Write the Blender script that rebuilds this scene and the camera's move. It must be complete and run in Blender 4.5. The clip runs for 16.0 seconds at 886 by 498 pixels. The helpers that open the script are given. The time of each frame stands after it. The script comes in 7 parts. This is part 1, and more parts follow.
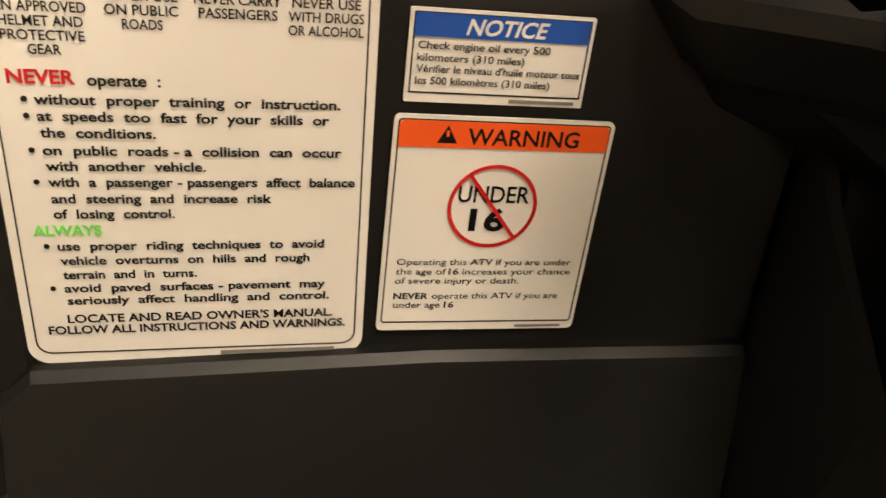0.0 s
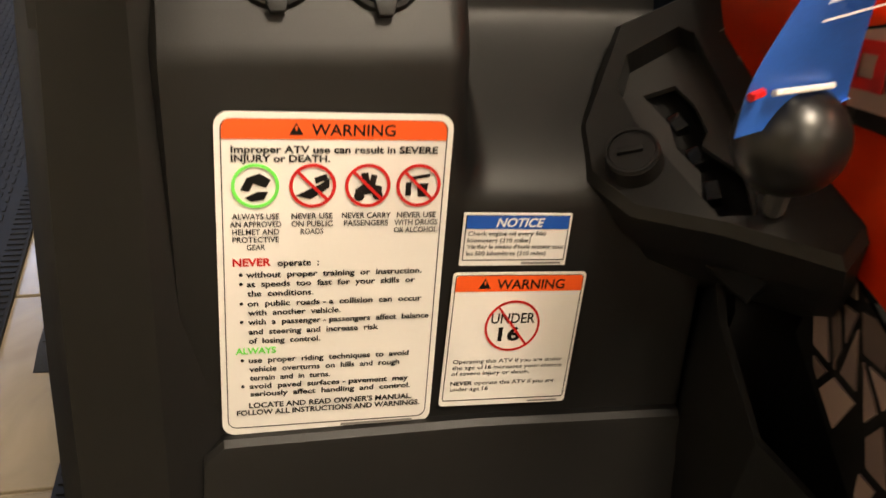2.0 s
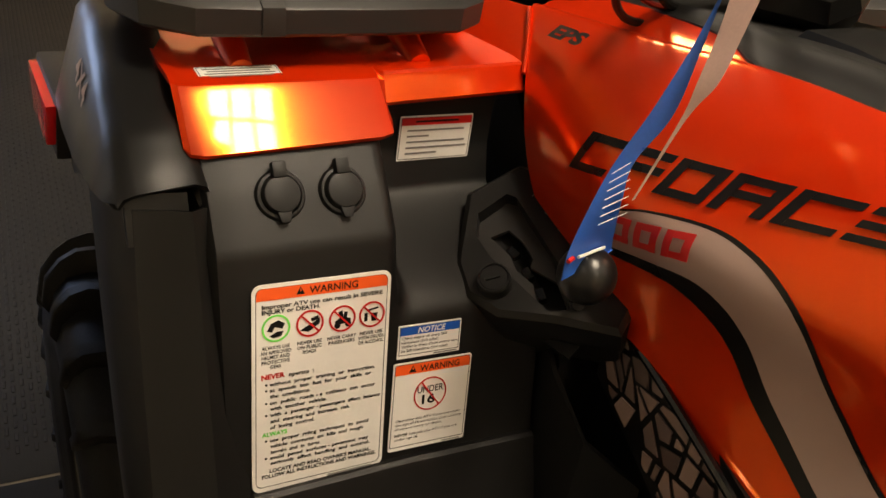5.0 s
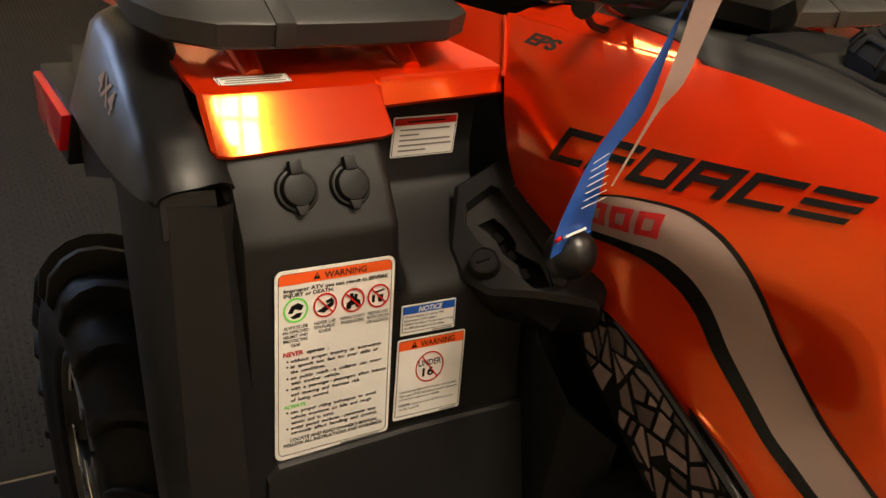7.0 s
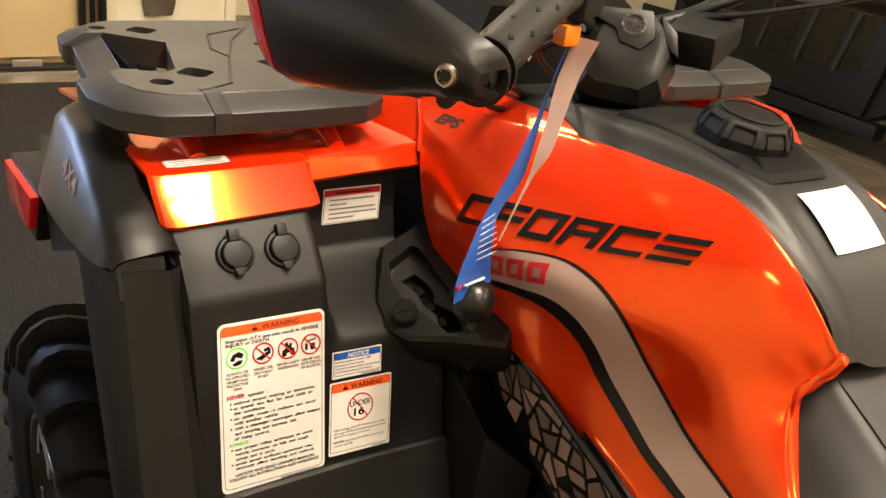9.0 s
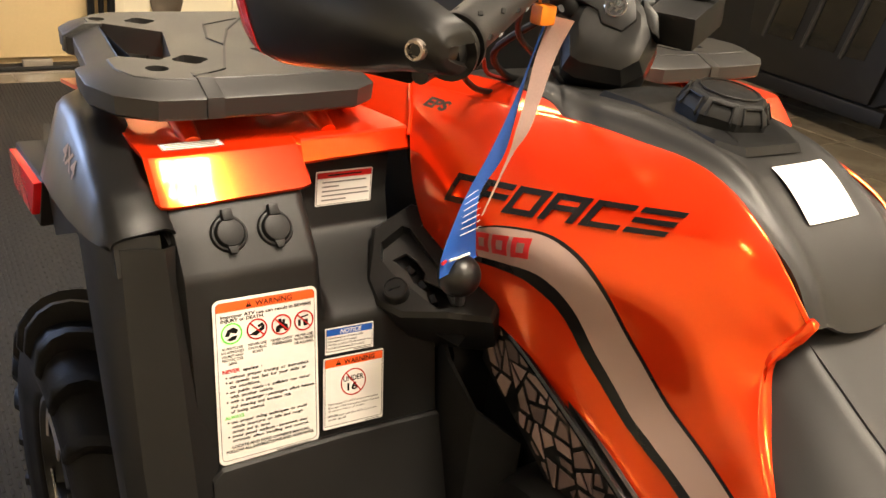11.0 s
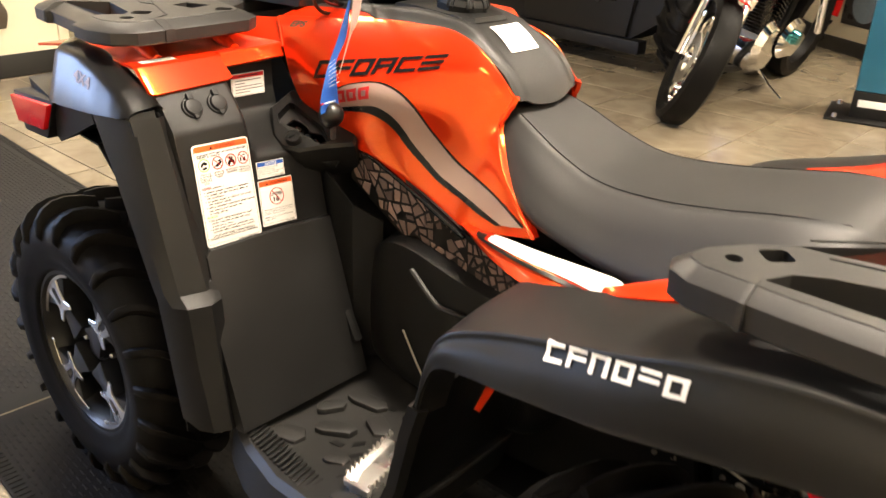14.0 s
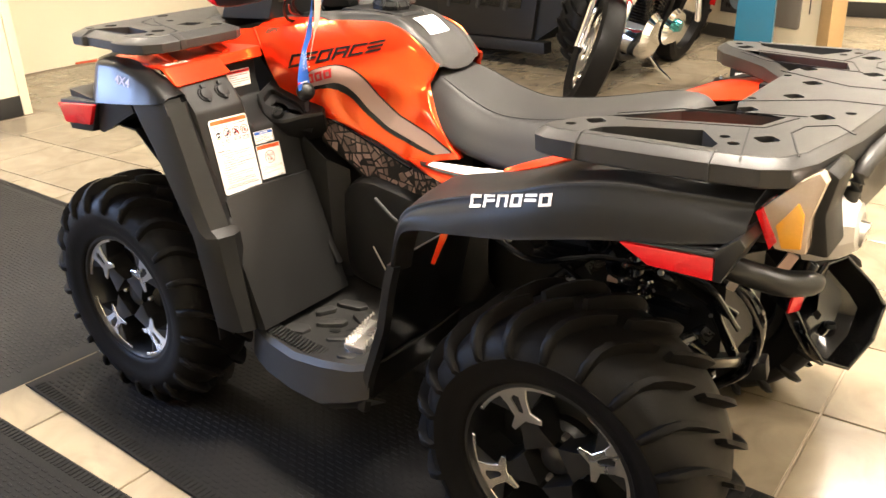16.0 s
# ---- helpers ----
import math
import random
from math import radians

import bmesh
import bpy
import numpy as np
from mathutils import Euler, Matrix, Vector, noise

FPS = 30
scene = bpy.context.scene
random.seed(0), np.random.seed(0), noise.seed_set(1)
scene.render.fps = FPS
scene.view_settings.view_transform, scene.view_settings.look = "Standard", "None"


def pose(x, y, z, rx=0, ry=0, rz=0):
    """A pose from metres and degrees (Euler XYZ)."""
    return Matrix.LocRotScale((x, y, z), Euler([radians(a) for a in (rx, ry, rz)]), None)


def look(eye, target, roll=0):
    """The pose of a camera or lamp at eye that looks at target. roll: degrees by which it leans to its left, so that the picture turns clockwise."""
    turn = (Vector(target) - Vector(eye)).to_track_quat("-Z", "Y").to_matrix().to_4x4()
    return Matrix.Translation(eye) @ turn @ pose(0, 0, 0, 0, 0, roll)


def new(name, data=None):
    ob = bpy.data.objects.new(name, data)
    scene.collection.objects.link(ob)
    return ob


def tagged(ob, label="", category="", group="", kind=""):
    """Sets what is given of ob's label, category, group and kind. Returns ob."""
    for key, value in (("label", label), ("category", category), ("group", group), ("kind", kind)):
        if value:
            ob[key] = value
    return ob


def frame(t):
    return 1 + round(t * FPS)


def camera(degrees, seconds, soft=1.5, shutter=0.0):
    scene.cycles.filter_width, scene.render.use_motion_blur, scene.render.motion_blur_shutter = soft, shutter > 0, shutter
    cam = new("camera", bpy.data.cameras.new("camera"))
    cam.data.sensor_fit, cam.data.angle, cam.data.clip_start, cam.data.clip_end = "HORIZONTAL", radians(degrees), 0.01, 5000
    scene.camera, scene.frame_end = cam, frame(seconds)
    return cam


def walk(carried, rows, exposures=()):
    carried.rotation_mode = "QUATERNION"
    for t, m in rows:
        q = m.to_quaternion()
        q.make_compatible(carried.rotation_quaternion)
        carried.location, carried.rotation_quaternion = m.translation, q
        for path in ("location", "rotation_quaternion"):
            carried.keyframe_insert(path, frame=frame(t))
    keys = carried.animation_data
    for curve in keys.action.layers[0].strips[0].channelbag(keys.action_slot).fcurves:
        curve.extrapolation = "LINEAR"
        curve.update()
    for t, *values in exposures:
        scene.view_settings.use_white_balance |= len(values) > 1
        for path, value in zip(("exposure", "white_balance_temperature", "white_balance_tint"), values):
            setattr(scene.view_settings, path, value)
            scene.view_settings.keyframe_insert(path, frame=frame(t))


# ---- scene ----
cam = camera(54.9, 16.0, shutter=0.4)
PATH = [
    (0, (0.578, -0.354, 0.882), (-0.513, -0.07, -0.108), 7.3),
    (0.5, (0.574, -0.36, 0.877), (-0.543, -0.115, -0.094), 6.1),
    (1, (0.576, -0.363, 0.887), (-0.56, -0.129, -0.064), 5.9),
    (1.5, (0.631, -0.387, 0.937), (-0.538, -0.103, 0.041), 6.6),
    (2, (0.69, -0.421, 1.006), (-0.478, -0.085, 0.127), 6.5),
    (2.5, (0.736, -0.445, 1.063), (-0.419, -0.026, 0.202), 7.3),
    (3, (0.757, -0.48, 1.095), (-0.392, -0.009, 0.253), 8.2),
    (3.5, (0.8, -0.509, 1.124), (-0.33, 0.054, 0.313), 7.9),
    (4, (0.821, -0.543, 1.15), (-0.292, 0.087, 0.365), 8.7),
    (4.5, (0.822, -0.573, 1.161), (-0.276, 0.094, 0.387), 9.4),
    (4.7, (0.827, -0.582, 1.167), (-0.27, 0.098, 0.403), 9.3),
    (6.8, (0.872, -0.673, 1.195), (-0.537, 0.363, 0.225), 9.8),
    (7, (0.878, -0.675, 1.199), (-0.519, 0.364, 0.214), 9.5),
    (7.5, (0.906, -0.68, 1.206), (-0.487, 0.371, 0.23), 9.5),
    (8, (0.944, -0.695, 1.228), (-0.473, 0.382, 0.315), 9.0),
    (8.5, (0.979, -0.697, 1.242), (-0.455, 0.401, 0.383), 8.1),
    (9, (0.999, -0.696, 1.249), (-0.437, 0.418, 0.414), 7.9),
    (11.5, (1.043, -0.691, 1.242), (-0.409, 0.389, 0.389), 6.6),
    (12, (1.038, -0.69, 1.234), (-0.414, 0.38, 0.369), 6.5),
    (12.5, (1.088, -0.746, 1.235), (-0.328, 0.357, 0.353), 5.7),
    (13, (1.196, -0.882, 1.252), (-0.127, 0.358, 0.409), 4.8),
    (13.5, (1.375, -1.024, 1.264), (0.118, 0.287, 0.428), 3.4),
    (14, (1.55, -1.17, 1.279), (0.351, 0.194, 0.44), 2.3),
    (14.5, (1.615, -1.36, 1.278), (0.484, 0.079, 0.471), 1.2),
    (15, (1.699, -1.507, 1.3), (0.648, 0.001, 0.512), 0.2),
    (15.5, (1.847, -1.584, 1.293), (0.759, -0.102, 0.506), -0.7),
    (16, (1.928, -1.659, 1.306), (0.818, -0.192, 0.521), -2.2),
]
EXPOSURES = [(0, -0.65, 6900, 10), (1, -0.6, 6900, 10), (2, -0.4, 6900, 10), (2.5, -0.5, 7000, 10), (3.5, -0.8, 7000, 10), (7, -0.95, 7000, 10), (8, -0.75, 7000, 10), (8.5, -0.45, 6900, 10), (9, -0.05, 6800, 10), (11.5, 0.15, 6700, 10), (12.5, 0.28, 6700, 10), (14, 0.65, 6500, 10), (16, 1.05, 6200, 10)]
walk(cam, [(t, look(eye, target, roll)) for t, eye, target, roll in PATH], EXPOSURES)

# ---- world, lamps and exposure ----
world = bpy.data.worlds.new("world")
scene.world = world
world.use_nodes = True
wn = world.node_tree.nodes
wl = world.node_tree.links
sky = wn.new("ShaderNodeTexSky")
sky.sky_type, sky.sun_disc = "NISHITA", False
sky.sun_elevation, sky.sun_rotation = radians(35), radians(250)
wn["Background"].inputs[1].default_value = 0.1
wl.new(sky.outputs[0], wn["Background"].inputs[0])

CEIL = 4.0


def area_lamp(name, m, sx, sy, watts, colour):
    d = bpy.data.lights.new(name, "AREA")
    d.shape, d.size, d.size_y, d.energy, d.color = "RECTANGLE", sx, sy, watts, colour
    ob = new(name, d)
    ob.matrix_world = m
    return ob


WARM = (1.0, 0.86, 0.69)
# First fitting known by its reflection; the other five added, unseen, to brighten surfaces
TROFFERS = [(1.48, 0.24), (3.9, 3.0), (1.5, 4.7), (-2.7, 0.7), (4.2, -0.4), (2.0, -3.0)]
WATTS = [335, 110, 225, 110, 85, 30]
for n, (lx, ly) in enumerate(TROFFERS):
    area_lamp("troffer_lamp", pose(lx, ly, CEIL - 0.03), 1.18, 0.58, WATTS[n], WARM)
area_lamp("window_lamp", look((-3.5, -2.3, 1.75), (0.0, -0.6, 0.8)), 1.7, 1.3, 78, (0.45, 0.61, 1.0))


# ---- materials ----
def principled(name, colour, rough=0.5, metal=0.0, coat=0.0, spec=0.5):
    m = bpy.data.materials.new(name)
    m.use_nodes = True
    b = m.node_tree.nodes["Principled BSDF"]
    b.inputs["Base Color"].default_value = (*colour, 1)
    b.inputs["Roughness"].default_value = rough
    b.inputs["Metallic"].default_value = metal
    b.inputs["Coat Weight"].default_value = coat
    b.inputs["Specular IOR Level"].default_value = spec
    b.inputs["Coat Roughness"].default_value = 0.04
    return m, m.node_tree.nodes, m.node_tree.links, b


def worn(name, colour, rough=0.5, metal=0.0, coat=0.0, grain=600.0, bump=0.05, vary=0.25, blotch=6.0, spread=0.12, dist=0.002, spec=0.5):
    """Colour and gloss vary at two scales, with a fine relief."""
    m, N, L, b = principled(name, colour, rough, metal, coat, spec)
    tc = N.new("ShaderNodeTexCoord")
    big, fine = N.new("ShaderNodeTexNoise"), N.new("ShaderNodeTexNoise")
    big.inputs["Scale"].default_value, big.inputs["Detail"].default_value = blotch, 6
    fine.inputs["Scale"].default_value, fine.inputs["Detail"].default_value = grain, 3
    for t in (big, fine):
        L.new(tc.outputs["Object"], t.inputs["Vector"])
    mix = N.new("ShaderNodeMix")
    mix.data_type = "RGBA"
    mix.inputs[6].default_value = (*[c * (1 - vary) for c in colour], 1)
    mix.inputs[7].default_value = (*[min(1, c * (1 + vary)) for c in colour], 1)
    add = N.new("ShaderNodeMath")
    add.operation = "MULTIPLY_ADD"
    add.inputs[1].default_value, add.inputs[2].default_value = 0.4, 0.0
    L.new(fine.outputs[0], add.inputs[0])
    add2 = N.new("ShaderNodeMath")
    add2.operation = "MULTIPLY_ADD"
    add2.inputs[1].default_value = 0.6
    L.new(big.outputs[0], add2.inputs[0])
    L.new(add.outputs[0], add2.inputs[2])
    L.new(add2.outputs[0], mix.inputs[0])
    L.new(mix.outputs[2], b.inputs["Base Color"])
    rr = N.new("ShaderNodeMapRange")
    rr.inputs[3].default_value, rr.inputs[4].default_value = max(0.02, rough - spread), min(1, rough + spread)
    L.new(big.outputs[0], rr.inputs[0])
    L.new(rr.outputs[0], b.inputs["Roughness"])
    bp = N.new("ShaderNodeBump")
    bp.inputs["Strength"].default_value, bp.inputs["Distance"].default_value = bump, dist
    L.new(fine.outputs[0], bp.inputs["Height"])
    L.new(bp.outputs[0], b.inputs["Normal"])
    return m


PLASTIC = worn("textured_black_plastic", (0.0075, 0.0073, 0.0070), 0.46, grain=1400, bump=0.12, dist=0.0006, spec=0.32)
PLASTIC_SMOOTH = worn("satin_black_plastic", (0.0065, 0.0063, 0.006), 0.33, grain=900, bump=0.03, dist=0.0005, spec=0.45)
DARK = worn("dark_plastic", (0.006, 0.006, 0.006), 0.5, grain=900, bump=0.1, dist=0.0006, spec=0.3)
RACK = worn("grey_black_plastic", (0.021, 0.0200, 0.019), 0.46, grain=1300, bump=0.15, dist=0.0006)
ORANGE = None
SEATM = worn("seat_vinyl", (0.0135, 0.0128, 0.0122), 0.56, grain=1600, bump=0.12, dist=0.0006, spread=0.06)
RUBBER = worn("tyre_rubber", (0.0040, 0.0036, 0.0033), 0.50, grain=350, bump=0.2, blotch=9, spread=0.15, spec=0.12)
RIMBLACK = worn("gloss_black_rim", (0.006, 0.006, 0.006), 0.34, grain=300, bump=0.02)
POLISH = worn("machined_aluminium", (0.72, 0.70, 0.67), 0.28, 1.0, grain=900, bump=0.05, vary=0.12)
STEEL = worn("zinc_steel", (0.55, 0.53, 0.50), 0.35, 1.0, grain=700, bump=0.06)
GLOSSBLACK = worn("gloss_black", (0.006, 0.006, 0.006), 0.12, coat=0.5, grain=300, bump=0.01)
CASTALU = worn("cast_aluminium", (0.62, 0.60, 0.57), 0.5, 0.6, grain=500, bump=0.15)
CHROME = worn("chrome", (0.85, 0.85, 0.85), 0.08, 1.0, grain=300, bump=0.01, vary=0.05, spread=0.03)
ROUGHSTEEL = worn("dull_bolt_steel", (0.42, 0.36, 0.32), 0.28, 1.0, grain=500, bump=0.2, vary=0.5, blotch=90, spread=0.3)
DARKRED = worn("dark_red_sleeve", (0.16, 0.012, 0.006), 0.4, grain=900, bump=0.05)
CONSOLEM = worn("console_plastic", (0.0125, 0.0120, 0.0112), 0.50, grain=1500, bump=0.14, dist=0.0006, spec=0.42)
GREYSTRIPE = worn("silver_decal", (0.40, 0.28, 0.245), 0.35, grain=1500, bump=0.02, vary=0.08)
WHITE = worn("white_vinyl", (0.80, 0.78, 0.74), 0.30, grain=900, bump=0.01, vary=0.03, spread=0.05)
PAPER = worn("paper", (0.80, 0.80, 0.78), 0.7, grain=800, bump=0.05, vary=0.03)
INK = worn("black_ink", (0.006, 0.006, 0.006), 0.3, grain=900, bump=0.0, vary=0.1, spec=0.35)
REDINK = worn("red_ink", (0.55, 0.012, 0.012), 0.4, grain=900, bump=0.0, vary=0.08)
GREENINK = worn("green_ink", (0.16, 0.75, 0.10), 0.4, grain=900, bump=0.0, vary=0.08)
ORANGEINK = worn("orange_ink", (0.86, 0.11, 0.02), 0.32, grain=900, bump=0.0, vary=0.05)
BLUEINK = worn("blue_ink", (0.01, 0.085, 0.42), 0.35, grain=900, bump=0.0, vary=0.08)
GREYINK = worn("grey_ink", (0.20, 0.19, 0.18), 0.5, grain=900, bump=0.0, vary=0.1)
REDLENS = worn("red_reflector", (0.62, 0.008, 0.012), 0.25, coat=0.25, grain=220, bump=0.12, vary=0.15)
AMBERLENS = worn("amber_lens", (0.70, 0.33, 0.03), 0.15, coat=1.0, grain=200, bump=0.1, vary=0.15)
CLEARLENS = worn("smoky_lens", (0.42, 0.32, 0.24), 0.12, coat=1.0, grain=200, bump=0.1, vary=0.2)
TEAL = worn("teal_paint", (0.006, 0.105, 0.19), 0.35, coat=0.4, grain=200, bump=0.06)
WALL = worn("cream_wall_paint", (0.82, 0.75, 0.57), 0.75, grain=180, bump=0.08, vary=0.05, blotch=1.5)
DOORM = worn("cream_door_panel", (0.66, 0.50, 0.27), 0.55, grain=90, bump=0.08, vary=0.10, blotch=2.5)
CEILM = worn("grey_ceiling_board", (0.22, 0.21, 0.20), 0.85, grain=240, bump=0.2, vary=0.06)
BASEM = worn("black_vinyl_base", (0.02, 0.02, 0.02), 0.4, grain=300, bump=0.04)
GROUT = worn("grout", (0.26, 0.21, 0.15), 0.9, grain=400, bump=0.2)
MATM = worn("rubber_mat", (0.0065, 0.0062, 0.006), 0.66, grain=260, bump=0.2, blotch=2.5, spec=0.15)
# Lighter copy of MATM: the front mat's stronger light put into its colour
MATLIT = worn("lit_rubber_mat", (0.013, 0.0126, 0.0122), 0.62, grain=260, bump=0.2, blotch=2.0, spec=0.22)
REDP = worn("red_bike_paint", (0.55, 0.012, 0.012), 0.2, coat=1.0, grain=300, bump=0.01)
BLUETAG = worn("blue_card", (0.03, 0.13, 0.55), 0.3, grain=500, bump=0.01)
BROWNTAG = worn("pale_card", (0.52, 0.36, 0.30), 0.4, grain=500, bump=0.01)
ORANGETAG = worn("orange_clip", (0.85, 0.22, 0.01), 0.4, grain=500, bump=0.02)
LAMPM, _n, _l, _b = principled("lamp_diffuser", (0.9, 0.85, 0.75), 0.5)
_b.inputs["Emission Color"].default_value, _b.inputs["Emission Strength"].default_value = (*WARM, 1), 7.0
WINDOWM, _n, _l, _b = principled("daylight_outside", (0.3, 0.4, 0.6), 0.5)
_b.inputs["Emission Color"].default_value, _b.inputs["Emission Strength"].default_value = (0.48, 0.64, 1.0, 1), 3.0


def tile_material():
    m, N, L, b = principled("stone_floor_tile", (0.2, 0.16, 0.1), 0.3)
    tc, oi = N.new("ShaderNodeTexCoord"), N.new("ShaderNodeObjectInfo")
    add = N.new("ShaderNodeVectorMath")
    add.operation = "ADD"
    sc = N.new("ShaderNodeVectorMath")
    sc.operation = "SCALE"
    sc.inputs["Scale"].default_value = 37.0
    comb = N.new("ShaderNodeCombineXYZ")
    for k in range(3):
        L.new(oi.outputs["Random"], comb.inputs[k])
    L.new(comb.outputs[0], sc.inputs[0])
    L.new(tc.outputs["Object"], add.inputs[0])
    L.new(sc.outputs[0], add.inputs[1])
    n1, n2 = N.new("ShaderNodeTexNoise"), N.new("ShaderNodeTexNoise")
    n1.inputs["Scale"].default_value, n1.inputs["Detail"].default_value, n1.inputs["Distortion"].default_value = 4.5, 8, 1.4
    n2.inputs["Scale"].default_value, n2.inputs["Detail"].default_value = 60, 6
    for t in (n1, n2):
        L.new(add.outputs[0], t.inputs["Vector"])
    ramp = N.new("ShaderNodeValToRGB")
    e = ramp.color_ramp.elements
    e[0].position, e[0].color = 0.25, (0.155, 0.126, 0.086, 1)
    e[1].position, e[1].color = 0.8, (0.27, 0.225, 0.158, 1)
    mid = e.new(0.5)
    mid.color = (0.21, 0.173, 0.12, 1)
    L.new(n1.outputs[0], ramp.inputs[0])
    hs = N.new("ShaderNodeHueSaturation")
    mr = N.new("ShaderNodeMapRange")
    mr.inputs[3].default_value, mr.inputs[4].default_value = 0.90, 1.08
    L.new(oi.outputs["Random"], mr.inputs[0])
    L.new(mr.outputs[0], hs.inputs["Value"])
    L.new(ramp.outputs[0], hs.inputs["Color"])
    L.new(hs.outputs[0], b.inputs["Base Color"])
    r2 = N.new("ShaderNodeMapRange")
    r2.inputs[3].default_value, r2.inputs[4].default_value = 0.12, 0.30
    L.new(n2.outputs[0], r2.inputs[0])
    L.new(r2.outputs[0], b.inputs["Roughness"])
    bp = N.new("ShaderNodeBump")
    bp.inputs["Strength"].default_value, bp.inputs["Distance"].default_value = 0.15, 0.003
    L.new(n1.outputs[0], bp.inputs["Height"])
    L.new(bp.outputs[0], b.inputs["Normal"])
    return m


TILE = tile_material()


def pearl_paint():
    """Red-orange lacquer with a share of gold-orange metal flake, both under the clear coat."""
    m = worn("orange_pearl_paint", (0.68, 0.026, 0.003), 0.36, coat=0.45, spec=0.15, grain=2500, bump=0.008, vary=0.06, blotch=3, spread=0.04, dist=0.0003)
    N, L = m.node_tree.nodes, m.node_tree.links
    body = N["Principled BSDF"]
    flake = N.new("ShaderNodeBsdfPrincipled")
    flake.inputs["Base Color"].default_value = (1.0, 0.22, 0.012, 1)
    flake.inputs["Metallic"].default_value = 1.0
    flake.inputs["Roughness"].default_value = 0.15
    flake.inputs["Coat Weight"].default_value = 0.35
    flake.inputs["Coat Roughness"].default_value = 0.04
    L.new(body.inputs["Normal"].links[0].from_socket, flake.inputs["Normal"])
    mix = N.new("ShaderNodeMixShader")
    mix.inputs[0].default_value = 0.34
    L.new(body.outputs[0], mix.inputs[1])
    L.new(flake.outputs[0], mix.inputs[2])
    L.new(mix.outputs[0], N["Material Output"].inputs["Surface"])
    return m


ORANGE = pearl_paint()


# ---- mesh helpers ----
from mathutils.geometry import delaunay_2d_cdt


def finish(bm, angle=32.0):
    """Smooth faces, with edges sharper than angle left hard."""
    bmesh.ops.recalc_face_normals(bm, faces=bm.faces)
    lim = radians(angle)
    for f in bm.faces:
        f.smooth = True
    for e in bm.edges:
        e.smooth = not (len(e.link_faces) == 2 and e.calc_face_angle(0) > lim)
    return bm


def part(name, bm, material, parent=None, label="", angle=32.0, m=None):
    """Links a bmesh as one mesh object, under a thing or a part."""
    finish(bm, angle)
    me = bpy.data.meshes.new(name)
    bm.to_mesh(me)
    bm.free()
    me.materials.append(material)
    ob = new(name, me)
    if parent:
        ob.parent = parent
    if m is not None:
        ob.matrix_basis = m
    return tagged(ob, label) if label else ob


def thing(name, label, category, m=None, group="", kind=""):
    ob = new(name)
    ob.empty_display_size = 0.1
    if m is not None:
        ob.matrix_basis = m
    return tagged(ob, label, category, group, kind)


def crom(P, n):
    """Points along a smooth curve through P (last axis: coordinates), n in all."""
    P = np.array(P, float)
    k = len(P)
    if k < 3:
        t = np.linspace(0, 1, n)
        return np.stack([P[0] + (P[-1] - P[0]) * a for a in t])
    Q = np.concatenate([[2 * P[0] - P[1]], P, [2 * P[-1] - P[-2]]])
    out = []
    for s in np.linspace(0, k - 1, n):
        i = min(int(s), k - 2)
        t = s - i
        a, b, c, d = Q[i:i + 4]
        out.append(0.5 * (2 * b + (c - a) * t + (2 * a - 5 * b + 4 * c - d) * t * t + (3 * b - a - 3 * c + d) * t ** 3))
    return np.array(out)


def surface(ctrl, nu, nv):
    """A smooth grid of nu x nv points through the control net."""
    rows = np.array([crom(r, nv) for r in ctrl])
    return np.stack([crom(rows[:, j], nu) for j in range(nv)], 1)


def grid_bm(G, thick=0.0, closed_v=False, caps=False, bm=None):
    """A grid of points as a mesh; thick makes it a closed shell."""
    bm = bm or bmesh.new()
    G = np.array(G, float)
    nu, nv = G.shape[:2]

    def sheet(A):
        V = [[bm.verts.new(A[i, j]) for j in range(nv)] for i in range(nu)]
        return V

    def skin(V, flip=False):
        for i in range(nu - 1):
            for j in range(nv if closed_v else nv - 1):
                k = (j + 1) % nv
                q = [V[i][j], V[i + 1][j], V[i + 1][k], V[i][k]]
                bm.faces.new(q[::-1] if flip else q)

    V = sheet(G)
    skin(V)
    if thick:
        du = np.gradient(G, axis=0)
        dv = np.gradient(G, axis=1)
        n = np.cross(du, dv)
        n /= np.linalg.norm(n, axis=2, keepdims=True) + 1e-9
        W = sheet(G + n * thick)
        skin(W, True)
        for i in range(nu - 1):
            for j in (0, nv - 1):
                bm.faces.new([V[i][j], V[i + 1][j], W[i + 1][j], W[i][j]])
        for j in range(nv - 1):
            for i in (0, nu - 1):
                bm.faces.new([V[i][j], V[i][j + 1], W[i][j + 1], W[i][j]])
    if caps:
        for i in (0, nu - 1):
            bm.faces.new(V[i])
    return bm


def loft(sections, n=0, m=0):
    """A closed body through rings of points; n rings and m points a ring after smoothing."""
    S = np.array(sections, float)
    if m:
        S = np.array([ring(r, m) for r in S])
    if n:
        S = np.stack([crom(S[:, j], n) for j in range(S.shape[1])], 1)
    return grid_bm(S, closed_v=True, caps=True)


def ring(r, m):
    """A closed ring of points, smoothed to m points."""
    r = np.array(r, float)
    k = len(r)
    out = []
    for s in np.arange(m) * k / m:
        i = int(s)
        t = s - i
        a, b, c, d = (r[(i + j) % k] for j in (-1, 0, 1, 2))
        out.append(0.5 * (2 * b + (c - a) * t + (2 * a - 5 * b + 4 * c - d) * t * t + (3 * b - a - 3 * c + d) * t ** 3))
    return np.array(out)


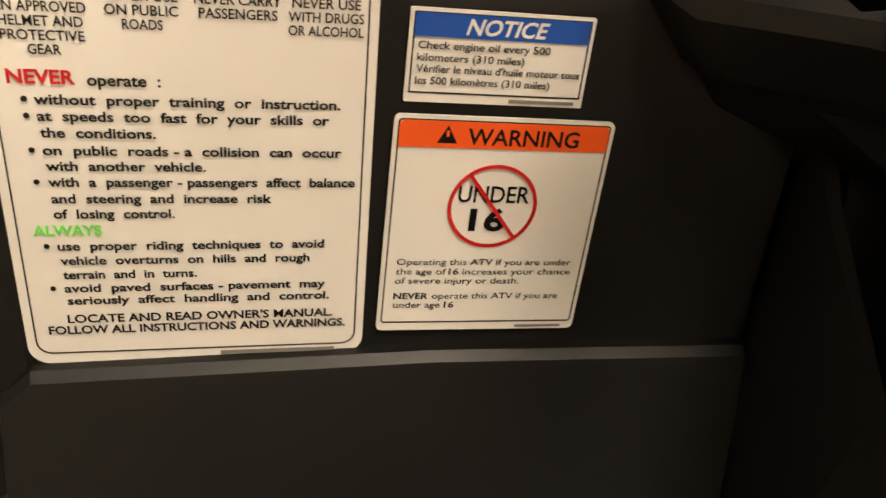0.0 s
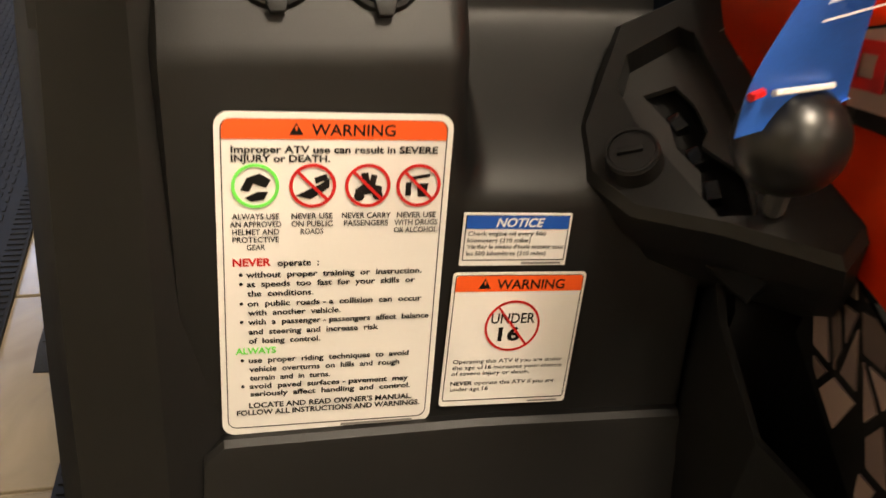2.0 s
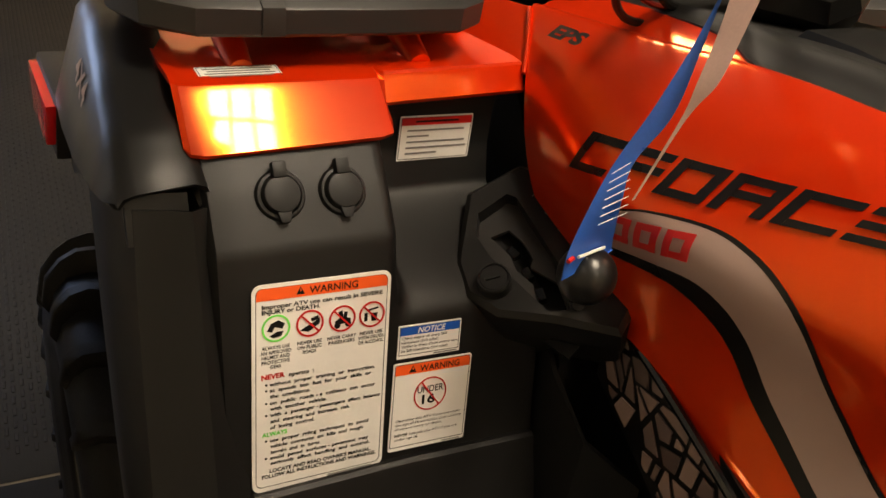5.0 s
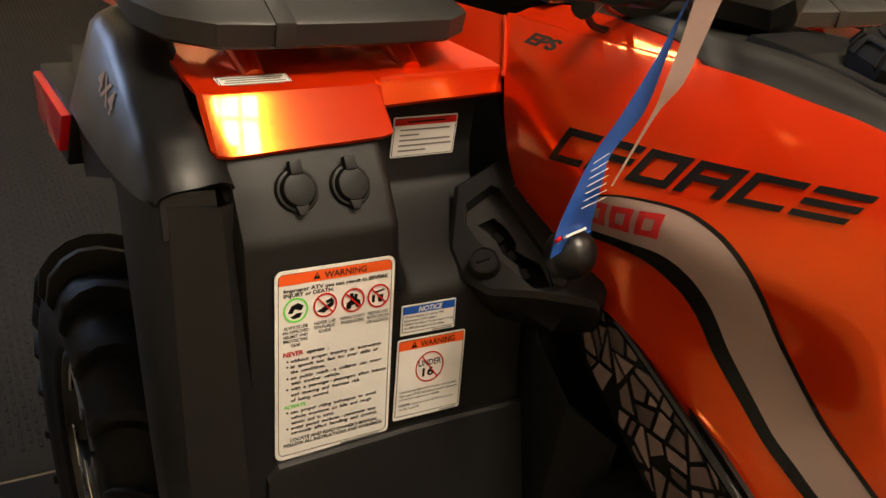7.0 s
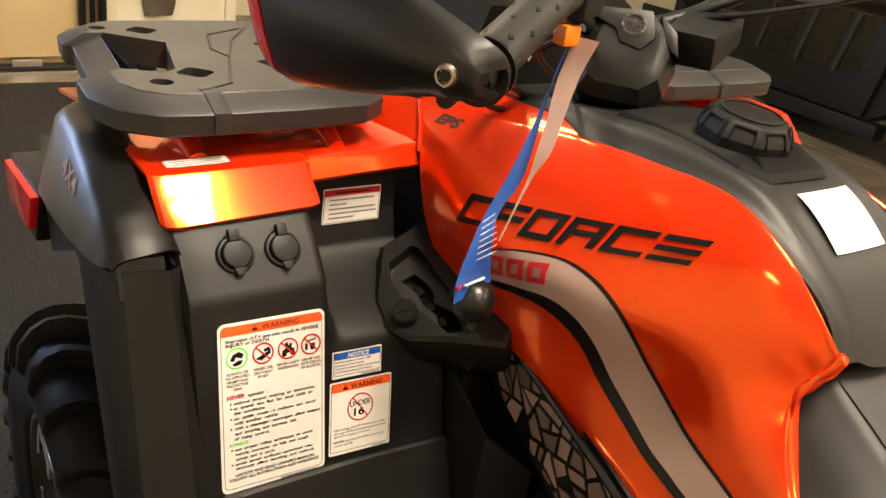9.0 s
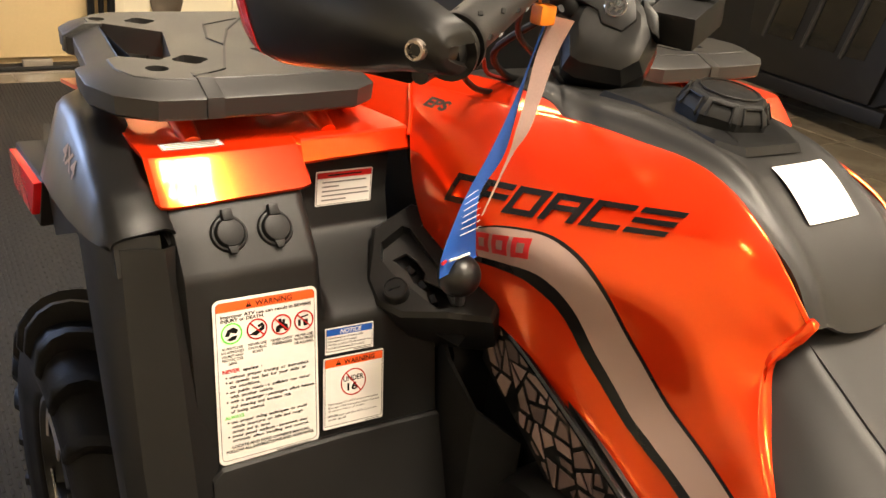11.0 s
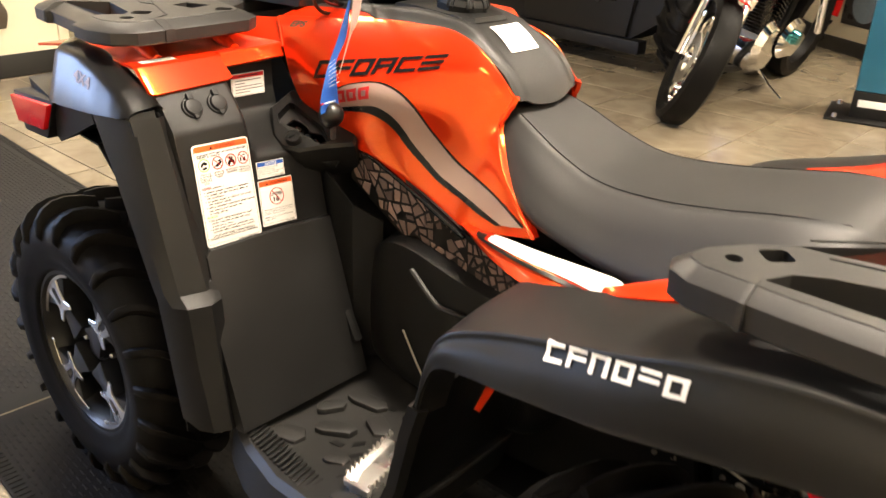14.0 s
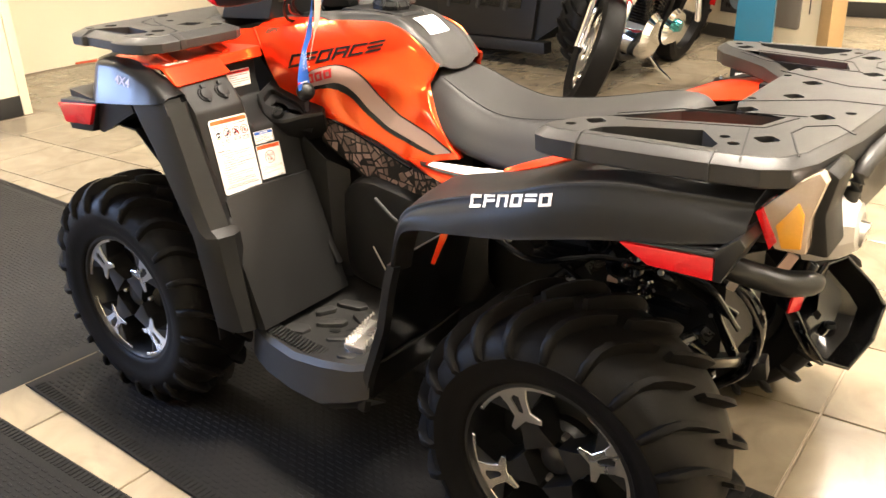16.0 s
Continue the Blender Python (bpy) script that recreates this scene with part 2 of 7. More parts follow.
def box(lo, hi, bev=0.0, bm=None, m=None):
    bm = bm or bmesh.new()
    c = [(a + b) / 2 for a, b in zip(lo, hi)]
    s = [b - a for a, b in zip(lo, hi)]
    M4 = Matrix.Translation(c) @ Matrix.Diagonal((*s, 1))
    r = bmesh.ops.create_cube(bm, size=1, matrix=(m @ M4) if m is not None else M4)
    if bev:
        es = {e for v in r["verts"] for e in v.link_edges}
        bmesh.ops.bevel(bm, geom=list(es), offset=bev, segments=2, affect="EDGES", profile=0.6)
    return bm


def prism(poly, lo, hi, axis="y", bev=0.0, bm=None, segs=2):
    """A polygon drawn in the two other axes, extruded along one axis."""
    bm = bm or bmesh.new()
    k = "xyz".index(axis)

    def p3(p, h):
        q = list(p)
        q.insert(k, h)
        return q

    A = [bm.verts.new(p3(p, lo)) for p in poly]
    B = [bm.verts.new(p3(p, hi)) for p in poly]
    n = len(poly)
    fs = [bm.faces.new(A), bm.faces.new(B[::-1])]
    for i in range(n):
        fs.append(bm.faces.new([A[i], B[i], B[(i + 1) % n], A[(i + 1) % n]]))
    if bev:
        es = {e for f in fs for e in f.edges}
        bmesh.ops.recalc_face_normals(bm, faces=fs)
        bmesh.ops.bevel(bm, geom=list(es), offset=bev, segments=segs, affect="EDGES", profile=0.6, clamp_overlap=True)
    return bm


def tube(path, r, n=10, bm=None, smooth=0):
    """A round bar along a path; r is one radius or one for each point."""
    P = crom(path, smooth) if smooth else np.array(path, float)
    R = np.interp(np.linspace(0, 1, len(P)), np.linspace(0, 1, len(r)), r) if hasattr(r, "__len__") else [r] * len(P)
    T = np.gradient(P, axis=0)
    rings = []
    ref = np.array((0.13, 0.21, 0.97))
    for p, t, rad in zip(P, T, R):
        t = t / (np.linalg.norm(t) + 1e-9)
        a = np.cross(t, ref)
        if np.linalg.norm(a) < 0.1:
            a = np.cross(t, (1, 0, 0))
        a /= np.linalg.norm(a)
        b = np.cross(t, a)
        rings.append([p + rad * (a * math.cos(q) + b * math.sin(q)) for q in np.arange(n) * 2 * math.pi / n])
    return grid_bm(rings, closed_v=True, caps=True, bm=bm)


def lathe(profile, n=32, m=None, bm=None, closed=False):
    """Points (r, h) turned about local z."""
    rings = [[(r * math.cos(a), r * math.sin(a), h) for a in np.arange(n) * 2 * math.pi / n] for r, h in profile]
    if closed:
        rings.append(rings[0])
    bm2 = grid_bm(rings, closed_v=True)
    bmesh.ops.remove_doubles(bm2, verts=bm2.verts, dist=1e-5)
    if m is not None:
        bmesh.ops.transform(bm2, matrix=m, verts=bm2.verts)
    if bm is None:
        return bm2
    merge(bm, bm2)
    return bm


def merge(bm, other):
    me = bpy.data.meshes.new("tmp")
    other.to_mesh(me)
    other.free()
    bm.from_mesh(me)
    bpy.data.meshes.remove(me)
    return bm


def inset(poly, d):
    """A polygon drawn in by d (counter-clockwise)."""
    P = [Vector(p) for p in poly]
    n = len(P)
    out = []
    for i in range(n):
        a, b, c = P[i - 1], P[i], P[(i + 1) % n]
        e1, e2 = (b - a).normalized(), (c - b).normalized()
        n1, n2 = Vector((-e1.y, e1.x)), Vector((-e2.y, e2.x))
        k = (n1 + n2)
        out.append(tuple(b + k * (d / max(0.35, 1 + n1.dot(n2)))))
    return out


def area2(poly):
    return sum(a[0] * b[1] - b[0] * a[1] for a, b in zip(poly, poly[1:] + poly[:1])) / 2


def plate(outline, holes, z0, z1, cham=0.006, bm=None):
    """A flat plate with through holes and a chamfered rim."""
    bm = bm or bmesh.new()
    if area2(outline) < 0:
        outline = outline[::-1]
    top = inset(outline, cham)

    def loop(p, z):
        return [bm.verts.new((*q, z)) for q in p]

    def band(A, B):
        n = len(A)
        for i in range(n):
            bm.faces.new([A[i], A[(i + 1) % n], B[(i + 1) % n], B[i]])

    lo, hi, tp = loop(outline, z0), loop(outline, z1 - cham), loop(top, z1)
    band(lo, hi)
    band(hi, tp)
    tops, bots = [tp], [lo]
    for h in holes:
        a, b = loop(h, z0), loop(h, z1)
        band(b, a)
        tops.append(b)
        bots.append(a)
    for loops in (tops, bots):
        vs = [v for l in loops for v in l]
        es, k = [], 0
        for l in loops:
            es += [(k + i, k + (i + 1) % len(l)) for i in range(len(l))]
            k += len(l)
        co, _, faces, src, _, _ = delaunay_2d_cdt([Vector(v.co.xy) for v in vs], es, [], 1, 1e-7)
        for f in faces:
            q = [vs[src[i][0]] for i in f if src[i]]
            px, py = sum(co[i].x for i in f) / 3, sum(co[i].y for i in f) / 3
            # a triangle counts where an odd number of borders lies to its right
            odd = sum((vs[a].co.y > py) != (vs[b].co.y > py) and px < vs[a].co.x + (vs[b].co.x - vs[a].co.x) * (py - vs[a].co.y) / (vs[b].co.y - vs[a].co.y) for a, b in es) % 2
            if odd and len(set(q)) == 3 and bm.faces.get(q) is None:
                bm.faces.new(q)
    return bm


def flower(x, y, r, n=32):
    """The outline of a lobed tie-down hole."""
    return [(x + r * (1 + 0.11 * math.cos(4 * a)) * math.cos(a), y + r * (1 + 0.11 * math.cos(4 * a)) * math.sin(a)) for a in np.arange(n) * 2 * math.pi / n]


def circle(x, y, r, n=16):
    return [(x + r * math.cos(a), y + r * math.sin(a)) for a in np.arange(n) * 2 * math.pi / n]


def text_bm(s, width, height, bold=0.0, shear=0.0):
    """Letters as flat faces, their left end at 0, fitted to a width and a capital height."""
    cu = bpy.data.curves.new("letters", "FONT")
    cu.body, cu.size, cu.offset, cu.shear, cu.resolution_u = s, 1.0, bold, shear, 3
    ob = bpy.data.objects.new("letters", cu)
    scene.collection.objects.link(ob)
    bpy.context.view_layer.update()
    me = bpy.data.meshes.new_from_object(ob.evaluated_get(bpy.context.evaluated_depsgraph_get()))
    bpy.data.objects.remove(ob)
    bm = bmesh.new()
    bm.from_mesh(me)
    bpy.data.meshes.remove(me)
    xs = [v.co.x for v in bm.verts]
    k = width / max(1e-6, max(xs) - min(xs))
    for v in bm.verts:
        v.co = ((v.co.x - min(xs)) * k, v.co.y * height / 0.70, 0)
    return bm


ATV = thing("quad_bike", "orange and black four-wheel quad bike parked on rubber mats", "quad bike")


# ---- the room ----
def room():
    fl = part("floor", box((-5.1, -4.1, -0.12), (5.1, 7.6, -0.006)), GROUT, None, "tiled showroom floor with pale grout lines")
    tagged(fl, category="floor", kind="structure")
    wt = 0.12
    x0, x1, y0, y1 = -3.65, 5.0, -4.0, 6.05
    # front wall with a sectional door and a window
    bm = bmesh.new()
    box((x0 - wt, 0.52, 0), (x0, 1.20, CEIL), bm=bm)
    box((x0 - wt, -1.3, 2.35), (x0, 0.52, CEIL), bm=bm)
    box((x0 - wt, y0, 0), (x0, -3.2, CEIL), bm=bm)
    box((x0 - wt, -3.2, 0), (x0, -1.3, 1.05), bm=bm)
    box((x0 - wt, -3.2, 2.45), (x0, -1.3, CEIL), bm=bm)
    tagged(part("wall_front", bm, WALL), "cream painted showroom wall", "wall", kind="structure")
    bm = bmesh.new()
    box((x0 - 0.2, -3.4, 0.9), (x0 - 0.18, -1.1, 2.6), bm=bm)
    tagged(part("backdrop", bm, WINDOWM), "bluish daylight outside the window", "backdrop", kind="structure")
    win = tagged(part("window_1", box((x0 - 0.09, -3.2, 1.02), (x0 - 0.03, -1.3, 1.06)), WHITE), "white framed showroom window", "window", kind="structure")
    for a, b in (((x0 - 0.08, -3.2, 1.06), (x0 - 0.03, -3.14, 2.45)), ((x0 - 0.08, -1.36, 1.06), (x0 - 0.03, -1.3, 2.45)), ((x0 - 0.08, -2.28, 1.06), (x0 - 0.03, -2.22, 2.45)), ((x0 - 0.08, -3.14, 2.39), (x0 - 0.03, -1.36, 2.45))):
        part("window_frame", box(a, b, 0.004), WHITE, win)
    door = tagged(part("door_1", box((x0 - 0.09, -1.3, 0.0), (x0 - 0.07, 0.52, 2.35)), DOORM), "cream sectional overhead door with steel hinges", "overhead door", kind="structure")
    for k in range(5):
        part("panel", box((x0 - 0.07, -1.28, 0.06 + 0.46 * k), (x0 - 0.02, 0.40, 0.505 + 0.46 * k), 0.006), DOORM, door)
    for yy in (-0.9, 0.12):
        part("hinge", box((x0 - 0.02, yy - 0.07, 0.02), (x0 + 0.012, yy + 0.07, 0.055), 0.004), STEEL, door, "dull steel hinge plate")
    part("seal", box((x0 - 0.1, -1.3, 0.0), (x0 + 0.01, 0.42, 0.02), 0.004), BASEM, door)
    for a, b, nm in (((-5.0, y1, 0), (-0.75, y1 + wt, CEIL), "wall_back"), ((-5.12, 1.08, 0), (-5.0, y1 + wt, CEIL), "wall_far"), ((-5.0, 1.08, 0), (x0 - wt, 1.20, CEIL), "wall_return"), ((2.2, y1, 0), (x1 + wt, y1 + wt, CEIL), "wall_back_2"), ((-0.75, y1 + 1.4, 0), (2.2, y1 + 1.5, CEIL), "wall_hall"), ((x1, y0, 0), (x1 + wt, y1, CEIL), "wall_rear"), ((x0 - wt, y0 - wt, 0), (x1 + wt, y0, CEIL), "wall_side")):
        tagged(part(nm, box(a, b), WALL), "cream painted showroom wall", "wall", kind="structure")
    for a, b in (((-0.87, y1 + wt, 0), (-0.75, y1 + 1.4, CEIL)), ((2.2, y1 + wt, 0), (2.32, y1 + 1.4, CEIL))):
        tagged(part("wall_recess", box(a, b), WALL), "cream painted wall of a side passage", "wall", kind="structure")
    for a, b in (((x0, 0.56, 0), (x0 + 0.012, 1.15, 0.13)), ((-5.0, y1 - 0.012, 0), (-0.75, y1, 0.16)), ((2.2, y1 - 0.012, 0), (x1, y1, 0.16)), ((-0.75, y1 + 1.388, 0), (2.2, y1 + 1.4, 0.14))):
        tagged(part("baseboard", box(a, b, 0.002), BASEM), "black vinyl skirting along the wall", "skirting", kind="structure")
    # ceiling with openings for the light fittings
    holes = [[(lx - 0.61, ly - 0.31), (lx + 0.61, ly - 0.31), (lx + 0.61, ly + 0.31), (lx - 0.61, ly + 0.31)] for lx, ly in TROFFERS]
    bm = plate([(-5.12, y0 - wt), (x1 + wt, y0 - wt), (x1 + wt, y1 + 1.5), (-5.12, y1 + 1.5)], holes, CEIL, CEIL + 0.05, 0.001)
    tagged(part("ceiling", bm, CEILM), "grey ceiling boards with recessed lights", "ceiling", kind="structure")
    for lx, ly in TROFFERS:
        t = thing("ceiling_light", "unseen recessed warm fluorescent light with a metal louvre", "ceiling light", pose(lx, ly, CEIL), "ceiling lights")
        part("diffuser", box((-0.61, -0.31, 0.055), (0.61, 0.31, 0.065)), LAMPM, t)
        # louvre bars below the lamp split it into panes
        for v in (-0.31, -0.11, 0.09, 0.285):
            part("louvre", box((-0.61, v, -0.075), (0.61, v + 0.025, -0.035)), STEEL, t)
        for u in (-0.61, -0.21, 0.19, 0.585):
            part("louvre", box((u, -0.31, -0.074), (u + 0.025, 0.31, -0.036)), STEEL, t)
    return fl


FLOOR = room()


def rubber_mat(x0, x1, y0, y1, z, label, edge=0.05, px=0.034, py=0.0155, turn=0.0, mat_m=MATM):
    """A ramp-edged mat whose top carries rows of short raised bars."""
    mat = tagged(part("floor_mat", prism([(x0, 0.001), (x0 + edge, z), (x1 - edge, z), (x1, 0.001)], y0 + 0.0, y1, "y"), mat_m), label, "floor mat", "rubber mats")
    V, F = [], []
    nx, ny = int((x1 - x0 - 2 * edge) / px), int((y1 - y0 - 0.09) / py)
    for i in range(nx):
        for j in range(ny):
            bx, by = x0 + edge + (i + 0.25 + 0.5 * (j % 2)) * px, y0 + 0.045 + j * py
            if bx + px * 0.7 > x1 - edge:
                continue
            k = len(V)
            a, b, h = px * 0.70, py * 0.52, z + 0.0014
            V += [(bx, by, z - 0.001), (bx + a, by, z - 0.001), (bx + a, by + b, z - 0.001), (bx, by + b, z - 0.001),
                  (bx + 0.002, by + 0.0015, h), (bx + a - 0.002, by + 0.0015, h), (bx + a - 0.002, by + b - 0.0015, h), (bx + 0.002, by + b - 0.0015, h)]
            F += [(k + 4, k + 5, k + 6, k + 7), (k, k + 1, k + 5, k + 4), (k + 1, k + 2, k + 6, k + 5), (k + 2, k + 3, k + 7, k + 6), (k + 3, k, k + 4, k + 7)]
    me = bpy.data.meshes.new("tread_bar")
    me.from_pydata(V, [], F)
    me.materials.append(mat_m)
    ob = new("tread_bar", me)
    ob.parent = mat
    tagged(ob, kind="stuff")
    # comb of short grooves along the two long borders
    V, F = [], []
    for ya, yb in ((y0 + 0.006, y0 + 0.036), (y1 - 0.036, y1 - 0.006)):
        for i in range(int((x1 - x0 - 2 * edge) / 0.017)):
            bx, k = x0 + edge + 0.017 * i, len(V)
            V += [(bx, ya, z - 0.001), (bx + 0.009, ya, z - 0.001), (bx + 0.009, yb, z - 0.001), (bx, yb, z - 0.001), (bx + 0.001, ya, z + 0.002), (bx + 0.008, ya, z + 0.002), (bx + 0.008, yb, z + 0.002), (bx + 0.001, yb, z + 0.002)]
            F += [(k + 4, k + 5, k + 6, k + 7), (k, k + 1, k + 5, k + 4), (k + 1, k + 2, k + 6, k + 5), (k + 2, k + 3, k + 7, k + 6), (k + 3, k, k + 4, k + 7)]
    me = bpy.data.meshes.new("border_rib")
    me.from_pydata(V, [], F)
    me.materials.append(mat_m)
    rib = new("border_rib", me)
    rib.parent = mat
    tagged(rib, kind="stuff")
    if turn:
        c = Matrix.Translation((x0, y0, 0))
        mat.matrix_basis = c @ Matrix.Rotation(radians(turn), 4, "Z") @ c.inverted()
    return mat


rubber_mat(-0.37, 1.95, -0.682, 0.12, 0.010, "black ribbed rubber mat under the quad bike", turn=-3.4)
rubber_mat(-3.45, -0.375, -0.62, 0.36, 0.013, "black ribbed rubber mat ahead of the front wheels", turn=-2.6, mat_m=MATLIT)
rubber_mat(-2.9, 2.1, -1.75, -0.818, 0.010, "black ribbed rubber mat beside the quad bike")


# ---- the quad bike: tank, console, seat ----
def mirror_y(ctrl, c):
    return [[(p[0], 2 * c - p[1], p[2]) for p in r] for r in ctrl]


SURF = {}
CT = 0.045      # middle of tank and seat
TANK = [
    [(0.175, -0.122, 0.980), (0.200, -0.136, 0.958), (0.226, -0.150, 0.934), (0.255, -0.160, 0.890), (0.290, -0.162, 0.845), (0.330, -0.152, 0.805)],
    [(0.300, -0.105, 0.991), (0.300, -0.140, 0.962), (0.320, -0.163, 0.922), (0.340, -0.172, 0.885), (0.360, -0.162, 0.840), (0.394, -0.140, 0.782)],
    [(0.415, -0.088, 1.003), (0.420, -0.127, 0.971), (0.430, -0.153, 0.928), (0.440, -0.168, 0.890), (0.440, -0.150, 0.838), (0.455, -0.136, 0.766)],
    [(0.500, -0.073, 1.006), (0.505, -0.108, 0.979), (0.515, -0.131, 0.940), (0.525, -0.148, 0.888), (0.520, -0.130, 0.825), (0.527, -0.132, 0.744)],
    [(0.582, -0.064, 1.003), (0.588, -0.090, 0.976), (0.600, -0.106, 0.942), (0.610, -0.118, 0.885), (0.600, -0.112, 0.810), (0.600, -0.131, 0.719)],
    [(0.656, -0.067, 0.977), (0.658, -0.082, 0.957), (0.662, -0.090, 0.925), (0.664, -0.100, 0.868), (0.685, -0.110, 0.800), (0.690, -0.136, 0.700)],
    [(0.718, -0.058, 0.920), (0.714, -0.062, 0.908), (0.706, -0.068, 0.892), (0.701, -0.084, 0.862), (0.742, -0.116, 0.808), (0.834, -0.154, 0.732)],
]

# a narrow rolled edge along the top of each panel and along its end at the seat
TANK = [[(r[0][0], r[0][1] + 0.012 * k, r[0][2] + 0.0015 * k), (r[0][0], r[0][1] + 0.002 * k, r[0][2] + 0.0015 * k)] + r[1:] for r, k in zip(TANK, (1, 1, 1, 1, 1, 0.5, 0.1))]
ROLL = [max(0.0, min(1.0, (0.900 - p[2]) / 0.06)) for p in TANK[-1]]
TANK += [[(x + 0.001 + 0.006 * k, y + 0.004 * k, z + 0.002 * k) for (x, y, z), k in zip(TANK[-1], ROLL)], [(x + 0.002 + 0.008 * k, y + 0.006 + 0.012 * k, z + 0.002 * k) for (x, y, z), k in zip(TANK[-1], ROLL)]]
# facet above the crease, from the front of the tank to the console: crease and inner edge
TANK_TOP = [
    [(0.175, -0.113, 0.9805), (0.180, -0.094, 0.990), (0.190, -0.070, 0.998)],
    [(0.248, -0.102, 0.9865), (0.254, -0.083, 0.997), (0.270, -0.058, 1.0055)],
    [(0.321, -0.090, 0.9945), (0.330, -0.074, 1.003), (0.345, -0.054, 1.0105)],
    [(0.395, -0.078, 1.0025), (0.396, -0.072, 1.006), (0.397, -0.063, 1.0095)],
    [(0.440, -0.070, 1.0060), (0.440, -0.069, 1.0062), (0.440, -0.068, 1.0065)],
]


def body_panels():
    for side, ctrl in (("near", TANK), ("far", mirror_y(TANK, CT - 0.012))):
        G = surface(ctrl, 60, 40)
        if side == "near":
            SURF["tank"] = G
        part("tank_panel", grid_bm(G, 0.004 if side == "near" else -0.004), ORANGE, ATV, "glossy orange tank side panel", 50)
        top = TANK_TOP if side == "near" else mirror_y(TANK_TOP, CT - 0.012)
        part("tank_top", grid_bm(surface(top, 40, 12), -0.003 if side == "near" else 0.003), ORANGE, ATV, "glossy orange upper facet of the tank", 50)
    # console between the panels
    rows = []
    # x, half width, height at the rim, rise of the shoulder, crown of the middle
    for x, hw, z, sh, crown in ((0.17, 0.108, 0.994, 0.003, 0.0), (0.30, 0.104, 1.008, 0.004, 0.002), (0.36, 0.106, 1.010, 0.006, 0.003), (0.42, 0.124, 1.006, 0.014, 0.004), (0.50, 0.116, 1.007, 0.016, 0.002), (0.585, 0.106, 1.003, 0.012, -0.005), (0.650, 0.108, 0.979, 0.004, -0.012), (0.690, 0.103, 0.952, 0.002, -0.020), (0.714, 0.100, 0.918, 0.0, -0.018)):
        row = []
        for u in (-1, -0.95, -0.86, -0.74, -0.56, -0.3, 0, 0.3, 0.56, 0.74, 0.86, 0.95, 1):
            k = min(1.0, (1 - abs(u)) / 0.26)
            lift = sh * k * k * (3 - 2 * k) + crown * (1 - u * u)
            if x > 0.2:
                lift += 0.004 * max(0.0, 1 - ((abs(u) - 0.70) / 0.16) ** 2)
            row.append((x + 0.012 * (1 - u * u), CT - 0.012 + (hw - 0.012) * u, z - 0.004 + lift))
        rows.append(row)
    part("console", grid_bm(surface(rows, 60, 48), 0.004), CONSOLEM, ATV, "matt black plastic tank console", 40)
    part("frame_cover", loft([[(x, -0.150, 0.40), (x, 0.240, 0.40), (x, 0.235, z), (x, -0.145, z)] for x, z in ((0.05, 0.93), (0.20, 0.925), (0.30, 0.80), (0.36, 0.70))]), DARK, ATV)
    part("console_skirt", loft([[(x, CT - 0.08, zz), (x, CT + 0.08, zz), (x, CT + 0.08, 0.55), (x, CT - 0.08, 0.55)] for x, zz in ((0.15, 0.95), (0.4, 0.98), (0.6, 0.96), (0.66, 0.86), (0.80, 0.74))]), DARK, ATV)


body_panels()


def seat():
    """Rings across the seat: x, half width of top, height of top, half width and height of skirt."""
    secs = []
    for x, ht, zt, hb, zb in ((0.655, 0.060, 0.876, 0.075, 0.84), (0.684, 0.080, 0.897, 0.122, 0.83), (0.740, 0.098, 0.878, 0.152, 0.79), (0.82, 0.112, 0.843, 0.182, 0.755), (0.90, 0.122, 0.822, 0.190, 0.735), (1.00, 0.134, 0.826, 0.205, 0.725), (1.10, 0.142, 0.842, 0.215, 0.735), (1.20, 0.142, 0.862, 0.215, 0.76), (1.275, 0.130, 0.868, 0.20, 0.78), (1.315, 0.112, 0.850, 0.17, 0.79), (1.33, 0.09, 0.82, 0.14, 0.79)):
        c = CT
        secs.append([(x, c - hb, zb), (x, c - (hb * 0.6 + ht * 0.4), zb + (zt - zb) * 0.52), (x, c - ht * 1.05, zt - 0.012), (x, c - ht * 0.86, zt), (x, c - ht * 0.4, zt + 0.004), (x, c + ht * 0.4, zt + 0.004), (x, c + ht * 0.86, zt), (x, c + ht * 1.05, zt - 0.012), (x, c + (hb * 0.6 + ht * 0.4), zb + (zt - zb) * 0.52), (x, c + hb, zb), (x, c + hb * 0.5, zb - 0.02), (x, c - hb * 0.5, zb - 0.02)])
    s = part("seat", loft(secs, 50, 60), SEATM, ATV, "black vinyl saddle with a stitched seam", 60)
    for sg in (-1, 1):
        pts = [(p[0][0], CT + sg * abs(p[3][1] - CT) * 1.02, p[3][2] + 0.0012) for p in secs[1:-2]]
        part("seam", tube([(x, y, z - 0.0008) for x, y, z in pts], 0.0010, 6, smooth=60), DARK, s, "dark raised seam")
    return s


seat()


# ---- racks ----
def both(half):
    """A half outline (x, y), y from 0 outwards, closed by its mirror image."""
    return [(x, -y) for x, y in half] + [(x, y) for x, y in half[::-1] if y > 1e-6]


